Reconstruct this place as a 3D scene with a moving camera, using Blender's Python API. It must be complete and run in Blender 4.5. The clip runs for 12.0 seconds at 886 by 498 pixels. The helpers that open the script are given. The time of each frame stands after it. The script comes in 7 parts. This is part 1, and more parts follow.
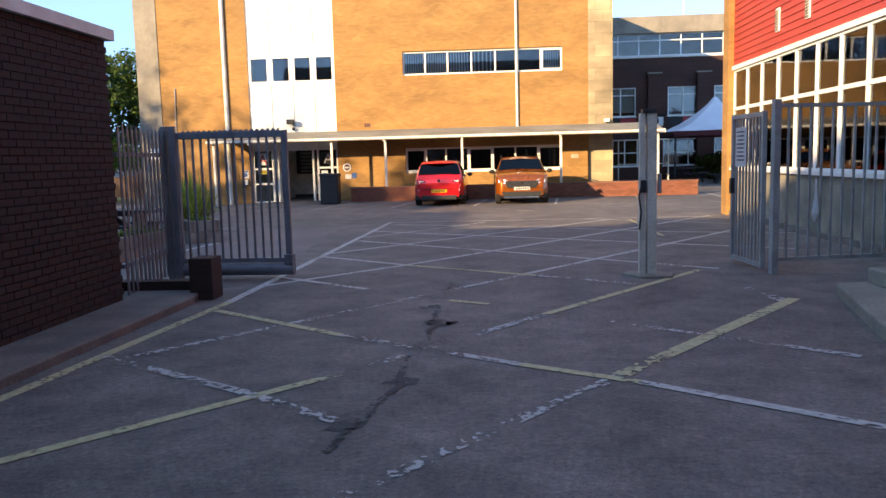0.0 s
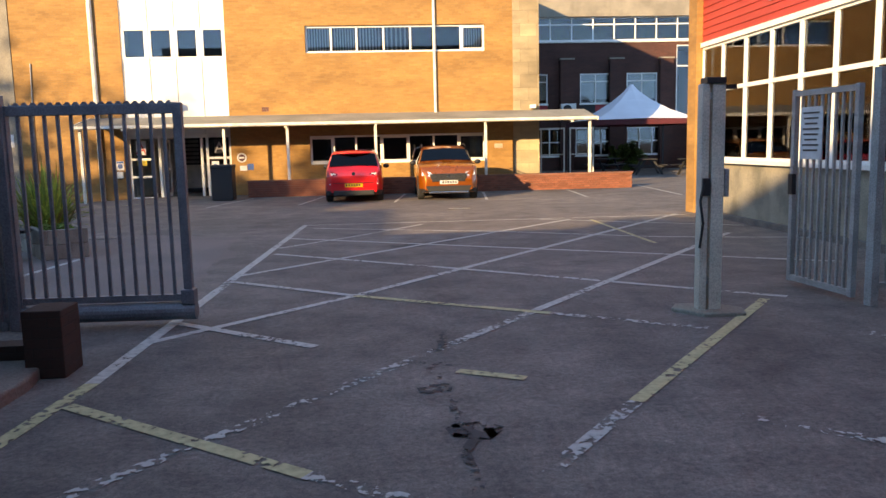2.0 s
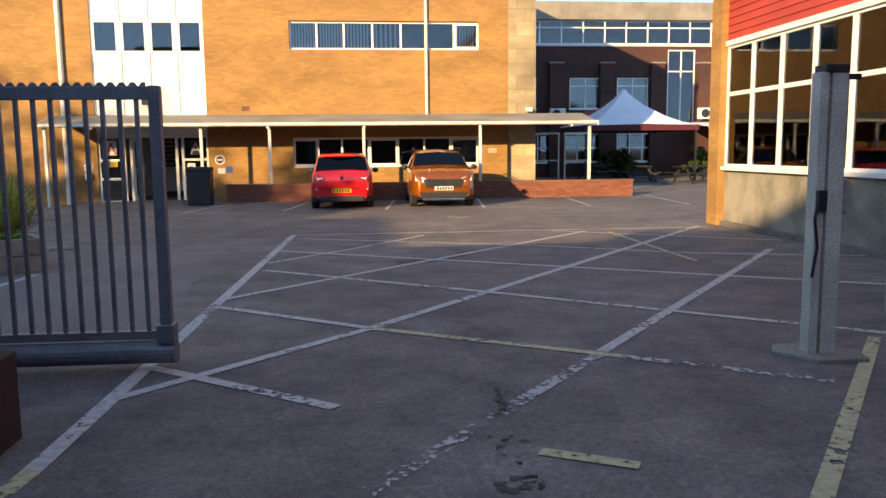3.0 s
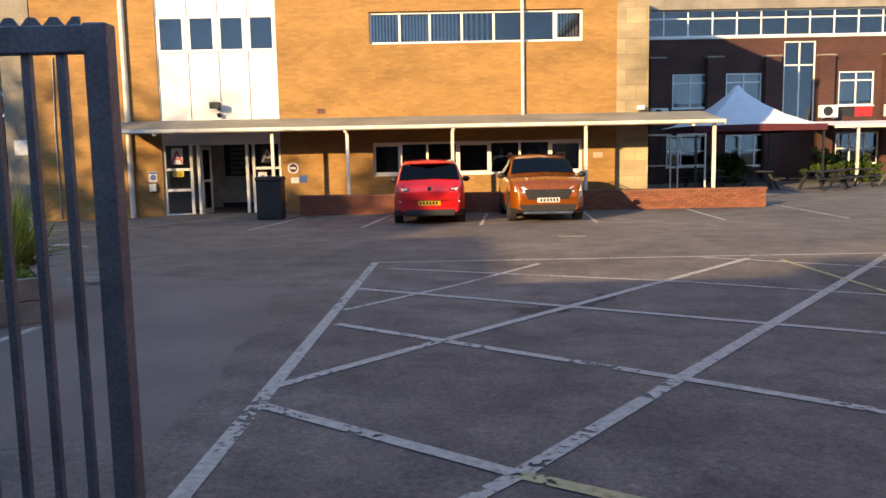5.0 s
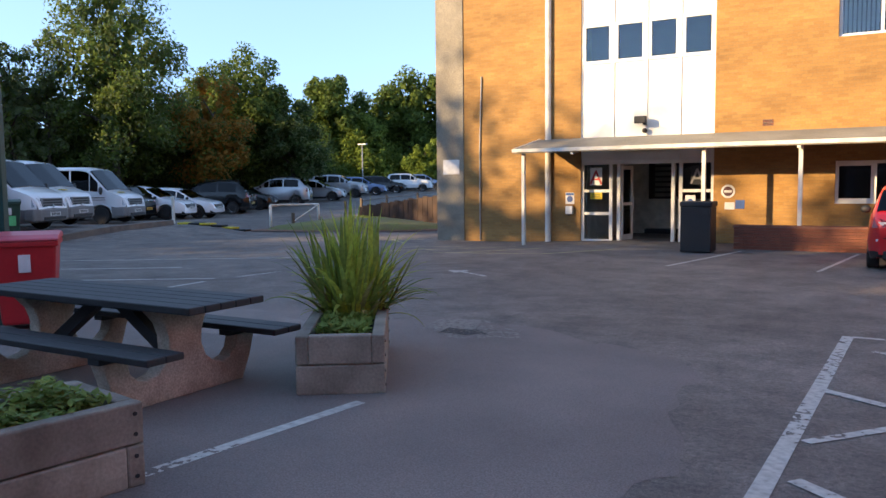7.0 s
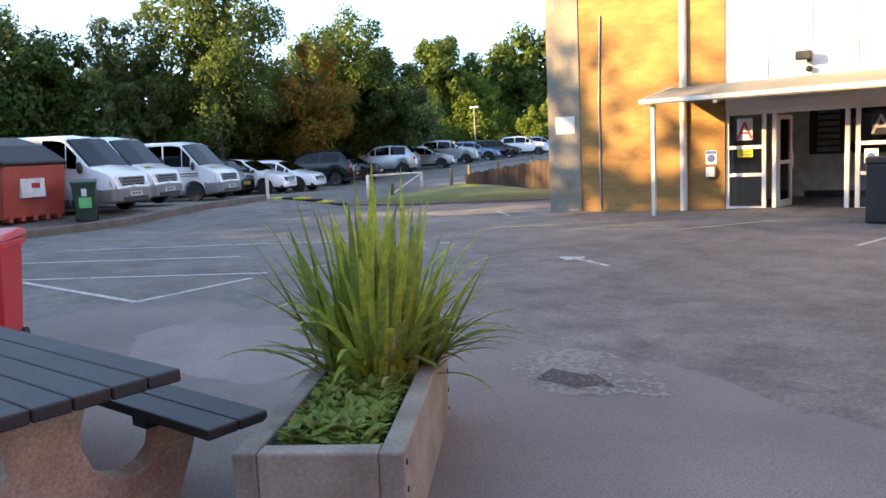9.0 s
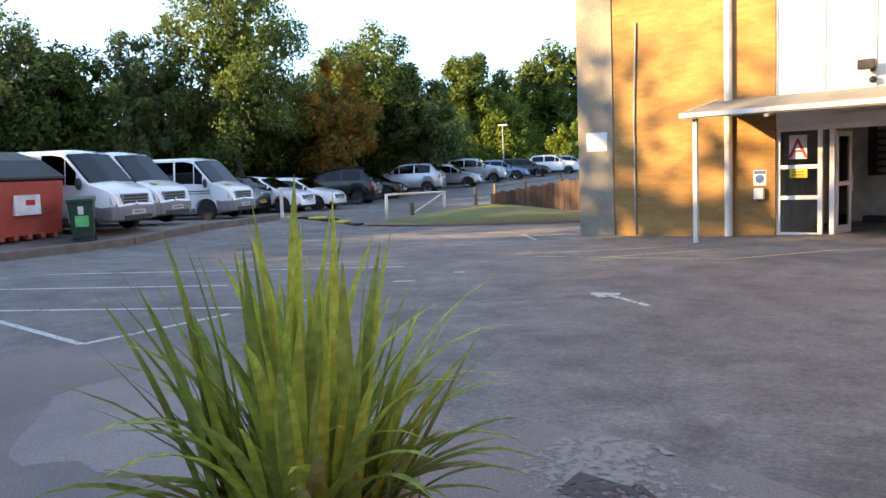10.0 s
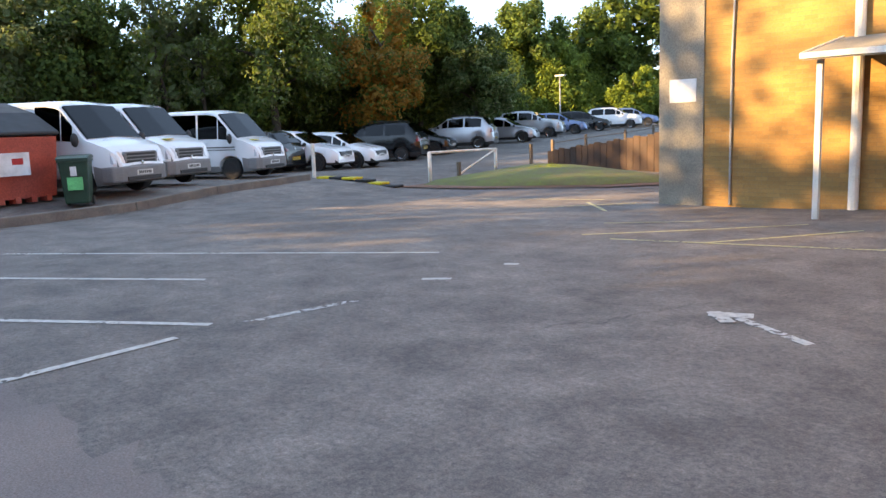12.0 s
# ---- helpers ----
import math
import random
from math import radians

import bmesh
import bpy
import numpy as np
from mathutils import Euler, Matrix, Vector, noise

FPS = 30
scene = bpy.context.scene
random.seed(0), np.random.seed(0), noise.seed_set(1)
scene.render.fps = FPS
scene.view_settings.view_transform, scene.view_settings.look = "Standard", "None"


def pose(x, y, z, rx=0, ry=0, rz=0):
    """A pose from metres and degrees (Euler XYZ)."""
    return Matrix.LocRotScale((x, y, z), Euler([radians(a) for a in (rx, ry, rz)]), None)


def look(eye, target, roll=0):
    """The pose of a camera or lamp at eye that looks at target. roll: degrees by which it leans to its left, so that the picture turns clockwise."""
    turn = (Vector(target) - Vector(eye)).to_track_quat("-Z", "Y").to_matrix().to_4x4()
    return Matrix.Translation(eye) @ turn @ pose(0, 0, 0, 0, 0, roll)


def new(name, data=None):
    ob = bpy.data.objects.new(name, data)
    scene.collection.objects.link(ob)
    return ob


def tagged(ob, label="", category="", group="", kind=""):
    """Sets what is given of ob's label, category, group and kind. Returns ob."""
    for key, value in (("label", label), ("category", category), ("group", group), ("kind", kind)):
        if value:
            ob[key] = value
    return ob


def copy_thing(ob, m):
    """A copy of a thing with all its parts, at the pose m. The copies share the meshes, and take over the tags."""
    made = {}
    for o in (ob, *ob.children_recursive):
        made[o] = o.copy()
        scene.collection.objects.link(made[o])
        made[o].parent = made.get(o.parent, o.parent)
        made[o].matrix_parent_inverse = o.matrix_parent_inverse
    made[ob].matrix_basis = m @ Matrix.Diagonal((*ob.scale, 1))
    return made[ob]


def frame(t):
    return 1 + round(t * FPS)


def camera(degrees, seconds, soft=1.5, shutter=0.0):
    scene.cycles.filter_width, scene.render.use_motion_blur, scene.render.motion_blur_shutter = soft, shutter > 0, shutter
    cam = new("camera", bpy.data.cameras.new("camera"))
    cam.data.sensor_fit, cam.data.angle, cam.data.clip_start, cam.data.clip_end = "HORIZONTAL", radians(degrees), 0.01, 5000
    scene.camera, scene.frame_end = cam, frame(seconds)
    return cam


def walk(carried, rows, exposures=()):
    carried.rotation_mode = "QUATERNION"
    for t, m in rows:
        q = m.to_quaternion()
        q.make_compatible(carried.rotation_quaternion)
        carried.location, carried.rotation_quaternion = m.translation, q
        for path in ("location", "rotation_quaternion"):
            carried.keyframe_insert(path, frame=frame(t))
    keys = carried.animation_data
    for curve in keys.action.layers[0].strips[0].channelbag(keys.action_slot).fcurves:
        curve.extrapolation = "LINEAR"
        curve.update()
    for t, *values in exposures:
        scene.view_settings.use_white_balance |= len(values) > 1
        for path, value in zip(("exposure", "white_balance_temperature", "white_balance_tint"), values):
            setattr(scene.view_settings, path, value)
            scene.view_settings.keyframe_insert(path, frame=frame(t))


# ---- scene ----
cam = camera(58.7, 12.0)
PATH = [
    (0, (0.123, -0.256, 1.612), (-0.019, 1.726, 1.382), -1.5),
    (0.5, (-0.187, 0.629, 1.629), (-0.226, 2.61, 1.355), -2.2),
    (1, (-0.485, 1.415, 1.625), (-0.507, 3.393, 1.332), -2.3),
    (1.5, (-0.718, 2.249, 1.637), (-0.625, 4.224, 1.337), -1.3),
    (2, (-0.922, 3.054, 1.616), (-0.783, 5.031, 1.354), -1.3),
    (2.5, (-1.174, 3.844, 1.593), (-0.967, 5.817, 1.343), -0.6),
    (4.5, (-1.594, 6.984, 1.574), (-1.489, 8.966, 1.326), -0.8),
    (5, (-1.678, 7.78, 1.593), (-1.666, 9.766, 1.359), -1.1),
    (5.5, (-1.769, 8.563, 1.605), (-1.927, 10.542, 1.359), -1.0),
    (6, (-1.879, 9.343, 1.604), (-2.377, 11.266, 1.366), -1.1),
    (6.5, (-2.042, 10.122, 1.585), (-2.897, 11.921, 1.411), -0.8),
    (7, (-2.229, 10.784, 1.605), (-3.229, 12.508, 1.438), -0.6),
    (7.5, (-2.533, 11.559, 1.6), (-3.745, 13.141, 1.432), -0.7),
    (9.3, (-3.889, 13.937, 1.577), (-5.138, 15.479, 1.326), -2.8),
    (9.5, (-4.055, 14.196, 1.562), (-5.309, 15.735, 1.318), -2.8),
    (10, (-4.472, 14.956, 1.553), (-5.778, 16.458, 1.355), -2.3),
    (10.5, (-4.824, 15.544, 1.577), (-6.146, 17.04, 1.446), -2.1),
    (11, (-5.351, 16.206, 1.544), (-6.689, 17.687, 1.408), -0.6),
    (11.5, (-5.775, 16.761, 1.567), (-7.13, 18.218, 1.359), -1.6),
    (12, (-6.42, 17.299, 1.591), (-7.815, 18.697, 1.282), -2.2),
]
EXPOSURES = [(0, 2.45, 8900, 12), (1.5, 2.55, 10000, 11), (2.5, 2.3, 9900, 11), (5.0, 2.23, 10000, 11), (6.5, 2.35, 9200, 12), (7.5, 2.63, 9400, 13), (9.3, 3.4, 11500, 14), (10.5, 3.08, 11200, 13), (11.0, 2.78, 10500, 13), (11.5, 2.68, 10200, 13), (12.0, 3.45, 13500, 15)]
walk(cam, [(t, look(eye, target, roll)) for t, eye, target, roll in PATH], EXPOSURES)

# ---------------------------------------------------------------- world and sun
SUN_DIR = Vector((0.60, 0.76, -0.262)).normalized()      # the way the sunlight travels
world = bpy.data.worlds.new("sky")
scene.world = world
world.use_nodes = True
wn = world.node_tree
sky = wn.nodes.new("ShaderNodeTexSky")
sky.sky_type = 'NISHITA'
sky.sun_disc = False
sky.sun_elevation = math.asin(-SUN_DIR.z)
sky.sun_rotation = math.atan2(-SUN_DIR.x, -SUN_DIR.y)
sky.air_density, sky.dust_density, sky.ozone_density = 1.0, 0.0, 4.0
sky.altitude = 1500
sky_co, lift_up, unit = wn.nodes.new("ShaderNodeTexCoord"), wn.nodes.new("ShaderNodeVectorMath"), wn.nodes.new("ShaderNodeVectorMath")
lift_up.operation, unit.operation = 'ADD', 'NORMALIZE'
lift_up.inputs[1].default_value = (0, 0, 0.30)           # clear evening air: no pale band on the horizon
wn.links.new(sky_co.outputs["Generated"], lift_up.inputs[0])
wn.links.new(lift_up.outputs[0], unit.inputs[0])
wn.links.new(unit.outputs[0], sky.inputs["Vector"])
wn.links.new(sky.outputs[0], wn.nodes["Background"].inputs[0])
wn.nodes["Background"].inputs[1].default_value = 0.15
sun_data = bpy.data.lights.new("sun", 'SUN')
sun_data.energy, sun_data.angle, sun_data.color = 2.0, radians(0.6), (1.0, 0.83, 0.60)
sun = new("sun", sun_data)
sun.matrix_world = look((0, 0, 40), Vector((0, 0, 40)) + SUN_DIR)


# ---------------------------------------------------------------- materials
def mat(name, colour, rough=0.7, metal=0.0, colour2=None, scale=4.0, fine=60.0, bump=0.25, coat=0.0, fine_amount=0.35, spread=(0.35, 0.68), random_tint=0.0):
    """Two-scale noise material: blotches between two colours, fine grain, bump."""
    m = bpy.data.materials.new(name)
    m.use_nodes = True
    n, l = m.node_tree.nodes, m.node_tree.links
    b = n["Principled BSDF"]
    b.inputs["Roughness"].default_value, b.inputs["Metallic"].default_value = rough, metal
    b.inputs["Coat Weight"].default_value = coat
    co = n.new("ShaderNodeTexCoord")
    big, small = n.new("ShaderNodeTexNoise"), n.new("ShaderNodeTexNoise")
    big.inputs["Scale"].default_value, big.inputs["Detail"].default_value = scale, 6
    small.inputs["Scale"].default_value, small.inputs["Detail"].default_value = fine, 3
    for t in (big, small):
        l.new(co.outputs["Object"], t.inputs["Vector"])
    ramp = n.new("ShaderNodeValToRGB")
    c2 = colour2 or tuple(c * 0.7 for c in colour)
    ramp.color_ramp.elements[0].position, ramp.color_ramp.elements[1].position = spread
    ramp.color_ramp.elements[0].color, ramp.color_ramp.elements[1].color = (*c2, 1), (*colour, 1)
    l.new(big.outputs["Fac"], ramp.inputs["Fac"])
    mul = n.new("ShaderNodeMapRange")
    mul.inputs["From Min"].default_value, mul.inputs["From Max"].default_value = 0.25, 0.75
    mul.inputs["To Min"].default_value, mul.inputs["To Max"].default_value = 1 - fine_amount, 1 + fine_amount * 0.6
    l.new(small.outputs["Fac"], mul.inputs["Value"])
    mix = n.new("ShaderNodeVectorMath")
    mix.operation = 'SCALE'
    l.new(ramp.outputs["Color"], mix.inputs[0])
    l.new(mul.outputs["Result"], mix.inputs["Scale"])
    out = mix.outputs["Vector"]
    if random_tint:
        info = n.new("ShaderNodeObjectInfo")
        rr = n.new("ShaderNodeMapRange")
        rr.inputs["To Min"].default_value, rr.inputs["To Max"].default_value = 1 - random_tint, 1 + random_tint
        l.new(info.outputs["Random"], rr.inputs["Value"])
        m2 = n.new("ShaderNodeVectorMath")
        m2.operation = 'SCALE'
        l.new(out, m2.inputs[0])
        l.new(rr.outputs["Result"], m2.inputs["Scale"])
        out = m2.outputs["Vector"]
    l.new(out, b.inputs["Base Color"])
    if bump:
        bp = n.new("ShaderNodeBump")
        bp.inputs["Strength"].default_value, bp.inputs["Distance"].default_value = bump, 0.01
        l.new(small.outputs["Fac"], bp.inputs["Height"])
        l.new(bp.outputs["Normal"], b.inputs["Normal"])
    rv = n.new("ShaderNodeMapRange")
    rv.inputs["To Min"].default_value, rv.inputs["To Max"].default_value = max(0.02, rough - 0.12), min(1, rough + 0.12)
    l.new(big.outputs["Fac"], rv.inputs["Value"])
    l.new(rv.outputs["Result"], b.inputs["Roughness"])
    return m


def brick_mat(name, c1, c2, mortar, along='x', stain=0.35, width=0.225, height=0.075):
    """Brick courses at true size, with colour from brick to brick, weathering and recessed joints."""
    m = bpy.data.materials.new(name)
    m.use_nodes = True
    n, l = m.node_tree.nodes, m.node_tree.links
    b = n["Principled BSDF"]
    b.inputs["Roughness"].default_value = 0.85
    geo = n.new("ShaderNodeNewGeometry")
    sep, com = n.new("ShaderNodeSeparateXYZ"), n.new("ShaderNodeCombineXYZ")
    l.new(geo.outputs["Position"], sep.inputs[0])
    add = n.new("ShaderNodeMath")
    l.new(sep.outputs["X"], add.inputs[0])
    l.new(sep.outputs["Y"], add.inputs[1])
    l.new(add.outputs[0], com.inputs["X"])
    l.new(sep.outputs["Z"], com.inputs["Y"])
    br = n.new("ShaderNodeTexBrick")
    br.inputs["Scale"].default_value = 1.0
    br.inputs["Brick Width"].default_value, br.inputs["Row Height"].default_value = width, height
    br.inputs["Mortar Size"].default_value, br.inputs["Mortar Smooth"].default_value = 0.006, 0.3
    br.inputs["Bias"].default_value = 0.0
    br.inputs["Color1"].default_value, br.inputs["Color2"].default_value = (*c1, 1), (*c2, 1)
    br.inputs["Mortar"].default_value = (*mortar, 1)
    l.new(com.outputs[0], br.inputs["Vector"])
    big = n.new("ShaderNodeTexNoise")
    big.inputs["Scale"].default_value, big.inputs["Detail"].default_value = 0.55, 7
    st = n.new("ShaderNodeVectorMath")
    st.operation = 'MULTIPLY'
    st.inputs[1].default_value = (1, 1, 2.6)
    l.new(geo.outputs["Position"], st.inputs[0])
    l.new(st.outputs[0], big.inputs["Vector"])
    fine = n.new("ShaderNodeTexNoise")
    fine.inputs["Scale"].default_value, fine.inputs["Detail"].default_value = 45, 3
    l.new(geo.outputs["Position"], fine.inputs["Vector"])
    mr = n.new("ShaderNodeMapRange")
    mr.inputs["From Min"].default_value, mr.inputs["From Max"].default_value = 0.3, 0.7
    mr.inputs["To Min"].default_value, mr.inputs["To Max"].default_value = 1 - stain, 1.12
    l.new(big.outputs["Fac"], mr.inputs["Value"])
    fr = n.new("ShaderNodeMapRange")
    fr.inputs["To Min"].default_value, fr.inputs["To Max"].default_value = 0.75, 1.25
    l.new(fine.outputs["Fac"], fr.inputs["Value"])
    mm = n.new("ShaderNodeMath")
    mm.operation = 'MULTIPLY'
    l.new(mr.outputs["Result"], mm.inputs[0])
    l.new(fr.outputs["Result"], mm.inputs[1])
    sc = n.new("ShaderNodeVectorMath")
    sc.operation = 'SCALE'
    l.new(br.outputs["Color"], sc.inputs[0])
    l.new(mm.outputs[0], sc.inputs["Scale"])
    l.new(sc.outputs["Vector"], b.inputs["Base Color"])
    bp = n.new("ShaderNodeBump")
    bp.invert = True
    bp.inputs["Strength"].default_value, bp.inputs["Distance"].default_value = 0.6, 0.006
    l.new(br.outputs["Fac"], bp.inputs["Height"])
    l.new(bp.outputs["Normal"], b.inputs["Normal"])
    return m


def asphalt_mat(name):
    """Old tarmac: pale worn aggregate, dark repairs, oil stains, cracks."""
    m = bpy.data.materials.new(name)
    m.use_nodes = True
    n, l = m.node_tree.nodes, m.node_tree.links
    b = n["Principled BSDF"]
    geo = n.new("ShaderNodeNewGeometry")

    def noise_node(scale, detail=6, rough=0.6):
        t = n.new("ShaderNodeTexNoise")
        t.inputs["Scale"].default_value, t.inputs["Detail"].default_value, t.inputs["Roughness"].default_value = scale, detail, rough
        l.new(geo.outputs["Position"], t.inputs["Vector"])
        return t.outputs["Fac"]

    def ramp(src, p0, c0, p1, c1):
        r = n.new("ShaderNodeValToRGB")
        r.color_ramp.elements[0].position, r.color_ramp.elements[1].position = p0, p1
        r.color_ramp.elements[0].color, r.color_ramp.elements[1].color = (*c0, 1), (*c1, 1)
        l.new(src, r.inputs["Fac"])
        return r.outputs["Color"]

    def mult(a, c):
        x = n.new("ShaderNodeVectorMath")
        x.operation = 'MULTIPLY'
        l.new(a, x.inputs[0])
        l.new(c, x.inputs[1])
        return x.outputs["Vector"]
    base = ramp(noise_node(0.22, 7), 0.32, (0.106, 0.093, 0.090), 0.70, (0.198, 0.173, 0.161))
    mid = ramp(noise_node(1.6, 8, 0.7), 0.28, (0.52, 0.52, 0.54), 0.72, (1.46, 1.43, 1.38))
    grain = noise_node(95, 3, 0.8)
    gr = mult(ramp(grain, 0.30, (0.60, 0.60, 0.61), 0.72, (1.45, 1.43, 1.38)), ramp(noise_node(26, 5, 0.8), 0.32, (0.58, 0.58, 0.59), 0.68, (1.46, 1.44, 1.40)))
    vor = n.new("ShaderNodeTexVoronoi")
    vor.feature = 'DISTANCE_TO_EDGE'
    vor.inputs["Scale"].default_value = 0.42
    warp = n.new("ShaderNodeTexNoise")
    warp.inputs["Scale"].default_value, warp.inputs["Detail"].default_value = 1.7, 6
    l.new(geo.outputs["Position"], warp.inputs["Vector"])
    wadd = n.new("ShaderNodeVectorMath")
    wadd.operation = 'MULTIPLY_ADD'
    wadd.inputs[1].default_value = (0.9, 0.9, 0)
    l.new(warp.outputs["Color"], wadd.inputs[0])
    l.new(geo.outputs["Position"], wadd.inputs[2])
    l.new(wadd.outputs[0], vor.inputs["Vector"])
    crack = ramp(vor.outputs["Distance"], 0.0, (0.62, 0.62, 0.62), 0.007, (1, 1, 1))
    mask = n.new("ShaderNodeMix")
    mask.data_type = 'RGBA'
    l.new(ramp(noise_node(0.16, 3), 0.56, (0, 0, 0), 0.66, (1, 1, 1)), mask.inputs["Factor"])
    mask.inputs["A"].default_value = (1, 1, 1, 1)
    l.new(crack, mask.inputs["B"])
    stain = ramp(noise_node(0.75, 5, 0.65), 0.25, (0.55, 0.55, 0.56), 0.36, (1, 1, 1))
    scuff = mult(ramp(noise_node(4.5, 9, 0.8), 0.60, (1, 1, 1), 0.72, (1.5, 1.46, 1.40)), ramp(noise_node(9, 8, 0.85), 0.28, (0.72, 0.72, 0.74), 0.62, (1.12, 1.12, 1.11)))
    l.new(mult(mult(mult(mult(mult(base, mid), gr), mask.outputs["Result"]), stain), scuff), b.inputs["Base Color"])
    b.inputs["Roughness"].default_value = 0.78
    b.inputs["Specular IOR Level"].default_value = 0.35
    bp = n.new("ShaderNodeBump")
    bp.inputs["Strength"].default_value, bp.inputs["Distance"].default_value = 0.55, 0.006
    l.new(grain, bp.inputs["Height"])
    l.new(bp.outputs["Normal"], b.inputs["Normal"])
    return m


def paint_line_mat(name, colour, worn):
    """Road paint, worn through to the tarmac in flakes."""
    m = bpy.data.materials.new(name)
    m.use_nodes = True
    n, l = m.node_tree.nodes, m.node_tree.links
    b = n["Principled BSDF"]
    b.inputs["Roughness"].default_value = 0.75
    geo = n.new("ShaderNodeNewGeometry")
    big, small = n.new("ShaderNodeTexNoise"), n.new("ShaderNodeTexNoise")
    for t, s, d in ((big, 1.3, 3), (small, 17, 5)):
        t.inputs["Scale"].default_value, t.inputs["Detail"].default_value = s, d
        l.new(geo.outputs["Position"], t.inputs["Vector"])
    add = n.new("ShaderNodeMath")
    add.operation = 'MULTIPLY_ADD'
    add.inputs[1].default_value = 0.9
    l.new(big.outputs["Fac"], add.inputs[0])
    l.new(small.outputs["Fac"], add.inputs[2])
    r = n.new("ShaderNodeValToRGB")
    r.color_ramp.elements[0].position, r.color_ramp.elements[1].position = worn - 0.015, worn + 0.015
    l.new(add.outputs[0], r.inputs["Fac"])
    tr = n.new("ShaderNodeBsdfTransparent")
    mx = n.new("ShaderNodeMixShader")
    l.new(r.outputs["Color"], mx.inputs["Fac"])
    l.new(tr.outputs[0], mx.inputs[1])
    l.new(b.outputs[0], mx.inputs[2])
    l.new(mx.outputs[0], n["Material Output"].inputs["Surface"])
    tint = n.new("ShaderNodeValToRGB")
    tint.color_ramp.elements[0].color = (*[c * 0.62 for c in colour], 1)
    tint.color_ramp.elements[1].color = (*colour, 1)
    tint.color_ramp.elements[0].position, tint.color_ramp.elements[1].position = 0.3, 0.62
    l.new(small.outputs["Fac"], tint.inputs["Fac"])
    l.new(tint.outputs["Color"], b.inputs["Base Color"])
    return m


def glass_mat(name, tint=(0.75, 0.8, 0.8), rough=0.02, ior=1.62, shine=1.0):
    """A window pane: clear glass that reflects more at a glancing angle."""
    m = bpy.data.materials.new(name)
    m.use_nodes = True
    n, l = m.node_tree.nodes, m.node_tree.links
    n.remove(n["Principled BSDF"])
    gl, tr, mx, fr = (n.new(k) for k in ("ShaderNodeBsdfGlossy", "ShaderNodeBsdfTransparent", "ShaderNodeMixShader", "ShaderNodeFresnel"))
    gl.inputs["Roughness"].default_value = rough
    gl.inputs["Color"].default_value = (0.95 * shine, 0.97 * shine, shine, 1)
    tr.inputs["Color"].default_value = (*tint, 1)
    fr.inputs["IOR"].default_value = ior
    l.new(fr.outputs[0], mx.inputs["Fac"])
    l.new(tr.outputs[0], mx.inputs[1])
    l.new(gl.outputs[0], mx.inputs[2])
    l.new(mx.outputs[0], n["Material Output"].inputs["Surface"])
    return m


def leaf_mat(name, colour, colour2, light=0.38):
    m = mat(name, colour, 0.55, 0, colour2, 1.2, 25, 0, fine_amount=0.4)
    n, l = m.node_tree.nodes, m.node_tree.links
    b = n["Principled BSDF"]
    b.inputs["Specular IOR Level"].default_value = 0.12
    tl = n.new("ShaderNodeBsdfTranslucent")
    mx = n.new("ShaderNodeMixShader")
    mx.inputs["Fac"].default_value = light
    l.new(b.inputs["Base Color"].links[0].from_socket, tl.inputs["Color"])
    l.new(b.outputs[0], mx.inputs[1])
    l.new(tl.outputs[0], mx.inputs[2])
    l.new(mx.outputs[0], n["Material Output"].inputs["Surface"])
    return m


ASPHALT = asphalt_mat("tarmac")
WHITE_LINE = paint_line_mat("white road paint", (0.50, 0.48, 0.44), 0.80)
YELLOW_LINE = paint_line_mat("yellow road paint", (0.50, 0.44, 0.24), 0.82)
WORN_LINE = paint_line_mat("worn white road paint", (0.44, 0.43, 0.40), 0.97)
BRICK_BUFF = brick_mat("buff brick", (0.375, 0.196, 0.064), (0.300, 0.152, 0.048), (0.285, 0.170, 0.074), stain=0.28)
BRICK_RED = brick_mat("red brick", (0.26, 0.085, 0.05), (0.18, 0.06, 0.038), (0.22, 0.15, 0.11))
BRICK_DARK = brick_mat("dark brown brick", (0.046, 0.020, 0.014), (0.036, 0.016, 0.011), (0.032, 0.017, 0.013))
BRICK_MAROON = brick_mat("maroon brick", (0.085, 0.028, 0.020), (0.065, 0.022, 0.016), (0.07, 0.042, 0.033))
STONE = brick_mat("weathered stone cladding", (0.46, 0.36, 0.22), (0.33, 0.255, 0.16), (0.25, 0.19, 0.12), width=0.6, height=0.45, stain=0.5)
CONCRETE = mat("concrete", (0.30, 0.265, 0.21), 0.9, 0, (0.20, 0.175, 0.14), 1.5, 50, 0.4)
RENDER_GREY = mat("stained grey render", (0.33, 0.29, 0.22), 0.9, 0, (0.16, 0.15, 0.12), 1.4, 40, 0.4, spread=(0.38, 0.62))
WHITE_PVC = mat("white frame plastic", (0.78, 0.77, 0.73), 0.4, 0, (0.70, 0.69, 0.64), 2, 40, 0.03, fine_amount=0.06)
WHITE_PANEL = mat("white cladding panel", (0.80, 0.79, 0.74), 0.35, 0, (0.74, 0.72, 0.67), 0.7, 30, 0.02, fine_amount=0.05)
WHITE_PAINT = mat("white painted steel", (0.72, 0.70, 0.64), 0.5, 0, (0.55, 0.52, 0.45), 3, 50, 0.08, fine_amount=0.15)
ROOF_FELT = mat("grey roof felt", (0.30, 0.275, 0.225), 0.9, 0, (0.20, 0.185, 0.15), 0.9, 45, 0.4)
RED_BOARD = mat("red weatherboard", (0.42, 0.048, 0.036), 0.5, 0, (0.34, 0.038, 0.03), 1.2, 30, 0.06, fine_amount=0.12)
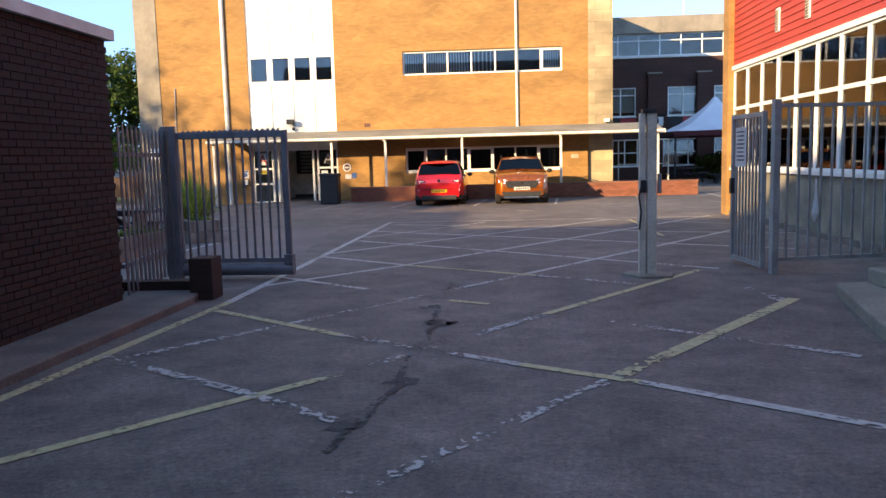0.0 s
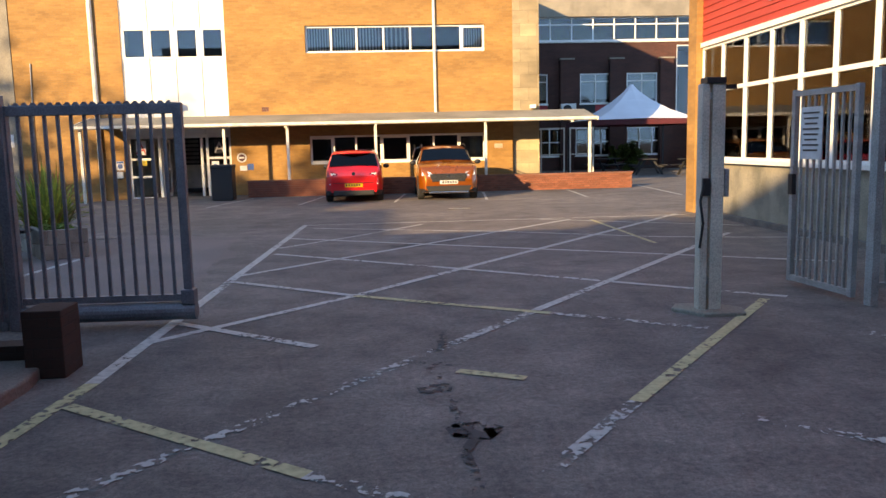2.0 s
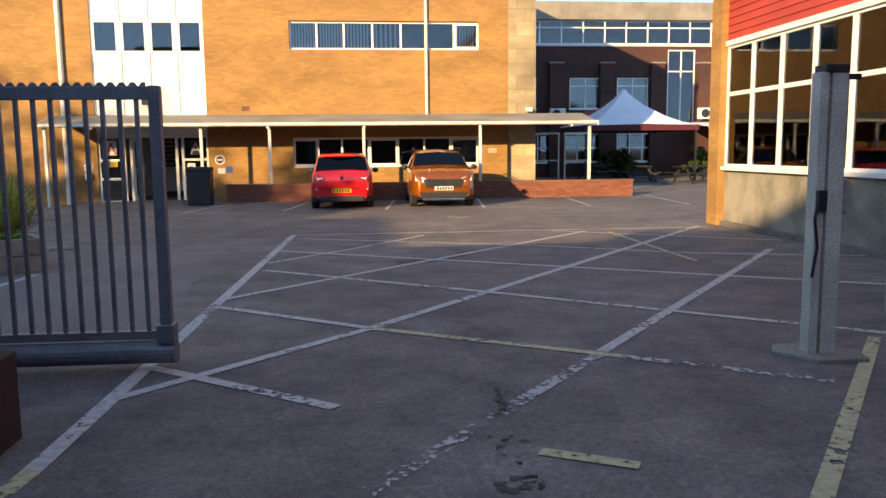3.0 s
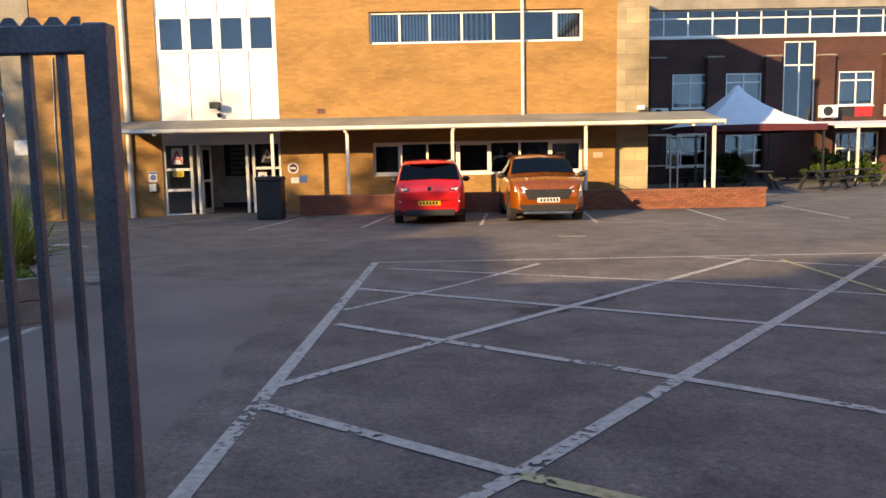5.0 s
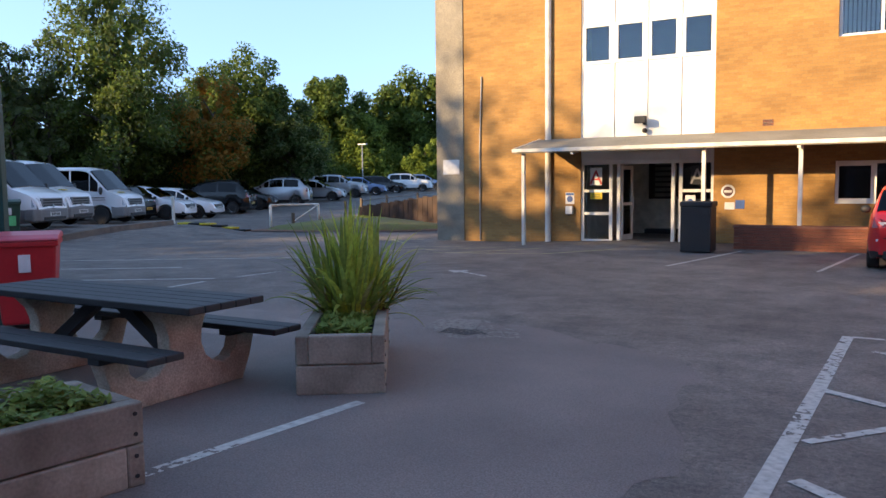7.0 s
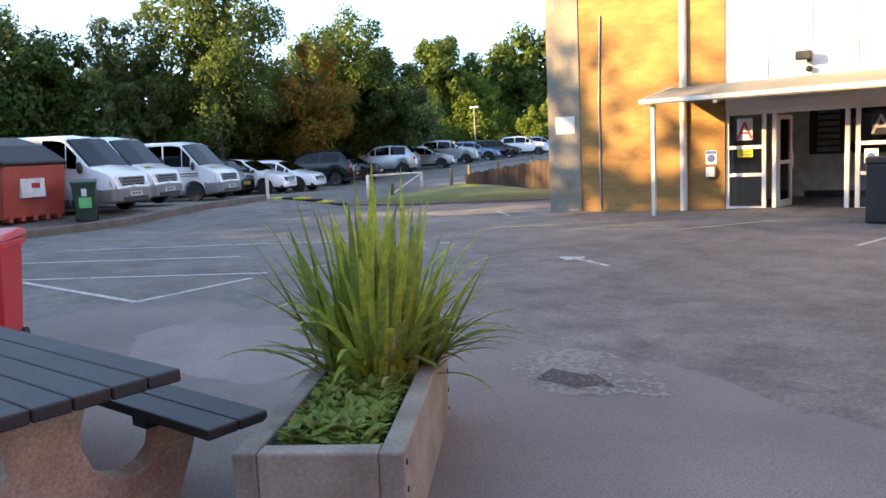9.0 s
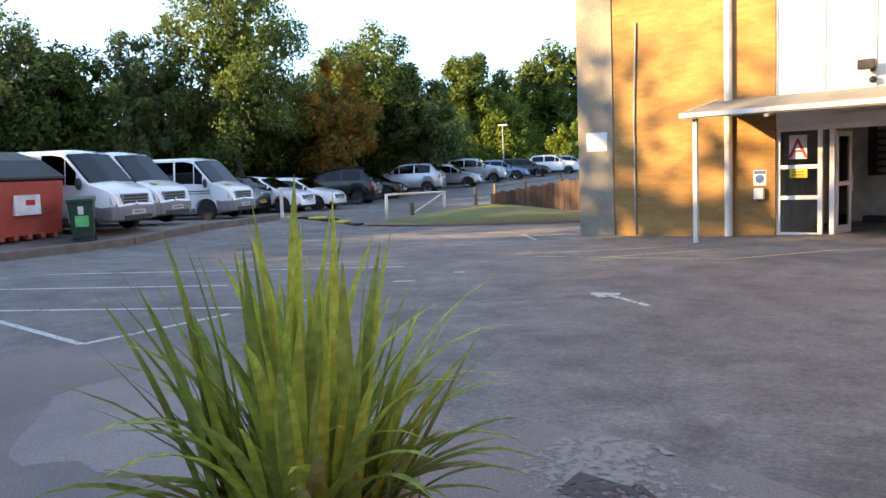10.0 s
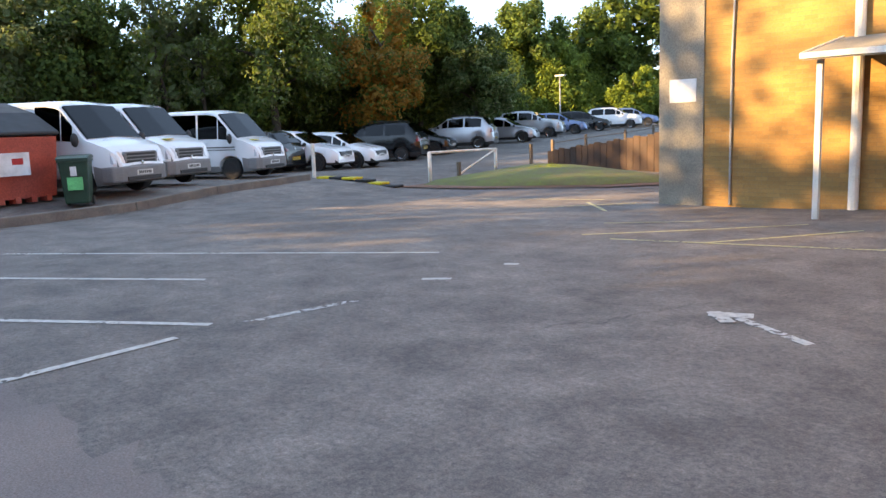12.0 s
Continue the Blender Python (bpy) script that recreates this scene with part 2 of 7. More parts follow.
GALV = mat("galvanised steel", (0.40, 0.40, 0.39), 0.5, 0.35, (0.29, 0.29, 0.285), 5, 70, 0.12)
BLUE_STEEL = mat("weathered blue-grey steel", (0.21, 0.22, 0.245), 0.5, 0.35, (0.14, 0.15, 0.175), 5, 70, 0.12)
DARK_METAL = mat("dark metal", (0.03, 0.03, 0.033), 0.5, 0.3)
BLACK_PLASTIC = mat("black plastic", (0.014, 0.014, 0.016), 0.6, 0, (0.012, 0.012, 0.013), 4, 60, 0.06, fine_amount=0.1)
RUBBER = mat("tyre rubber", (0.022, 0.022, 0.023), 0.85)
GLASS = glass_mat("window glass")
CAR_GLASS = glass_mat("tinted car glass", (0.035, 0.040, 0.042), 0.03, 1.38, 0.9)
GLASS_CLEAR = glass_mat("clear window glass", (0.85, 0.9, 0.9), 0.02, 1.55)
# two window backing colours: the dimness of unlit rooms is put into them
DIM_SHEET = mat("grey sheet with room dimness in its colour", (0.16, 0.165, 0.17), 0.9)
SHADE_SHEET = mat("dark sheet with room shade in its colour", (0.03, 0.028, 0.026), 0.9)
ROOM_WALL = mat("cream interior wall", (0.45, 0.36, 0.22), 0.85)
BLIND = mat("pale window blind", (0.58, 0.57, 0.53), 0.8, 0, (0.47, 0.46, 0.43), 2, 30, 0.05, fine_amount=0.08)
TIMBER = mat("weathered sleeper timber", (0.33, 0.285, 0.235), 0.88, 0, (0.165, 0.135, 0.108), 2.5, 50, 0.25, random_tint=0.22, fine_amount=0.22)
BLACK_TIMBER = mat("black recycled plank", (0.024, 0.023, 0.026), 0.6, 0, (0.013, 0.013, 0.015), 3, 60, 0.2)
TAN_CONCRETE = mat("tan exposed concrete", (0.55, 0.45, 0.36), 0.9, 0, (0.34, 0.27, 0.21), 3.5, 60, 0.5)
SOIL = mat("soil", (0.04, 0.028, 0.02), 0.95)
RED_BIN = mat("red bin plastic", (0.55, 0.022, 0.030), 0.4, 0, (0.47, 0.018, 0.024), 2, 30, 0.03, fine_amount=0.08)
RED_SKIP = mat("faded red bin steel", (0.50, 0.085, 0.055), 0.55, 0, (0.38, 0.06, 0.042), 2.5, 30, 0.08)
GREEN_BIN = mat("dark green bin plastic", (0.016, 0.06, 0.036), 0.45)
GREEN_STEEL = mat("dark green steel", (0.010, 0.075, 0.065), 0.4, 0.1)
GRASS = mat("mown grass", (0.14, 0.17, 0.045), 0.9, 0, (0.13, 0.12, 0.05), 2.5, 40, 0.6)
KERB = mat("worn concrete kerb", (0.20, 0.165, 0.14), 0.9, 0, (0.115, 0.10, 0.09), 2.5, 50, 0.4)
BROWN_FENCE = mat("brown timber boarding", (0.075, 0.042, 0.030), 0.85, 0, (0.045, 0.026, 0.02), 3, 40, 0.4)
# this dark tone also holds the shade that the near trees stand in
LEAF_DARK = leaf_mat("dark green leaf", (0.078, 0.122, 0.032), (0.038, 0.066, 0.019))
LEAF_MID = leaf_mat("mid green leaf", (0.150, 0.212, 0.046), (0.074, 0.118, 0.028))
# green leaf again, with the far slope's sunlight mixed into the colour
LEAF_SUNLIT = leaf_mat("green leaf lightened for sunlight", (0.205, 0.275, 0.050), (0.11, 0.165, 0.032))
LEAF_RUST = leaf_mat("rust brown leaf", (0.44, 0.195, 0.036), (0.26, 0.135, 0.030))
LEAF_GREY = leaf_mat("grey green leaf", (0.18, 0.225, 0.105), (0.09, 0.125, 0.056))
BARK = mat("bark", (0.07, 0.052, 0.038), 0.95, 0, (0.045, 0.032, 0.024), 4, 40, 0.6)
SWORD_LEAF = leaf_mat("sword leaf", (0.56, 0.58, 0.10), (0.30, 0.36, 0.07), 0.4)
PLATE_WHITE = mat("white number plate", (0.72, 0.72, 0.68), 0.4, bump=0)
PLATE_YELLOW = mat("yellow number plate", (0.75, 0.42, 0.02), 0.4, bump=0)
TEXT_BLACK = mat("black lettering", (0.01, 0.01, 0.012), 0.5, bump=0)
RED_SIGN = mat("red sign lettering", (0.55, 0.025, 0.03), 0.5, bump=0)
BLUE_SIGN = mat("blue sign", (0.03, 0.10, 0.32), 0.5, bump=0)
YELLOW_SIGN = mat("yellow sign", (0.75, 0.55, 0.03), 0.5, bump=0)
WHITE_SIGN = mat("white sign", (0.72, 0.72, 0.72), 0.5, bump=0, fine_amount=0.1)
CHROME = mat("chrome", (0.6, 0.6, 0.6), 0.18, 1.0, bump=0, fine_amount=0.05)
RED_LENS = mat("red lamp lens", (0.22, 0.006, 0.010), 0.15, bump=0, coat=0.6)
CLEAR_LENS = mat("clear lamp lens", (0.78, 0.80, 0.84), 0.12, 0.1, bump=0, coat=0.8)
TENT = mat("white tent fabric", (0.74, 0.75, 0.80), 0.7, 0, (0.66, 0.67, 0.72), 1.2, 30, 0.05, fine_amount=0.05)


def car_paint(name, c, metal=0.25, rough=0.3):
    return mat(name, c, rough, metal, tuple(v * 0.9 for v in c), 1.5, 300, 0.0, coat=0.9, fine_amount=0.05)


# ---------------------------------------------------------------- mesh helpers
def box(bm, x0, x1, y0, y1, z0, z1):
    v = [bm.verts.new((x, y, z)) for x in (x0, x1) for y in (y0, y1) for z in (z0, z1)]
    for f in ((0, 1, 3, 2), (4, 6, 7, 5), (0, 4, 5, 1), (2, 3, 7, 6), (0, 2, 6, 4), (1, 5, 7, 3)):
        bm.faces.new([v[i] for i in f])
    return v


def tube(bm, points, r, sides=8, caps=True):
    """A round bar along the points; r a number or one for each point."""
    pts = [Vector(p) for p in points]
    rs = r if isinstance(r, (list, tuple)) else [r] * len(pts)
    rings = []
    for i, p in enumerate(pts):
        d = (pts[min(i + 1, len(pts) - 1)] - pts[max(i - 1, 0)]).normalized()
        a = d.orthogonal().normalized() if i == 0 else (rings_a - d * rings_a.dot(d)).normalized()
        rings_a = a
        c = d.cross(a)
        rings.append([bm.verts.new(p + (a * math.cos(k * 2 * math.pi / sides) + c * math.sin(k * 2 * math.pi / sides)) * rs[i]) for k in range(sides)])
    for q, w in zip(rings, rings[1:]):
        for k in range(sides):
            bm.faces.new((q[k], q[(k + 1) % sides], w[(k + 1) % sides], w[k]))
    if caps:
        bm.faces.new(list(reversed(rings[0])))
        bm.faces.new(rings[-1])


def prism(bm, outline, axis, a, b):
    """An outline of (u, v) pushed along the axis from a to b; axis 'x': (y, z), 'y': (x, z), 'z': (x, y)."""
    def at(u, v, w):
        return {'x': (w, u, v), 'y': (u, w, v), 'z': (u, v, w)}[axis]
    p = [bm.verts.new(at(u, v, a)) for u, v in outline]
    q = [bm.verts.new(at(u, v, b)) for u, v in outline]
    n = len(p)
    bm.faces.new(p)
    bm.faces.new(list(reversed(q)))
    for i in range(n):
        bm.faces.new((p[i], q[i], q[(i + 1) % n], p[(i + 1) % n]))


def finish(name, bm, material, parent=None, label="", bevel=0.0, smooth=False, m=None):
    bmesh.ops.recalc_face_normals(bm, faces=bm.faces)
    if bevel:
        bmesh.ops.bevel(bm, geom=[e for e in bm.edges if e.is_manifold and e.calc_face_angle(0) > 0.6], offset=bevel, segments=2, affect='EDGES', profile=0.5, clamp_overlap=True)
    me = bpy.data.meshes.new(name)
    bm.to_mesh(me)
    bm.free()
    if smooth:
        for p in me.polygons:
            p.use_smooth = True
    for k in (material if isinstance(material, (list, tuple)) else [material]):
        me.materials.append(k)
    ob = new(name, me)
    if parent:
        ob.parent = parent
    if m is not None:
        ob.matrix_basis = m
    if label:
        ob["label"] = label
    return ob


def part(name, bm, material, parent, label="", bevel=0.0, smooth=False):
    return finish(name, bm, material, parent, label, bevel, smooth)


def boxes(name, lst, material, parent=None, label="", bevel=0.0):
    bm = bmesh.new()
    for b in lst:
        box(bm, *b)
    return finish(name, bm, material, parent, label, bevel)


def thing(name, m=None, label="", category="", group="", kind=""):
    ob = new(name)
    ob.empty_display_size = 0.2
    if m is not None:
        ob.matrix_basis = m
    return tagged(ob, label, category, group, kind)


def lettering(name, text, size, material, parent, m, label="", depth=0.004):
    cu = bpy.data.curves.new(name, 'FONT')
    cu.body, cu.size, cu.extrude, cu.align_x, cu.align_y = text, size, depth, 'CENTER', 'CENTER'
    tmp = bpy.data.objects.new(name, cu)
    me = bpy.data.meshes.new_from_object(tmp)
    bpy.data.objects.remove(tmp)
    bpy.data.curves.remove(cu)
    me.materials.append(material)
    ob = new(name, me)
    ob.parent = parent
    ob.matrix_basis = m
    if label:
        ob["label"] = label
    return ob


def structure(ob, label, category):
    return tagged(ob, label, category, kind="structure")


# ---------------------------------------------------------------- ground
def smoothstep(a, b, v):
    k = min(1.0, max(0.0, (v - a) / (b - a)))
    return k * k * (3 - 2 * k)


def gz(x, y):
    """Height of the ground: flat yard, falling a little to the building's corner, the back car park climbing."""
    z = -0.14 * smoothstep(-8, -13, x) * smoothstep(26, 31, y) * smoothstep(60, 40, y)
    z += 0.30 * smoothstep(-22.5, -25, x) * smoothstep(40, 30, y)
    climb = smoothstep(-14.5, -22, x)
    z += climb * 0.022 * max(0.0, y - 31.0)
    return z


bm = bmesh.new()
xs = [-400, -200, -120, -90, -75] + [-64 + 1.25 * i for i in range(73)] + [30, 40, 60, 100, 200, 400]
ys = [-400, -150, -60, -30, -15, -5, 0, 5, 10, 15, 20, 23] + [25 + 1.25 * i for i in range(37)] + [75, 85, 100, 130, 200, 400]
gv = [[bm.verts.new((x, y, gz(x, min(y, 72)))) for x in xs] for y in ys]
for j in range(len(ys) - 1):
    for i in range(len(xs) - 1):
        bm.faces.new((gv[j][i], gv[j][i + 1], gv[j + 1][i + 1], gv[j + 1][i]))
ground = structure(finish("ground", bm, ASPHALT), "worn dark grey tarmac school yard", "ground")


def strip(bm, a, b, w=0.1, lift=0.005):
    """A painted line from a to b, laid in short lengths on the ground."""
    a, b = Vector((*a, 0)), Vector((*b, 0))
    d = b - a
    s = Vector((-d.y, d.x, 0)).normalized() * w / 2
    n = max(1, int(d.length / 1.2))
    pts = []
    for i in range(n + 1):
        p = a + d * (i / n)
        pts.append([bm.verts.new((q.x, q.y, gz(q.x, q.y) + lift)) for q in (p - s, p + s)])
    for p, q in zip(pts, pts[1:]):
        bm.faces.new((p[0], p[1], q[1], q[0]))


def line(a, b, material, label, w=0.1, lift=0.005):
    bm = bmesh.new()
    strip(bm, a, b, w, lift)
    return tagged(finish("road_marking", bm, material), label, "road marking", "yard markings", "structure")


WL, YL, OL = "white painted line, scuffed", "yellow painted hatch line, worn", "worn white hatch line, flaked"
line((-3.84, 1.5), (-3.38, 5.1), YELLOW_LINE, YL, 0.11)
line((-3.38, 5.1), (-3.03, 8.6), YELLOW_LINE, YL, 0.11)
line((-3.03, 8.6), (-2.64, 19.7), WHITE_LINE, WL, 0.11)
line((-0.72, 3.25), (0.99, 5.42), WORN_LINE, OL, lift=0.006)
line((0.99, 5.42), (3.30, 8.38), YELLOW_LINE, YL, 0.14, lift=0.006)
line((-2.9, 3.50), (-1.1, 5.50), YELLOW_LINE, YL, lift=0.006)
line((-1.1, 5.50), (0.59, 7.70), WORN_LINE, OL, lift=0.006)
line((0.59, 7.70), (2.86, 10.62), YELLOW_LINE, YL, lift=0.006)
line((-3.10, 5.95), (-0.88, 8.74), WORN_LINE, OL, lift=0.006)
line((-0.88, 8.74), (0.49, 10.46), WORN_LINE, OL, lift=0.006)
line((0.49, 10.48), (4.95, 16.17), WHITE_LINE, WL, lift=0.006)
line((-2.98, 9.75), (-1.3, 11.56), WHITE_LINE, WL, lift=0.006)
line((-1.3, 11.56), (5.4, 19.85), WHITE_LINE, WL, 0.11, lift=0.006)
line((-2.88, 13.16), (-1.77, 14.36), WHITE_LINE, WL, lift=0.006)
line((-1.77, 14.36), (2.9, 19.3), WHITE_LINE, WL, lift=0.006)
line((-2.68, 15.95), (-1.44, 17.44), WHITE_LINE, WL, 0.08, lift=0.006)
line((-1.44, 17.44), (-0.2, 19.2), WHITE_LINE, WL, 0.08, lift=0.006)
line((-3.27, 6.1), (-1.72, 5.06), WORN_LINE, OL, lift=0.007)
line((-1.72, 5.06), (-0.9, 4.42), WORN_LINE, OL, lift=0.007)
line((-3.01, 8.11), (-1.36, 6.83), YELLOW_LINE, YL, lift=0.007)
line((-1.36, 6.83), (0.27, 5.74), WORN_LINE, OL, lift=0.007)
line((0.27, 5.74), (1.1, 5.24), YELLOW_LINE, YL, lift=0.007)
line((1.1, 5.24), (2.9, 3.85), WHITE_LINE, WL, lift=0.007)
line((-2.97, 10.53), (-1.54, 9.39), WHITE_LINE, WL, lift=0.007)
line((-0.45, 8.53), (0.0, 8.28), YELLOW_LINE, YL, lift=0.007)
line((1.10, 7.36), (2.9, 5.90), WORN_LINE, OL, lift=0.007)
line((-2.92, 12.82), (-1.3, 11.56), WHITE_LINE, WL, lift=0.008)
line((-1.3, 11.56), (0.6, 10.32), YELLOW_LINE, YL, lift=0.007)
line((0.6, 10.32), (1.8, 9.5), WORN_LINE, OL, lift=0.007)
line((-2.67, 15.25), (0.1, 13.12), WHITE_LINE, WL, lift=0.007)
line((0.1, 13.12), (3.12, 10.68), WHITE_LINE, WL, lift=0.007)
line((-2.75, 17.35), (0.53, 15.38), WHITE_LINE, WL, lift=0.007)
line((0.53, 15.38), (4.9, 12.75), WHITE_LINE, WL, lift=0.007)
line((-2.4, 19.0), (1.39, 17.3), WHITE_LINE, WL, 0.08, lift=0.007)
line((1.39, 17.3), (3.6, 15.9), WHITE_LINE, WL, 0.08, lift=0.007)
line((3.6, 15.9), (5.9, 15.2), WHITE_LINE, WL, 0.08, lift=0.007)
line((3.3, 19.1), (3.28, 15.1), YELLOW_LINE, YL, 0.08, lift=0.009)
line((-2.6, 19.68), (5.5, 19.62), WHITE_LINE, WL, 0.08)
line((2.3, 19.5), (5.7, 17.2), WHITE_LINE, WL, 0.08, lift=0.008)
line((3.0, 9.2), (3.15, 8.25), WORN_LINE, OL, 0.14, lift=0.004)
# bays before the building
for a, b in (((-5.99, 25.65), (-5.29, 29.4)), ((-3.42, 25.75), (-2.95, 29.6)), ((-0.69, 25.8), (-0.3, 29.6)),
             ((2.0, 25.9), (2.35, 29.6)), ((4.97, 25.9), (5.25, 29.6)), ((7.75, 25.7), (8.2, 31.2))):
    line(a, b, WHITE_LINE, WL, 0.08)
# left yard bays, arrow, edge of the planters
line((-18.85, 20.8), (-13.43, 24.25), WHITE_LINE, WL, 0.08)
line((-18.8, 18.75), (-14.38, 21.52), WHITE_LINE, WL, 0.09)
line((-15.7, 18.45), (-12.42, 20.50), WHITE_LINE, WL, 0.09)
line((-16.2, 18.45), (-12.13, 18.34), WHITE_LINE, WL, 0.09, lift=0.006)
line((-12.13, 18.34), (-12.25, 20.1), WHITE_LINE, WL, 0.09, lift=0.007)
line((-12.27, 20.45), (-12.12, 21.84), WORN_LINE, OL, 0.09)
line((-12.35, 22.91), (-12.1, 23.1), WHITE_LINE, WL, 0.1)
line((-12.2, 24.07), (-12.05, 24.15), WHITE_LINE, WL, 0.1)
line((-5.98, 12.4), (-5.62, 15.40), WHITE_LINE, WL, 0.1)
for a, b in (((-12.79, 26.47), (-10.73, 29.26)), ((-12.23, 26.31), (-9.08, 27.08)), ((-11.07, 26.57), (-9.81, 28.74)), ((-9.1, 27.1), (-8.0, 28.9)),
             ((-13.41, 27.98), (-12.2, 29.3)), ((-16.2, 30.0), (-15.0, 31.6)), ((-16.0, 31.3), (-14.7, 30.0)), ((-18.8, 31.0), (-16.0, 31.9))):
    line(a, b, YELLOW_LINE, "faded yellow hatch line by the entrance", 0.08)
bm = bmesh.new()
strip(bm, (-9.05, 23.2), (-8.35, 22.78), 0.09)
strip(bm, (-9.30, 23.20), (-8.98, 23.32), 0.16, 0.008)
strip(bm, (-9.30, 23.28), (-9.05, 23.02), 0.12, 0.009)
tagged(finish("road_arrow", bm, WHITE_LINE), "small white painted arrow on tarmac, worn", "road marking", kind="structure")

# ---------------------------------------------------------------- main building
FY = 31.7
building = thing("main_building", None, "three-storey buff brick school building with white entrance panels", "building", kind="structure")


def wall_with_holes(name, x0, x1, z0, z1, holes, y0, y1, material, parent, label=""):
    """A wall in the plane y, thick from y0 to y1, cut into blocks round its openings (x0, x1, z0, z1)."""
    bm = bmesh.new()
    cx = sorted({x0, x1, *[h[0] for h in holes], *[h[1] for h in holes]})
    cz = sorted({z0, z1, *[h[2] for h in holes], *[h[3] for h in holes]})
    inside = lambda a, b: any(h[0] <= a < h[1] and h[2] <= b < h[3] for h in holes)
    nx, nz = len(cx) - 1, len(cz) - 1
    solid = [[not inside((cx[i] + cx[i + 1]) / 2, (cz[j] + cz[j + 1]) / 2) for j in range(nz)] for i in range(nx)]
    grid = {}

    def v(i, j, y):
        if (i, j, y) not in grid:
            grid[i, j, y] = bm.verts.new((cx[i], y, cz[j]))
        return grid[i, j, y]
    for i in range(nx):
        for j in range(nz):
            if not solid[i][j]:
                continue
            for y in (y0, y1):
                bm.faces.new((v(i, j, y), v(i + 1, j, y), v(i + 1, j + 1, y), v(i, j + 1, y)))
            for di, dj, e in ((-1, 0, ((i, j), (i, j + 1))), (1, 0, ((i + 1, j), (i + 1, j + 1))), (0, -1, ((i, j), (i + 1, j))), (0, 1, ((i, j + 1), (i + 1, j + 1)))):
                a, b = i + di, j + dj
                if a < 0 or b < 0 or a >= nx or b >= nz or not solid[a][b]:
                    bm.faces.new((v(*e[0], y0), v(*e[1], y0), v(*e[1], y1), v(*e[0], y1)))
    return finish(name, bm, material, parent, label)


TOP = 10.3
HOLE_UP, HOLE_LOW, HOLE_PANEL = (-3.6, 2.74, 4.92, 5.86), (-3.58, 2.72, 1.02, 2.03), (-9.92, -6.36, -0.3, TOP)
wall_with_holes("front_wall", -13.6, 3.75, -0.4, TOP, [HOLE_UP, HOLE_LOW, HOLE_PANEL], FY, FY + 0.35, BRICK_BUFF, building, "buff brick front wall, weathered")
boxes("corner_pier", [(-14.53, -13.6, FY - 0.03, FY + 0.6, -0.4, TOP)], CONCRETE, building, "pale concrete corner pier")
boxes("stone_strip", [(3.75, 4.70, FY - 0.02, FY + 0.5, -0.1, TOP)], STONE, building, "weathered stone cladding strip at the corner")
boxes("side_wall", [(-14.5, -14.1, FY + 0.6, FY + 14, -0.4, TOP)], BRICK_BUFF, building)
boxes("side_wall", [(4.35, 4.68, FY + 0.5, FY + 14, -0.4, TOP)], BRICK_MAROON, building)
boxes("back_wall", [(-14.1, 4.35, FY + 13.6, FY + 14, -0.4, TOP)], BRICK_BUFF, building)
boxes("roof", [(-14.7, 4.85, FY - 0.12, FY + 14.1, TOP, TOP + 0.3)], ROOF_FELT, building)
boxes("inner_floor", [(-14.1, 4.35, FY + 0.35, FY + 13.6, 3.3, 3.5)], CONCRETE, building)
boxes("inner_wall", [(-6.0, -5.85, FY + 0.36, FY + 6, 0, 3.3), (-14.0, 4.3, FY + 6, FY + 6.1, -0.2, TOP)], ROOM_WALL, building)


def window_band(name, hole, bars, y, parent, label, transom=None, frame_w=0.07, glass=GLASS, depth=0.09, openers=()):
    """A framed band of panes in an opening in the plane y: outer frame, mullions, a pane for each light."""
    x0, x1, z0, z1 = hole
    win = thing(name)
    win.parent = parent
    if label:
        win["label"] = label
    f = frame_w
    lst = [(x0, x1, y, y + depth, z0, z0 + f), (x0, x1, y, y + depth, z1 - f, z1)]
    edges = [x0 - f / 2] + list(bars) + [x1 + f / 2]
    lst += [(x0, x0 + f, y, y + depth, z0 + f, z1 - f), (x1 - f, x1, y, y + depth, z0 + f, z1 - f)]
    lst += [(b - f / 2, b + f / 2, y + 0.003, y + depth - 0.003, z0 + f, z1 - f) for b in bars]
    if transom:
        for a, b in zip(edges, edges[1:]):
            lst.append((a + f / 2, b - f / 2, y + 0.006, y + depth - 0.006, transom - f / 2, transom + f / 2))
    boxes("window_frame", lst, WHITE_PVC, win, bevel=0.006)
    for i, (a, b) in enumerate(zip(edges, edges[1:])):
        p = boxes("pane", [(a + f / 2, b - f / 2, y + depth * 0.45, y + depth * 0.45 + 0.008, z0 + f, z1 - f)], glass, win)
        if i in openers:
            q = 0.05
            aa, bb = a + f / 2, b - f / 2
            boxes("casement", [(aa, bb, y - 0.015, y + 0.02, z0 + f, z0 + f + q), (aa, bb, y - 0.015, y + 0.02, z1 - f - q, z1 - f),
                               (aa, aa + q, y - 0.015, y + 0.02, z0 + f + q, z1 - f - q), (bb - q, bb, y - 0.015, y + 0.02, z0 + f + q, z1 - f - q)], WHITE_PVC, win)
    boxes("sill", [(x0 - 0.04, x1 + 0.04, y - 0.07, y + 0.04, z0 - 0.05, z0 + 0.004)], WHITE_PVC, win)
    return win


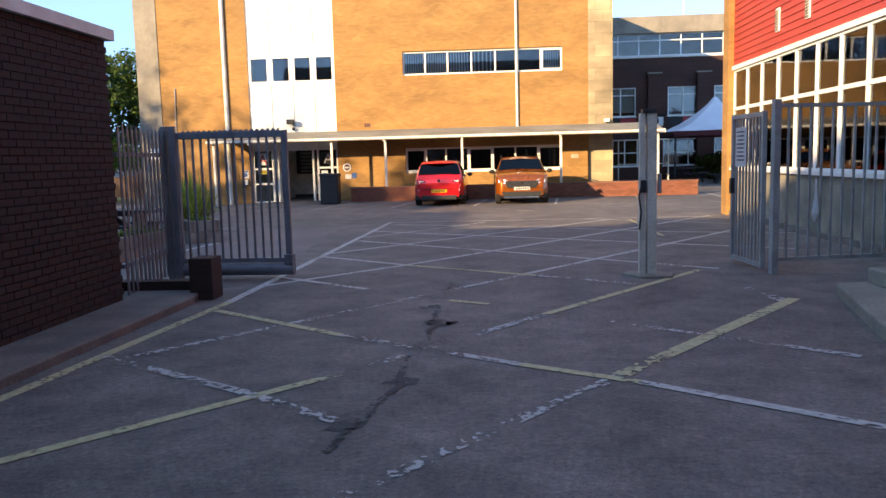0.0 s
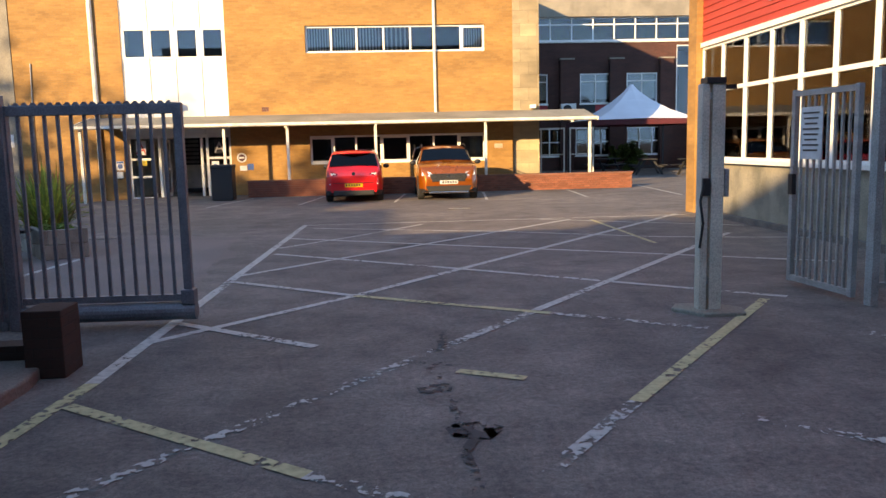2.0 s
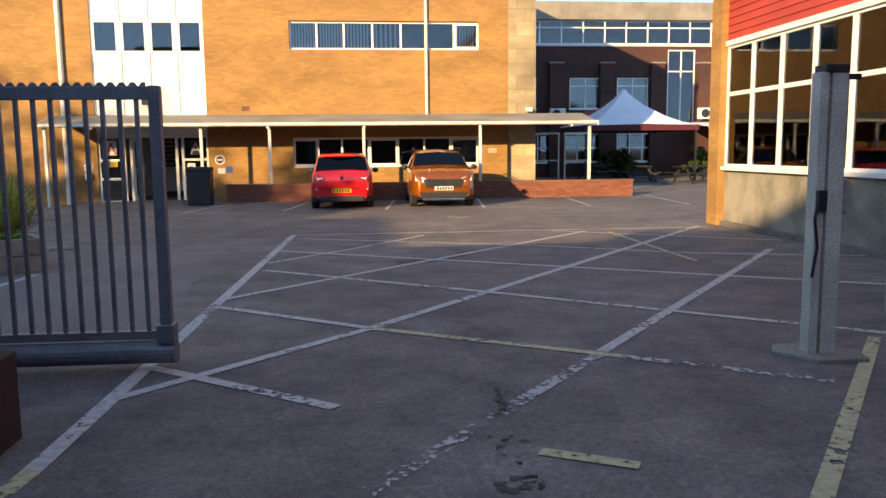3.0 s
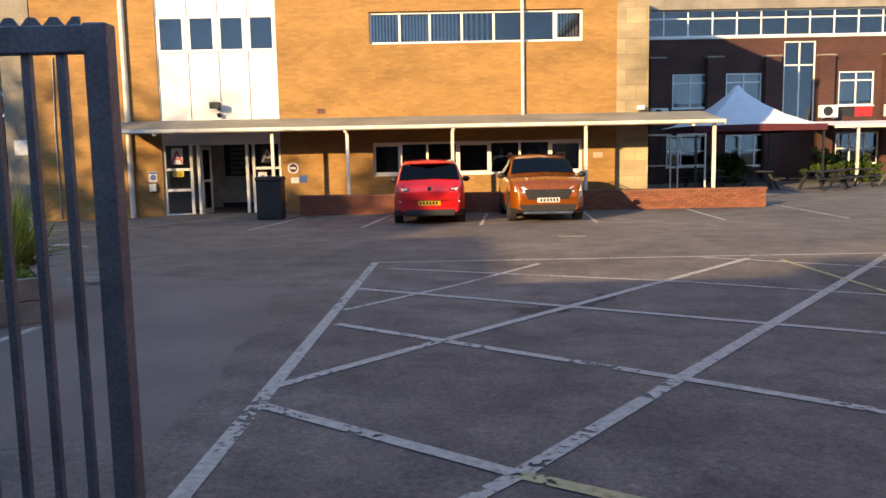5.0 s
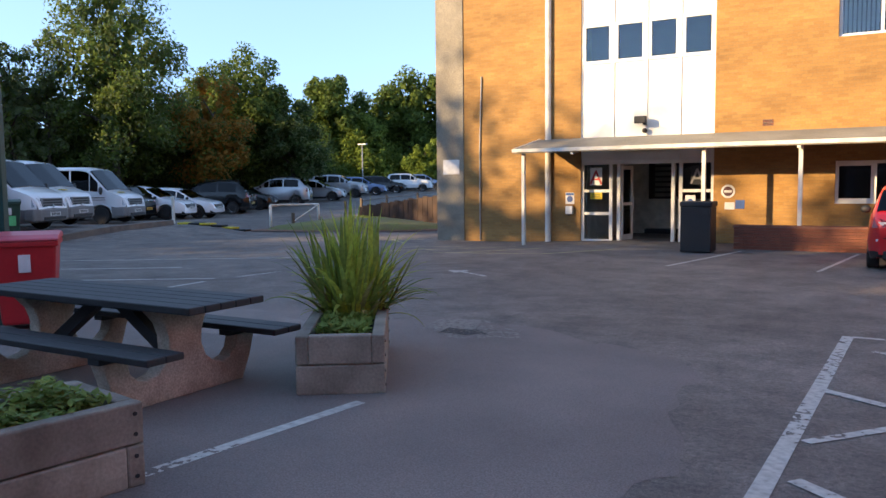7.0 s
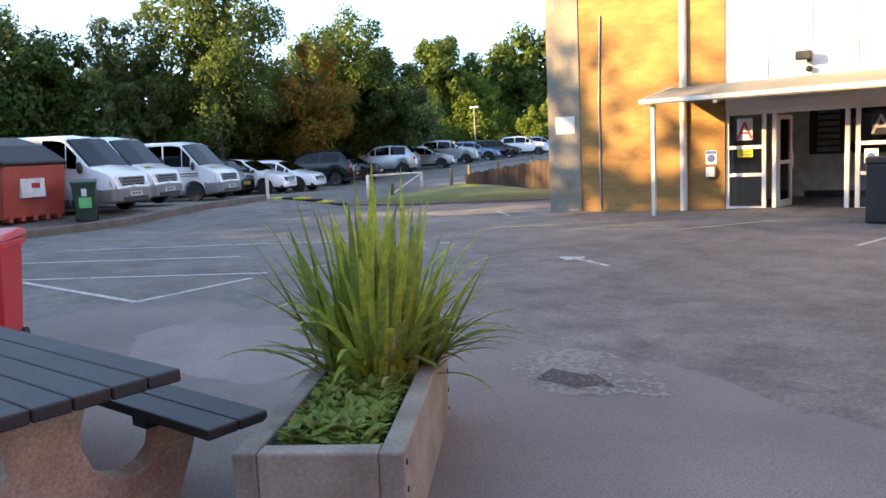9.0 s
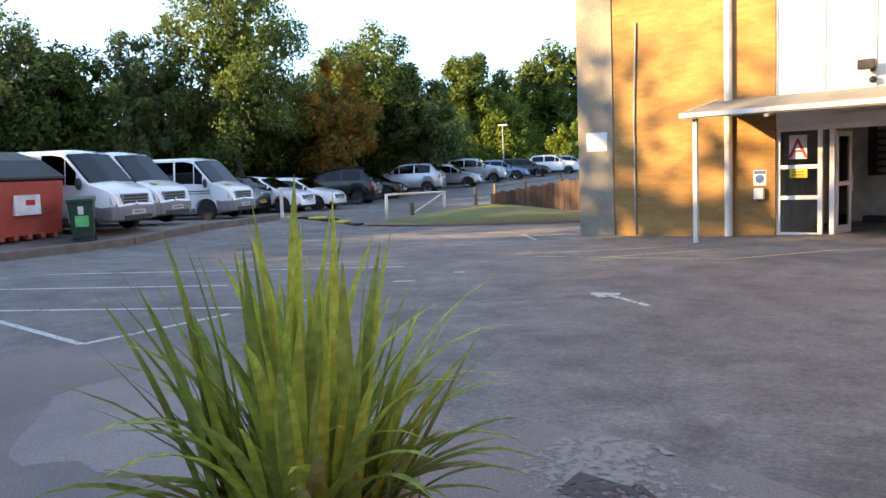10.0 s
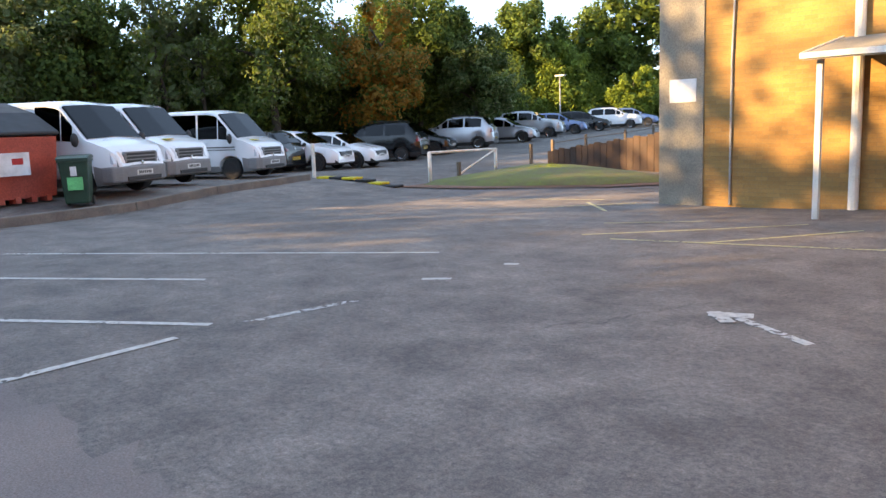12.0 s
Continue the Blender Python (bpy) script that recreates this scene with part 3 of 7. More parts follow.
bars_up = [-2.70, -1.80, -0.85, 0.10, 0.98, 1.90]
window_band("window", HOLE_UP, bars_up, FY + 0.10, building, "long white-framed upper window with vertical blinds", openers=(6,), glass=GLASS_CLEAR)
bars_low = [-2.75, -1.95, -1.05, -0.05, 0.85, 1.75]
window_band("window", HOLE_LOW, bars_low, FY + 0.10, building, "long white-framed ground floor window, dark inside", openers=(0, 3, 6))
blind = thing("window_blind", None, "pale vertical slat blinds behind the upper window", "blind")
k = 0
for a, b, step in ((-3.5, -2.8, 0.095), (-2.6, -1.9, 0.095), (-1.7, -0.95, 0.11), (-0.75, 0.0, 0.16), (2.0, 2.6, 0.09)):
    x = a
    while x < b:
        boxes("slat", [(x, x + 0.062, FY + 0.20, FY + 0.21, 5.0, 5.80)], BLIND, blind)
        x += step
# sheets behind the panes, coloured grey and near black for room shade
boxes("dim_sheet", [(-3.6, 2.74, FY + 1.2, FY + 1.25, 4.0, 7.0)], DIM_SHEET, building)
boxes("shade_sheet", [(-5.8, 4.2, FY + 1.6, FY + 1.65, 0.0, 3.3)], SHADE_SHEET, building)

# entrance panels
PX = [-9.92, -9.02, -8.12, -7.24, -6.36]
panel_frame = []
for x in PX:
    panel_frame.append((x - 0.03, x + 0.03, FY + 0.03, FY + 0.13, 2.66, TOP))
boxes("panel_frame", panel_frame, WHITE_PVC, building)
for a, b in zip(PX, PX[1:]):
    for z0, z1 in ((2.66, 4.78), (5.86, 8.6), (9.5, TOP)):
        boxes("cladding_panel", [(a + 0.035, b - 0.035, FY + 0.06, FY + 0.11, z0 + 0.006, z1 - 0.006)], WHITE_PANEL, building)
    for z0, z1 in ((4.78, 5.86), (8.6, 9.5)):
        w = thing("window")
        w.parent = building
        f = 0.09
        a2, b2 = a + 0.035, b - 0.035
        boxes("window_frame", [(a2, b2, FY + 0.04, FY + 0.12, z0, z0 + f), (a2, b2, FY + 0.04, FY + 0.12, z1 - f, z1),
                               (a2, a2 + f, FY + 0.04, FY + 0.12, z0 + f, z1 - f), (b2 - f, b2, FY + 0.04, FY + 0.12, z0 + f, z1 - f)], WHITE_PVC, w, bevel=0.008)
        boxes("pane", [(a2 + f, b2 - f, FY + 0.075, FY + 0.083, z0 + f, z1 - f)], GLASS, w)
# grey sheet behind the panel windows, room dimness in its colour
boxes("dim_sheet", [(-9.9, -6.38, FY + 0.8, FY + 0.85, 3.5, TOP)], DIM_SHEET, building)

# canopy along the front
canopy = thing("canopy", None, "long low canopy with grey felt roof and white edge", "canopy", kind="structure")
bm = bmesh.new()
prism(bm, [(30.0 - 0.12, 2.36), (FY - 0.002, 2.72), (FY - 0.002, 2.80), (30.0 - 0.12, 2.46)], 'x', -11.12, 6.35)
part("roof_deck", bm, ROOF_FELT, canopy, "grey weathered felt roof")
bm = bmesh.new()
prism(bm, [(FY + 0.002, 2.72), (FY + 2.8, 2.76), (FY + 2.8, 2.84), (FY + 0.002, 2.80)], 'x', 4.72, 6.35)
part("roof_deck", bm, ROOF_FELT, canopy)
boxes("fascia", [(-11.14, 6.37, 29.855, 29.878, 2.385, 2.475)], WHITE_PAINT, canopy, "white painted edge board", 0.004)
bm = bmesh.new()
prism(bm, [(29.86, 2.385), (FY, 2.73), (FY, 2.82), (29.86, 2.475)], 'x', -11.16, -11.125)
part("fascia", bm, WHITE_PAINT, canopy)
bm = bmesh.new()
prism(bm, [(29.86, 2.34), (FY + 2.8, 2.74), (FY + 2.8, 2.86), (29.86, 2.475)], 'x', 6.355, 6.39)
part("fascia", bm, WHITE_PAINT, canopy)
for x, z in ((-10.93, -0.1), (-6.27, 0.02), (-4.17, 0.56), (-1.22, 0.56), (2.53, 0.56), (6.15, 0.56)):
    boxes("post", [(x - 0.045, x + 0.045, 30.06, 30.15, z, 2.375)], WHITE_PAINT, canopy, bevel=0.008)
for x in (-9.5, -4.2, -1.2, 2.5, 5.5):
    bm = bmesh.new()
    prism(bm, [(29.9, 2.30), (FY, 2.64), (FY, 2.715), (29.9, 2.36)], 'x', x - 0.04, x + 0.04)
    part("rafter", bm, WHITE_PAINT, canopy)

# low wall below the canopy
low_wall = structure(boxes("low_wall", [(-5.55, 7.62, 30.0, 30.3, -0.1, 0.50)], BRICK_RED), "low red brick wall in front of the building", "wall")
boxes("coping", [(-5.57, 7.64, 29.97, 30.32, 0.50, 0.56)], BRICK_RED, low_wall)

# ---------------------------------------------------------------- right building with red boards
rb = thing("red_clad_building", None, "red weatherboarded school block with long white-framed windows", "building", kind="structure")
RX = 6.0
boxes("plinth", [(RX, RX + 0.4, -4, 20.0, -0.3, 1.12)], RENDER_GREY, rb, "stained grey rendered plinth")
boxes("corner_pier", [(RX - 0.16, RX + 0.5, 20.0, 20.45, -0.3, 8.5)], BRICK_BUFF, rb, "orange brick corner pier")
boxes("end_wall", [(RX + 0.5, RX + 9, 20.1, 20.45, -0.3, 8.5)], BRICK_BUFF, rb)
boxes("inner_wall", [(RX + 4.5, RX + 4.6, -4, 20.1, 0, 3.7)], ROOM_WALL, rb)
CREAM_CURTAIN = mat("cream window curtain", (0.62, 0.52, 0.34), 0.85, 0, (0.50, 0.42, 0.27), 1.5, 30, 0.1, fine_amount=0.1)
boxes("inner_floor", [(RX + 0.4, RX + 4.5, -4, 20.1, 0.2, 0.3), (RX + 0.3, RX + 4.5, -4, 20.1, 3.70, 3.8)], ROOM_WALL, rb)
for i in range(34):
    z = 3.66 + i * 0.145
    bm = bmesh.new()
    prism(bm, [(RX - 0.035, z), (RX + 0.1, z), (RX + 0.1, z + 0.16), (RX - 0.012, z + 0.16)], 'y', -4, 20.0)
    part("board", bm, RED_BOARD, rb)
boxes("roof", [(RX - 0.3, RX + 9, -4.2, 20.6, 8.5, 8.8)], ROOF_FELT, rb)
boxes("window_sill", [(RX - 0.10, RX + 0.3, -4, 20.0, 1.12, 1.19)], WHITE_PVC, rb)
boxes("window_head", [(RX - 0.07, RX + 0.1, -4, 20.0, 3.56, 3.66)], WHITE_PVC, rb)
ycur = 20.0
i = 0
while ycur > -3:
    w = 1.02
    win = thing("window")
    win.parent = rb
    a, b = ycur - w, ycur
    f = 0.055
    zt = 2.62
    boxes("window_frame", [(RX - 0.02, RX + 0.06, a, a + f, 1.19, 3.56), (RX - 0.02, RX + 0.06, b - f, b, 1.19, 3.56), (RX - 0.02, RX + 0.06, a + f, b - f, 1.19, 1.19 + f),
                           (RX - 0.02, RX + 0.06, a + f, b - f, 3.56 - f, 3.56), (RX - 0.023, RX + 0.057, a + f, b - f, zt - 0.04, zt + 0.04)], WHITE_PVC, win, bevel=0.006)
    boxes("pane", [(RX + 0.01, RX + 0.018, a + f, b - f, 1.19 + f, zt - 0.04)], GLASS_CLEAR, win)
    boxes("pane", [(RX + 0.01, RX + 0.018, a + f, b - f, zt + 0.04, 3.56 - f)], GLASS_CLEAR, win)
    if i % 4 != 3:
        bm = bmesh.new()
        zig = [(RX + 0.16 + (0.035 if k % 2 else 0), a + 0.05 + k * (w - 0.1) / 12) for k in range(13)]
        prism(bm, zig + [(x + 0.012, y) for x, y in reversed(zig)], 'z', 1.2 + (0.9 if i in (2, 5) else 0), 3.54)
        tagged(finish("curtain", bm, CREAM_CURTAIN), "cream pleated curtain drawn behind the window", "curtain", "classroom curtains")
    ycur -= w
    i += 1

# ---------------------------------------------------------------- left brick outbuilding and pavement
lb = structure(boxes("brick_outbuilding", [(-9.0, -4.2, -6, 8.4, -0.1, 3.0)], BRICK_DARK), "dark brown brick outbuilding with pale roof edge", "building")
boxes("roof_edge", [(-9.05, -4.12, -6.1, 8.48, 3.0, 3.12)], WHITE_PAINT, lb, "pale metal roof edge")
outbuilding = lb
# raised pavement with kerb beside the outbuilding
bm = bmesh.new()
prism(bm, [(-4.2, 1.0), (-3.72, 1.0), (-3.42, 8.5), (-3.55, 9.4), (-4.6, 9.6), (-4.6, 8.4), (-4.2, 8.4)], 'z', -0.05, 0.09)
structure(finish("pavement", bm, KERB, bevel=0.02), "worn grey raised pavement strip beside the brick wall", "pavement")
# concrete steps by the red building
bm = bmesh.new()
prism(bm, [(3.82, 8.6), (5.98, 9.1), (5.98, 4.0), (3.1, 5.2), (3.35, 6.6)], 'z', -0.05, 0.13)
st = structure(finish("step", bm, CONCRETE, bevel=0.02), "worn concrete steps beside the red building", "step")
bm = bmesh.new()
prism(bm, [(4.15, 8.6), (5.98, 9.0), (5.98, 4.0), (4.1, 5.0)], 'z', 0.13, 0.30)
part("tread", bm, CONCRETE, st, bevel=0.02)
bm = bmesh.new()
prism(bm, [(RX - 0.02, 9.6), (RX - 0.02, 19.9), (RX - 0.13, 19.9), (RX - 0.13, 9.6)], 'z', -0.02, 0.10)
structure(finish("kerb", bm, KERB, bevel=0.015), "low concrete upstand along the plinth", "kerb")

# ---------------------------------------------------------------- gates and palisade
GATE_A, GATE_B = Vector((-4.46, 10.50, 0)), Vector((-2.79, 10.47, 0))


def flat_bar(bm, p, q, w, d, across):
    """A bar from p to q, w wide along 'across' and d deep the other way."""
    p, q, a = Vector(p), Vector(q), Vector(across).normalized()
    n = (q - p).normalized().cross(a).normalized()
    ring = lambda c: [bm.verts.new(c + a * (w / 2 * i) + n * (d / 2 * j)) for i, j in ((-1, -1), (1, -1), (1, 1), (-1, 1))]
    A, B = ring(p), ring(q)
    bm.faces.new(A)
    bm.faces.new(B[::-1])
    for i in range(4):
        bm.faces.new((A[i], B[i], B[(i + 1) % 4], A[(i + 1) % 4]))


def bar(name, p, q, w, d, across, material, parent, label="", bevel=0.0):
    bm = bmesh.new()
    flat_bar(bm, p, q, w, d, across)
    return finish(name, bm, material, parent, label, bevel)


def up(v, z):
    return Vector((v[0], v[1], z))


gate = thing("sliding_gate", None, "blue-grey steel barred gate standing open, with serrated top rail", "gate")
gd = (GATE_B - GATE_A).normalized()
bar("end_post", up(GATE_B, 0.14), up(GATE_B, 2.05), 0.08, 0.08, gd, BLUE_STEEL, gate, bevel=0.006)
bar("end_post", up(GATE_A + gd * 0.12, 0.14), up(GATE_A + gd * 0.12, 2.05), 0.08, 0.08, gd, BLUE_STEEL, gate, bevel=0.006)
bar("top_rail", up(GATE_A + gd * 0.16, 2.00), up(GATE_B - gd * 0.04, 2.00), 0.09, 0.06, (0, 0, 1), BLUE_STEEL, gate, bevel=0.005)
bar("bottom_rail", up(GATE_A + gd * 0.16, 0.26), up(GATE_B - gd * 0.04, 0.26), 0.06, 0.06, (0, 0, 1), BLUE_STEEL, gate)
bm = bmesh.new()
tube(bm, [up(GATE_A, 0.13), up(GATE_B + gd * 0.06, 0.13)], 0.085, 16)
part("runner_tube", bm, BLUE_STEEL, gate, "round bottom runner tube", smooth=False)
L = (GATE_B - GATE_A).length
for i in range(12):
    p = GATE_A + gd * (0.25 + i * (L - 0.38) / 11)
    bar("bar", up(p, 0.29), up(p, 1.96), 0.028, 0.028, gd, BLUE_STEEL, gate)
nteeth = 19
for i in range(nteeth):
    p = GATE_A + gd * (0.18 + (i + 0.5) * (L - 0.24) / nteeth)
    a = gd * (L - 0.24) / nteeth * 0.5
    n = Vector((-gd.y, gd.x, 0)) * 0.004
    bm = bmesh.new()
    v = [bm.verts.new(up(p + o, z) + k) for k in (n, -n) for o, z in ((-a, 2.075), (a * -0.35, 2.045), (a * 0.35, 2.075), (a, 2.075), (a, 2.03), (-a, 2.03))]
    bm.faces.new(v[:6])
    bm.faces.new(v[6:][::-1])
    for j in range(6):
        bm.faces.new((v[j], v[(j + 1) % 6], v[6 + (j + 1) % 6], v[6 + j]))
    part("tooth", bm, BLUE_STEEL, gate)
boxes("guide_bracket", [(-2.85, -2.73, 10.39, 10.55, 0.20, 0.34)], BLUE_STEEL, gate, bevel=0.01)

fence = thing("palisade_fence", None, "blue-grey steel palisade fence beside the brick outbuilding", "fence")
PA, PB = Vector((-4.25, 8.55, 0)), Vector((-4.50, 10.45, 0))
pd = (PB - PA).normalized()
for z in (0.45, 1.75):
    bar("rail", up(PA, z), up(PB, z), 0.05, 0.05, (0, 0, 1), BLUE_STEEL, fence)
for i in range(12):
    p = PA + pd * (0.08 + i * 0.162) + Vector((0.03, 0, 0))
    bm = bmesh.new()
    flat_bar(bm, up(p, 0.10), up(p, 2.02), 0.07, 0.012, pd)
    n = Vector((0.006, 0, 0))
    v = [bm.verts.new(up(p, z) + pd * o + k) for k in (n, -n) for o, z in ((-0.035, 2.02), (0.035, 2.02), (0, 2.10))]
    for f in ((0, 1, 2), (5, 4, 3), (0, 3, 4, 1), (1, 4, 5, 2), (2, 5, 3, 0)):
        bm.faces.new([v[q] for q in f])
    part("pale", bm, BLUE_STEEL, fence)
for p in (PB + Vector((0.02, 0.03, 0)), PB + Vector((0.14, 0.0, 0))):
    bar("gate_post", up(p, 0.0), up(p, 2.14), 0.09, 0.09, (1, 0, 0), BLUE_STEEL, fence, bevel=0.006)

pier = structure(boxes("brick_pier", [(-3.56, -3.28, 8.78, 9.12, 0.0, 0.50)], BRICK_DARK, bevel=0.008), "low dark brick pier beside the gate", "pier")
wallet = structure(boxes("low_wall", [(-4.62, -3.56, 9.0, 9.2, 0.0, 0.20)], BRICK_DARK), "low dark brick kerb wall under the fence", "wall")

post = thing("gate_post", None, "tall galvanised double gate post standing in a concrete pad", "post")
POST_STEEL = mat("weathered pale steel", (0.62, 0.57, 0.47), 0.55, 0.05, (0.46, 0.43, 0.36), 4, 60, 0.12)
for dx, hw in ((-0.075, 0.035), (0.045, 0.06)):
    boxes("upright", [(2.06 + dx - hw, 2.06 + dx + hw, 10.08, 10.20, 0.03, 2.11)], POST_STEEL, post, bevel=0.006)
for z in (0.3, 1.2, 2.0):
    boxes("spacer", [(2.018, 2.048, 10.10, 10.18, z - 0.03, z + 0.03)], GALV, post)
boxes("cap", [(1.98, 2.16, 10.06, 10.22, 2.11, 2.165)], DARK_METAL, post, bevel=0.006)
boxes("latch", [(2.16, 2.28, 10.11, 10.15, 2.06, 2.10)], DARK_METAL, post)
boxes("latch_box", [(1.955, 2.03, 10.05, 10.10, 1.10, 1.26)], DARK_METAL, post, bevel=0.008)
boxes("keeper", [(2.19, 2.235, 10.12, 10.2, 1.08, 1.34)], GALV, post, bevel=0.01)
bm = bmesh.new()
tube(bm, [(1.97, 10.06, 1.22), (1.93, 10.04, 1.05), (1.96, 10.04, 0.85), (1.94, 10.06, 0.62)], 0.012, 6)
part("chain", bm, DARK_METAL, post)
bm = bmesh.new()
prism(bm, [(1.74, 10.22), (1.95, 9.92), (2.33, 9.90), (2.40, 10.15), (2.2, 10.40), (1.85, 10.42)], 'z', -0.02, 0.035)
part("footing", bm, CONCRETE, post, "broken concrete footing", bevel=0.012)

pg = thing("pedestrian_gate", None, "galvanised pedestrian gate standing open with a paper notice", "gate")
HA, HB = Vector((3.58, 10.33, 0)), Vector((3.49, 11.33, 0))
hd = (HB - HA).normalized()
for p in (HA, HB):
    bar("stile", up(p, 0.05), up(p, 2.11), 0.06, 0.06, hd, GALV, pg, bevel=0.005)
for z in (0.09, 2.07):
    bar("rail", up(HA + hd * 0.03, z), up(HB - hd * 0.03, z), 0.06, 0.05, (0, 0, 1), GALV, pg)
for i in range(8):
    p = HA + hd * (0.12 + i * 0.109)
    bar("bar", up(p, 0.12), up(p, 2.04), 0.025, 0.025, hd, GALV, pg)
ns = Vector((-hd.y, hd.x, 0)) * 0.03
bar("notice", up(HA + hd * 0.68 + ns, 1.38), up(HA + hd * 0.68 + ns, 1.92), 0.36, 0.006, hd, WHITE_SIGN, pg, "white printed notice, unreadable")
for i in range(8):
    p = HA + hd * 0.68 + ns * 1.25
    bar("notice_line", up(p, 1.85 - i * 0.055), up(p, 1.868 - i * 0.055), 0.27 - 0.03 * (i % 3), 0.002, hd, DARK_METAL, pg)
bar("lock", up(HB - hd * 0.02 + ns, 1.0), up(HB - hd * 0.02 + ns, 1.22), 0.07, 0.05, hd, DARK_METAL, pg)

rf = thing("railing_fence", None, "galvanised vertical bar fence between gate and building", "fence")
FA, FB = Vector((3.67, 10.15, 0)), Vector((5.96, 10.60, 0))
fd = (FB - FA).normalized()
bar("post", up(FA, 0), up(FA, 2.24), 0.09, 0.09, fd, GALV, rf, bevel=0.006)
bar("post", up(FB - fd * 0.05, 0), up(FB - fd * 0.05, 2.2), 0.07, 0.07, fd, GALV, rf, bevel=0.006)
for z in (0.19, 2.16):
    bar("rail", up(FA + fd * 0.045, z), up(FB - fd * 0.09, z), 0.05, 0.05, (0, 0, 1), GALV, rf)
for i in range(14):
    p = FA + fd * (0.17 + i * 0.152)
    bar("bar", up(p, 0.215), up(p, 2.135), 0.026, 0.026, fd, GALV, rf)
bm = bmesh.new()
tube(bm, [up(FA + fd * 0.55 + Vector((0, -0.03, 0)), 1.22), up(FA + fd * 0.55 + Vector((0, -0.04, 0)), 1.0), up(FA + fd * 0.54 + Vector((0, -0.05, 0)), 0.78), up(FA + fd * 0.53 + Vector((0, -0.04, 0)), 0.66)], [0.008, 0.02, 0.045, 0.012], 8)
tagged(finish("rag", bm, WHITE_SIGN), "white rag tied to the fence bar", "rag")


# ---------------------------------------------------------------- vehicles
def interp(table, s):
    for (a, u), (b, v) in zip(table, table[1:]):
        if s <= b:
            return u + (v - u) * (s - a) / (b - a)
    return table[-1][1]


HATCH = dict(top=[(0, .40), (.004, .52), (.015, .60), (.05, .68), (.085, .80), (.125, .935), (.17, .98), (.36, 1.0), (.50, .98), (.58, .93), (.755, .655), (.80, .63), (.90, .575), (.95, .53), (.98, .46), (.995, .40), (1, .34)], belt=.615,
             screen=(.585, .75), rear=(.053, .124), side=((.15, .345), (.365, .555), (.57, .66)), axle=(.19, .81))
SUV = dict(top=[(0, .40), (.004, .55), (.015, .64), (.05, .71), (.09, .83), (.135, .95), (.2, .985), (.36, 1.0), (.50, .985), (.58, .94), (.725, .705), (.76, .685), (.87, .655), (.94, .62), (.975, .56), (.992, .48), (1, .38)], belt=.645,
           screen=(.585, .72), rear=(.053, .132), side=((.15, .355), (.375, .56), (.575, .64)), axle=(.19, .81))
VAN = dict(top=[(0, .50), (.004, .95), (.02, .98), (.4, 1.0), (.66, .995), (.71, .975), (.735, .945), (.87, .585), (.90, .56), (.955, .505), (.98, .455), (.992, .39), (1, .30)], belt=.555,
           screen=(.737, .867), rear=(.004, .005), side=((.60, .735), (.742, .80)), axle=(.18, .82))


def surface_x(shape, L, H, z, front):
    """Where along the car's length its nose or tail stands at height z."""
    t = shape["top"][::-1] if front else shape["top"]
    for (a, u), (b, v) in zip(t, t[1:]):
        if v * H >= z >= u * H:
            return L * (a + (b - a) * (z / H - u) / (v - u) - 0.5)
    return L / 2 if front else -L / 2


def lathe_y(bm, profile, y_sign=1, sides=20):
    """A body turned round the y axis from (radius, y) pairs."""
    rings = [[bm.verts.new((r * math.cos(a), y * y_sign, r * math.sin(a))) for a in (2 * math.pi * k / sides for k in range(sides))] for r, y in profile]
    for p, q in zip(rings, rings[1:]):
        for k in range(sides):
            bm.faces.new((p[k], p[(k + 1) % sides], q[(k + 1) % sides], q[k]))
    bm.faces.new(rings[0])
    bm.faces.new(rings[-1][::-1])


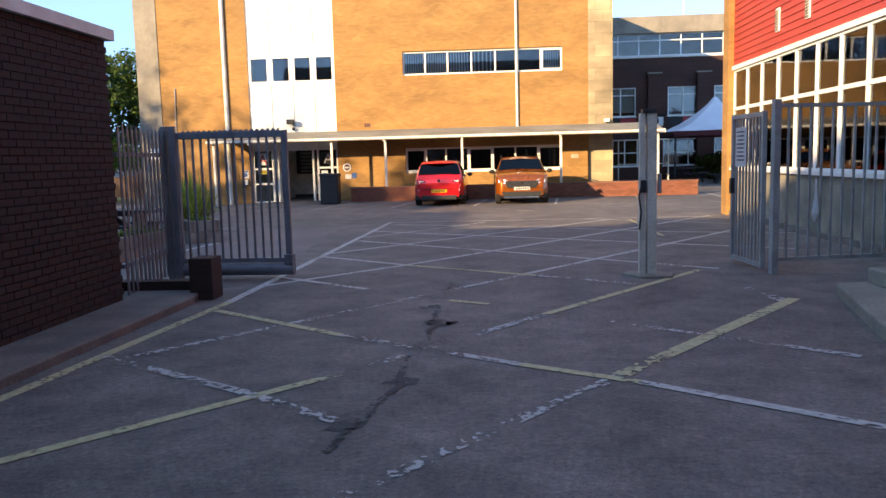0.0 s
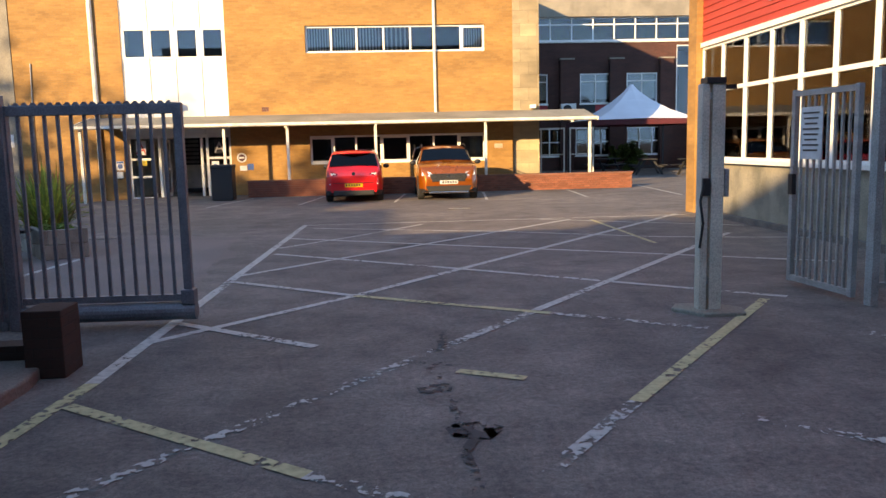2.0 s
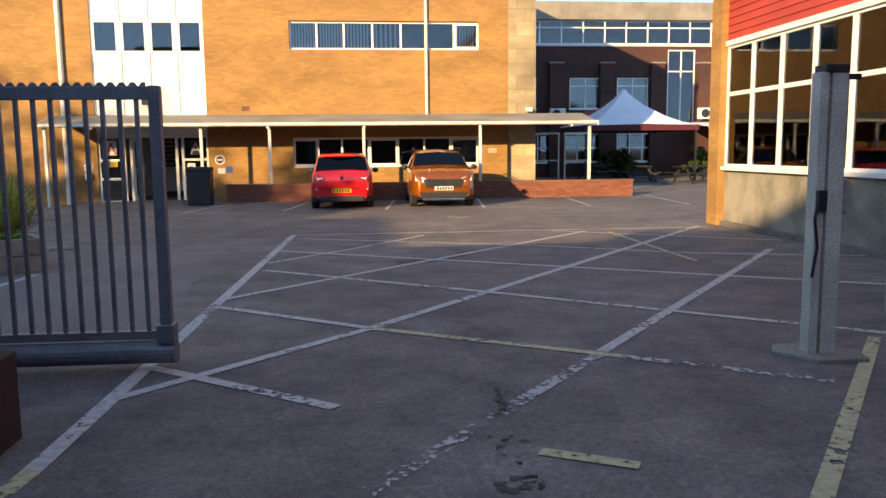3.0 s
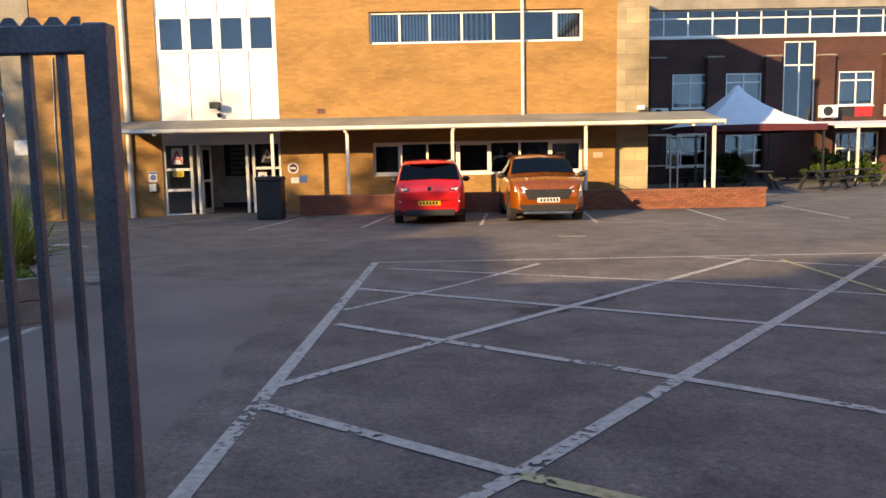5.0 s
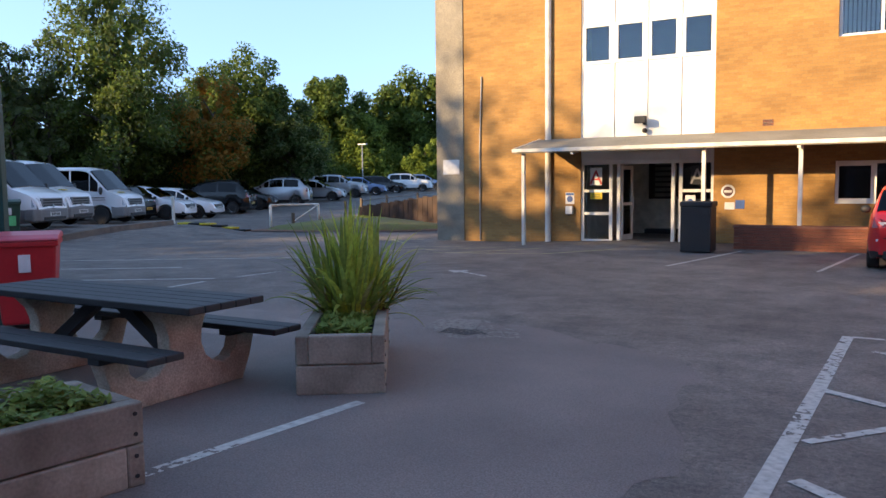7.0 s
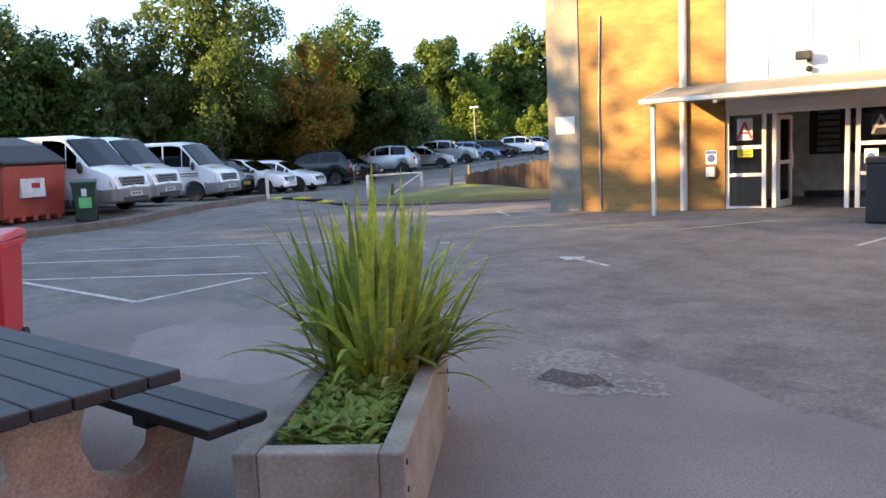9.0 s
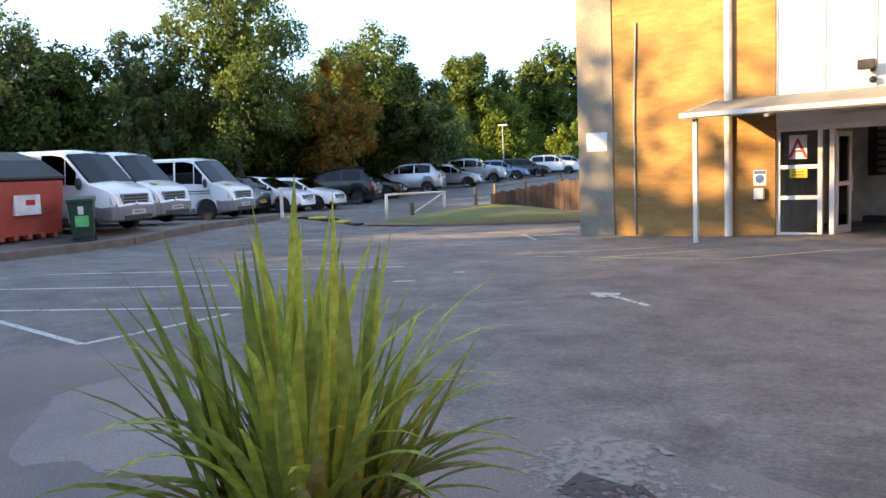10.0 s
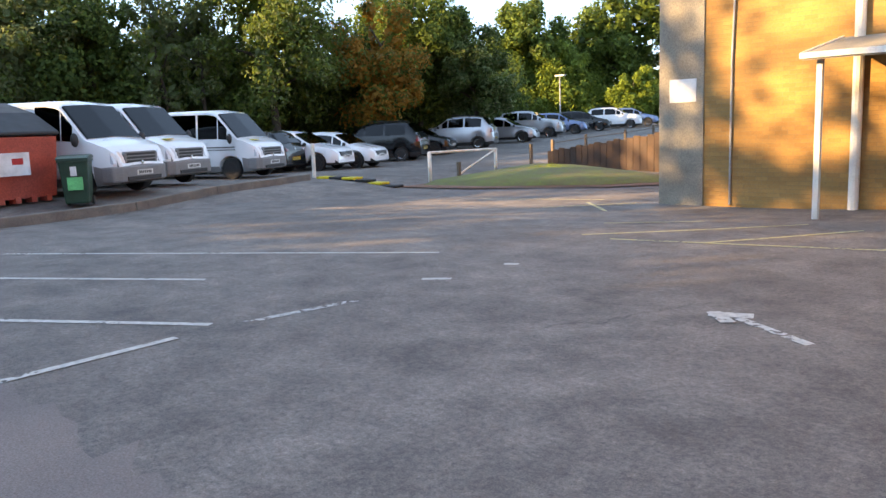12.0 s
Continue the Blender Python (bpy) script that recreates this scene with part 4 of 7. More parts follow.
def vehicle(name, shape, L, W, H, paint, m, label, category="car", group="", lower=None, plate_f="", plate_r="", wheel_r=0.32, rim=None, far=False, roof_rails=False):
    v = thing(name, m, label, category, group)
    lower = lower or BLACK_PLASTIC
    ax = [L * (a - 0.5) for a in shape["axle"]]
    stations = sorted({*(.003, .009, .016, .025, .04, .06, .94, .96, .975, .985, .991, .997), *(i / (26 if far else 48) for i in range((26 if far else 48) + 1)), *[a for a, _ in shape["top"]], *[shape["axle"][i] + k * (wheel_r * 1.22) / L for i in (0, 1) for k in (-1, -.97, -.85, -.6, -.3, 0, .3, .6, .85, .97, 1)],
                       *shape["screen"], *shape["rear"], *[q for s in shape["side"] for q in s]})
    zb = 0.19 * (H / 1.5) ** 0.5
    rows = []
    for s in stations:
        x = (s - 0.5) * L
        t = abs(2 * s - 1)
        w = W / 2 * (1 - 0.035 * t ** 2 - 0.20 * max(0.0, (t - 0.78) / 0.22) ** 2.4)
        zt = interp(shape["top"], s) * H
        belt = min(shape["belt"] * H, zt - 0.035)
        b = zb + (0.10 * t ** 14)
        for a in ax:
            d = abs(x - a)
            R = wheel_r * 1.2
            if d < R:
                b = max(b, wheel_r + math.sqrt(R * R - d * d) * 0.98)
        b = min(b, belt - 0.05)
        k = max(0.0, (zt - belt) / (H - shape["belt"] * H + 0.001))
        wt = w * (0.965 - (0.21 if name != "minibus" else 0.09) * k)
        ridge = min(0.07, (zt - belt) * 0.4)
        mid = max(b + 0.02, 0.58 * belt)
        rows.append([(x, 0.0, b), (x, w * 0.93, b), (x, w * 0.99, b + 0.4 * (mid - b)), (x, w, mid), (x, w * 0.965, belt), (x, wt, zt - ridge), (x, wt * 0.90, zt), (x, 0, zt + 0.018 * W)])
    bm = bmesh.new()
    n = len(rows[0])
    left = [[bm.verts.new(p) for p in r] for r in rows]
    right = [[q[0]] + [bm.verts.new((p[0], -p[1], p[2])) for p in r[1:-1]] + [q[-1]] for r, q in zip(rows, left)]
    for side in (left, right):
        for a, b in zip(side, side[1:]):
            for k in range(n - 1):
                bm.faces.new((a[k], b[k], b[k + 1], a[k + 1]))
    for i in (0, -1):
        bm.faces.new(left[i] + right[i][1:-1][::-1])
    bmesh.ops.remove_doubles(bm, verts=bm.verts, dist=0.0005)
    body = finish("body", bm, [paint, lower], v, smooth=True)
    for p in body.data.polygons:
        if p.center.z < zb + 0.16 and abs(p.normal.z) < 0.95:
            p.material_index = 1
        if name == "minibus" and p.center.z < 0.64 and p.center.x > L * 0.40:
            p.material_index = 1
    body.data.set_sharp_from_angle(angle=radians(44))

    def patch(pname, span, k0, k1, f0, f1, mirror, mat_, push):
        """A pane laid on the shell between stations, from edge k0 to edge k1 of the section."""
        st = [i for i, s in enumerate(stations) if span[0] - 1e-6 <= s <= span[1] + 1e-6]
        bm = bmesh.new()
        vs = []
        for i in st:
            r = rows[i]
            if k0 == 'across':
                p, q = Vector(r[6]), Vector((r[6][0], -r[6][1], r[6][2]))
                c = Vector(r[7])
                e = Vector(r[5])
                pts = [e.lerp(p, 0.55), p, c, q, Vector((e.x, -e.y, e.z)).lerp(q, 0.55)]
            else:
                a, b = Vector(r[k0]), Vector(r[k1])
                pts = [a.lerp(b, f0), a.lerp(b, f1)]
                if mirror:
                    pts = [Vector((p.x, -p.y, p.z)) for p in pts]
            vs.append([bm.verts.new(p + push) for p in pts])
        for a, b in zip(vs, vs[1:]):
            for k in range(len(a) - 1):
                bm.faces.new((a[k], b[k], b[k + 1], a[k + 1]))
        ext = bmesh.ops.extrude_face_region(bm, geom=bm.faces[:])
        bmesh.ops.translate(bm, verts=[g for g in ext["geom"] if isinstance(g, bmesh.types.BMVert)], vec=-push * 0.6)
        return part(pname, bm, mat_, v)
    patch("windscreen", shape["screen"], 'across', 0, 0, 0, False, CAR_GLASS, Vector((0.012, 0, 0.012)))
    if name != "minibus":
        patch("rear_window", shape["rear"], 'across', 0, 0, 0, False, CAR_GLASS, Vector((-0.014, 0, 0.010)))
    for sp in shape["side"]:
        for mirror in (False, True):
            patch("side_window", sp, 4, 5, 0.08, 0.94, mirror, CAR_GLASS, Vector((0, -0.008 if mirror else 0.008, 0.002)))
    for a in ax:
        for sgn in (1, -1):
            wheel = thing("wheel", pose(a, sgn * (W / 2 - 0.115), wheel_r))
            wheel.parent = v
            bm = bmesh.new()
            lathe_y(bm, [(wheel_r * 0.62, -0.10), (wheel_r * 0.95, -0.10), (wheel_r, -0.07), (wheel_r, 0.07), (wheel_r * 0.95, 0.10), (wheel_r * 0.62, 0.095)], sgn)
            part("tyre", bm, RUBBER, wheel)
            bm = bmesh.new()
            lathe_y(bm, [(wheel_r * 0.63, 0.02), (wheel_r * 0.63, 0.098), (wheel_r * 0.57, 0.095), (wheel_r * 0.5, 0.05), (wheel_r * 0.16, 0.075)], sgn)
            if not far:
                for k in range(5):
                    q = k * 2 * math.pi / 5
                    flat_bar(bm, (math.cos(q) * wheel_r * 0.12, sgn * 0.085, math.sin(q) * wheel_r * 0.12), (math.cos(q) * wheel_r * 0.58, sgn * 0.09, math.sin(q) * wheel_r * 0.58), 0.05, 0.02, (-math.sin(q), 0, math.cos(q)))
            part("rim", bm, rim or CHROME, wheel)
    F = L / 2
    bus = name == "minibus"
    for sgn in (1, -1):
        # lamps follow the nose and the tail of the shell
        def lamp(pname, lens, outline, front, depth):
            bm = bmesh.new()
            a, b = [], []
            for y, z in outline:
                t = abs(y) / (W / 2)
                x = surface_x(shape, L, H, z, front) + (0.02 if front else -0.02) - (0.5 if front else -0.5) * max(0.0, t - 0.74)
                a.append(bm.verts.new((x, sgn * y, z)))
                b.append(bm.verts.new((x - (depth if front else -depth), sgn * y, z)))
            bm.faces.new(a)
            bm.faces.new(b[::-1])
            for k in range(len(a)):
                bm.faces.new((a[k], b[k], b[(k + 1) % len(a)], a[(k + 1) % len(a)]))
            return part(pname, bm, lens, v)
        if bus:
            lamp("headlight", CLEAR_LENS, [(W * .43, H * .33), (W * .30, H * .33), (W * .28, H * .40), (W * .33, H * .455), (W * .42, H * .47)], True, 0.15)
        else:
            lamp("headlight", CLEAR_LENS, [(W * .43, H * .465), (W * .30, H * .445), (W * .24, H * .475), (W * .30, H * .525), (W * .425, H * .55)], True, 0.2)
            lamp("tail_light", RED_LENS, [(W * .445, H * .50), (W * .33, H * .515), (W * .26, H * .535), (W * .27, H * .565), (W * .36, H * .60), (W * .43, H * .625)], False, 0.2)
        bm = bmesh.new()
        mz = shape["belt"] * H + 0.07
        mx = L * (shape["screen"][1] - 0.5) - 0.16
        bmesh.ops.create_uvsphere(bm, u_segments=10, v_segments=7, radius=1.0, matrix=pose(mx, sgn * (W / 2 + 0.09), mz) @ Matrix.Diagonal((0.07, 0.10, 0.075 if name != "minibus" else 0.16, 1)))
        part("mirror", bm, BLACK_PLASTIC, v, smooth=True)
    gz0 = H * 0.40 if name != "minibus" else H * 0.30
    boxes("grille", [(F - 0.10, F - 0.012 if bus else F + 0.004, -W * 0.27, W * 0.27, gz0 - 0.09, gz0 + 0.09)], BLACK_PLASTIC, v, bevel=0.012)
    for k in range(3 if name != "minibus" else 0):
        boxes("grille_bar", [(F + 0.001, F + 0.010, -W * 0.26, W * 0.26, gz0 - 0.06 + k * 0.05, gz0 - 0.045 + k * 0.05)], CHROME, v)
    boxes("lower_grille", [(F - 0.10, F - 0.012, -W * 0.33, W * 0.33, zb + 0.05, zb + 0.19)], BLACK_PLASTIC, v, bevel=0.012)
    if not bus:
        boxes("number_plate", [(F + 0.004, F + 0.016, -0.26, 0.26, H * 0.30, H * 0.30 + 0.11)], PLATE_WHITE, v, "white front number plate")
        boxes("number_plate", [(-F - 0.016, -F - 0.002, -0.26, 0.26, H * 0.30, H * 0.30 + 0.11)], PLATE_YELLOW, v, "yellow rear number plate")
        for k in range(6):
            y = -0.19 + k * 0.075
            boxes("plate_mark", [(F + 0.017, F + 0.019, y, y + 0.045, H * 0.30 + 0.022, H * 0.30 + 0.09)], TEXT_BLACK, v)
            boxes("plate_mark", [(-F - 0.019, -F - 0.017, y, y + 0.045, H * 0.30 + 0.022, H * 0.30 + 0.09)], TEXT_BLACK, v)
    bm = bmesh.new()
    tube(bm, [(F + 0.008, 0, gz0 + 0.085), (F + 0.016, 0, gz0 + 0.085)], 0.045, 14)
    part("badge", bm, CHROME, v)
    bm = bmesh.new()
    rear_x = surface_x(shape, L, H, H * 0.56, False)
    tube(bm, [(rear_x + 0.03, 0, H * 0.56), (rear_x - 0.022, 0, H * 0.56)], 0.05, 14)
    part("badge", bm, CHROME, v)
    if roof_rails:
        for sgn in (1, -1):
            bm = bmesh.new()
            tube(bm, [(-L * 0.30, sgn * W * 0.36, H * 0.985), (-L * 0.27, sgn * W * 0.36, H * 1.025), (0.0, sgn * W * 0.37, H * 1.03), (L * 0.03, sgn * W * 0.37, H * 0.985)], 0.018, 6)
            part("roof_rail", bm, BLACK_PLASTIC, v)
    return v


RED_PAINT = car_paint("bright red car paint", (0.66, 0.010, 0.016), 0.1)
ORANGE_PAINT = car_paint("metallic orange car paint", (0.36, 0.085, 0.008), 0.55)
WHITE_CAR = car_paint("white car paint", (0.72, 0.73, 0.74), 0.0)
SILVER_CAR = car_paint("silver car paint", (0.42, 0.45, 0.48), 0.6)
BLACK_CAR = mat("black car paint", (0.008, 0.009, 0.011), 0.14, 0, (0.007, 0.008, 0.009), 1.5, 300, 0.0, coat=0.0, fine_amount=0.05)
BLUE_CAR = car_paint("blue car paint", (0.10, 0.18, 0.32), 0.5)
GREY_BUMPER = mat("grey bumper plastic", (0.20, 0.20, 0.20), 0.6, 0, (0.16, 0.16, 0.16), 3, 60, 0.08)

red_car = vehicle("hatchback", HATCH, 3.7, 1.74, 1.50, RED_PAINT, pose(-1.86, 28.10, 0, 0, 0, 90), "bright red hatchback parked nose to the low wall", wheel_r=0.30)
bm = bmesh.new()
bmesh.ops.create_uvsphere(bm, u_segments=12, v_segments=8, radius=1.0, matrix=pose(-1.37, 0, 1.435) @ Matrix.Diagonal((0.15, 0.56, 0.03, 1)))
part("spoiler", bm, RED_PAINT, red_car, smooth=True)
orange_car = vehicle("small_suv", SUV, 3.8, 1.82, 1.58, ORANGE_PAINT, pose(0.92, 28.08, 0, 0, 0, -90), "metallic orange compact SUV parked facing the yard", wheel_r=0.34, roof_rails=True)
for sgn in (1, -1):
    bm = bmesh.new()
    tube(bm, [(1.80, sgn * 0.68, 0.70), (1.87, sgn * 0.66, 0.52), (1.88, sgn * 0.62, 0.34)], [0.012, 0.02, 0.008], 6)
    part("running_light", bm, CLEAR_LENS, orange_car)
boxes("skid_plate", [(1.80, 1.925, -0.58, 0.58, 0.20, 0.26)], CHROME, orange_car, "silver skid plate", 0.015)
bm = bmesh.new()
prism(bm, [(-0.56, 0.78), (0.56, 0.78), (0.52, 0.62), (0.42, 0.54), (-0.42, 0.54), (-0.52, 0.62)], 'x', 1.70, 1.912)
part("front_grille", bm, BLACK_PLASTIC, orange_car, "wide black front grille", bevel=0.02)
for k in range(4):
    boxes("chrome_fleck_bar", [(1.908, 1.914, -0.46 + k * 0.02, 0.46 - k * 0.02, 0.74 - k * 0.05, 0.75 - k * 0.05)], CHROME, orange_car)
bm = bmesh.new()
prism(bm, [(-0.70, 0.44), (0.70, 0.44), (0.62, 0.26), (-0.62, 0.26)], 'x', 1.70, 1.902)
part("bumper_intake", bm, BLACK_PLASTIC, orange_car, "black lower bumper intake", bevel=0.02)
for sgn in (1, -1):
    boxes("wheel_arch_trim", [(1.02, 1.60, sgn * 0.895 - 0.012, sgn * 0.895 + 0.012, 0.66, 0.72)], BLACK_PLASTIC, orange_car, bevel=0.006)
for sgn in (1, -1):
    bm = bmesh.new()
    prism(bm, [(sgn * 0.50, 0.80), (sgn * 0.64, 0.80), (sgn * 0.68, 0.86), (sgn * 0.52, 0.85)], 'x', -1.84, -1.70)
    part("lamp_insert", bm, CLEAR_LENS, red_car, "clear lamp insert")
    boxes("reflector", [(-1.835, -1.79, sgn * 0.66 - 0.05, sgn * 0.66 + 0.05, 0.52, 0.56)], CLEAR_LENS, red_car, bevel=0.01)
bm = bmesh.new()
tube(bm, [(-1.862, -0.60, 0.575), (-1.866, 0.0, 0.565), (-1.862, 0.60, 0.575)], 0.008, 6)
part("tailgate_seam", bm, TEXT_BLACK, red_car)
boxes("brake_light", [(-1.53, -1.49, -0.14, 0.14, 1.415, 1.435)], RED_LENS, red_car)
boxes("rear_bumper", [(-1.872, -1.70, -0.60, 0.60, 0.20, 0.36)], BLACK_PLASTIC, red_car, "black lower rear bumper", 0.03)
boxes("rear_wiper", [(-1.66, -1.60, -0.02, 0.28, 1.055, 1.068)], TEXT_BLACK, red_car)

# minibuses on the raised bay
yaw_van = 25.0
vd = Vector((math.cos(radians(yaw_van)), math.sin(radians(yaw_van)), 0))
VAN_WINDOWS = dict(VAN, side=((.30, .585), (.60, .735), (.742, .80)))
for i, (fx, fy) in enumerate(((-24.28, 25.45), (-25.84, 27.51), (-28.20, 31.58))):
    c = Vector((fx, fy, 0)) - vd * 2.65
    van = vehicle("minibus", VAN_WINDOWS if i == 2 else VAN, 5.3, 1.98, 2.18, WHITE_CAR, pose(c.x, c.y, gz(c.x, c.y) + 0.0, 0, 0, yaw_van),
                  "white minibus with side stripes and grey bumper on the raised bay" if i == 2 else "white minibus with grey bumper parked on the raised bay", "minibus", "minibuses", lower=GREY_BUMPER, wheel_r=0.34, far=True, rim=DARK_METAL)
    bm = bmesh.new()
    prism(bm, [(-0.52, 0.70), (0.52, 0.70), (0.56, 0.93), (0.50, 0.98), (-0.50, 0.98), (-0.56, 0.93)], 'x', 2.40, 2.636)
    part("bonnet_grille", bm, GREY_BUMPER, van, "grey grille panel with black slots", 0.012)
    for k in range(3):
        boxes("grille_slot", [(2.60, 2.640, -0.47, 0.47, 0.735 + k * 0.080, 0.785 + k * 0.080)], BLACK_PLASTIC, van)
    bm = bmesh.new()
    prism(bm, [(2.30, -0.95), (2.58, -0.90), (2.68, -0.70), (2.705, -0.3), (2.705, 0.3), (2.68, 0.70), (2.58, 0.90), (2.30, 0.95)], 'z', 0.30, 0.66)
    part("front_bumper", bm, GREY_BUMPER, van, "grey plastic front bumper", 0.04)
    boxes("bumper_slot", [(2.60, 2.712, -0.55, 0.55, 0.33, 0.42)], BLACK_PLASTIC, van)
    boxes("number_plate", [(2.705, 2.718, -0.26, 0.26, 0.45, 0.56)], PLATE_WHITE, van, "white front number plate")
    for k in range(7):
        boxes("plate_mark", [(2.718, 2.721, -0.21 + k * 0.062, -0.17 + k * 0.062, 0.47, 0.54)], TEXT_BLACK, van)
    boxes("bonnet_slot", [(1.98, 2.06, -0.50, 0.50, 1.242, 1.262)], TEXT_BLACK, van)
    if i:
        boxes("yellow_sticker", [(2.10, 2.30, -0.5, -0.22, 1.21, 1.235)], YELLOW_SIGN, van)
    if i == 2:
        for sgn in (1, -1):
            boxes("side_stripe", [(-2.2, 1.9, sgn * 0.985 - 0.004, sgn * 0.985 + 0.004, 1.00, 1.03), (-2.2, 1.9, sgn * 0.985 - 0.004, sgn * 0.985 + 0.004, 0.92, 0.94)], BLACK_PLASTIC, van)

# the row of parked cars climbing behind
cars = [(-32.3, 33.0, HATCH, 4.4, 1.5, BLACK_CAR, 205, "black estate car with its rear to the drive"),
        (-32.1, 35.2, HATCH, 4.3, 1.52, WHITE_CAR, 25, "white hatchback parked facing the drive"),
        (-32.4, 37.35, HATCH, 4.1, 1.46, WHITE_CAR, 25, "white hatchback with black trim facing the drive"),
        (-34.3, 41.25, SUV, 4.6, 1.75, BLACK_CAR, 208, "black SUV with its rear to the drive"),
        (-35.5, 44.65, HATCH, 4.2, 1.47, BLACK_CAR, 28, "dark hatchback parked facing the drive"),
        (-36.1, 48.45, SUV, 4.3, 1.75, SILVER_CAR, 210, "silver van-like car with its rear to the drive"),
        (-37.15, 53.45, HATCH, 4.3, 1.48, SILVER_CAR, 28, "silver hatchback parked facing the drive"),
        (-38.75, 58.1, SUV, 4.5, 1.72, SILVER_CAR, 28, "pale silver SUV with roof rails"),
        (-39.8, 62.45, HATCH, 4.3, 1.48, BLUE_CAR, 28, "blue hatchback in the car park row"),
        (-40.4, 66.25, HATCH, 4.3, 1.48, BLACK_CAR, 28, "dark blue hatchback in the car park row"),
        (-40.2, 70.2, SUV, 4.4, 1.62, WHITE_CAR, 26, "white crossover in the car park row"),
        (-41.3, 74.6, HATCH, 4.4, 1.5, BLUE_CAR, 26, "dark car at the end of the car park row")]
for x, y, shape, L, H, paint, yaw, label in cars:
    vehicle("car", shape, L, 1.78, H, paint, pose(x, y, gz(x, y) - 0.01, 0, 0, yaw), label, "car", "cars in the car park", far=True, wheel_r=0.32, roof_rails=(shape is SUV))

# ---------------------------------------------------------------- planters and table
U = Vector((-0.545, 0.838, 0)).normalized()
yaw_planter = math.degrees(math.atan2(U.y, U.x))


def planter(m, label, L=1.55, W=0.68, H=0.46):
    """A box of two courses of sleepers with lapped corners, bolts and soil."""
    p = thing("timber_planter", m, label, "planter", "timber planters")
    t = 0.10
    h = H / 2
    for k in range(2):
        z0, z1 = k * h + (0.004 if k else 0), (k + 1) * h - 0.003
        if k == 0:
            ends, sides = (0, W), (t, L - t)
        else:
            ends, sides = (t, W - t), (0, L)
        for x0 in (0, L - t):
            boxes("sleeper", [(x0, x0 + t, ends[0] - W / 2, ends[1] - W / 2, z0, z1)], TIMBER, p, bevel=0.012)
        for y0 in (-W / 2, W / 2 - t):
            boxes("sleeper", [(sides[0], sides[1], y0, y0 + t, z0, z1)], TIMBER, p, bevel=0.012)
        for sy in (-1, 1):
            for x in (0.05, L - 0.05):
                for dz in (0.06, 0.17):
                    bm = bmesh.new()
                    tube(bm, [(x, sy * (W / 2 - 0.002), k * h + dz), (x, sy * (W / 2 + 0.006), k * h + dz)], 0.012, 8)
                    part("bolt", bm, DARK_METAL, p)
    boxes("soil", [(t, L - t, -W / 2 + t, W / 2 - t, 0.05, H - 0.07)], SOIL, p, "dark soil")
    return p


pl2 = Vector((-5.88, 15.50, 0))
planter(pose(pl2.x, pl2.y, 0, 0, 0, yaw_planter), "weathered timber sleeper planter holding a tall sword-leaved plant", 1.75)
V1 = Vector((-0.17, -0.985, 0)).normalized()
pl1 = Vector((-6.08, 13.62, 0))
planter(pose(pl1.x, pl1.y, 0, 0, 0, math.degrees(math.atan2(V1.y, V1.x))), "weathered timber sleeper planter with low green weeds", 1.75, 0.76)


def blade(verts, faces, base, azim, lean, length, width, droop, rnd, fold=0.35):
    """One folded sword leaf: a strip that rises, leans out and droops to a point."""
    d = Vector((math.cos(azim), math.sin(azim), 0))
    side = Vector((-d.y, d.x, 0))
    n = 8
    p = Vector(base)
    ang = math.pi / 2 - lean
    i0 = len(verts)
    tw = rnd.uniform(-0.5, 0.5)
    for k in range(n + 1):
        f = k / n
        w = width * (0.55 + 0.9 * f if f < 0.35 else 0.9 * (1 - ((f - 0.35) / 0.65) ** 2.2) + 0.02) / 2
        s = (side * math.cos(tw * f) + d * math.sin(tw * f))
        mid = p + Vector((0, 0, -1)) * (w * fold)
        verts += [p - s * w, mid, p + s * w]
        a = ang - droop * f * f
        p = p + (d * math.cos(a) + Vector((0, 0, 1)) * math.sin(a)) * (length / n)
    for k in range(n):
        a = i0 + 3 * k
        faces += [(a, a + 1, a + 4, a + 3), (a + 1, a + 2, a + 5, a + 4)]


def leaf_object(name, verts, faces, material, parent=None, label="", smooth=False):
    me = bpy.data.meshes.new(name)
    me.from_pydata([tuple(v) for v in verts], [], faces)
    for k in (material if isinstance(material, (list, tuple)) else [material]):
        me.materials.append(k)
    ob = new(name, me)
    if parent:
        ob.parent = parent
    if label:
        ob["label"] = label
    return ob


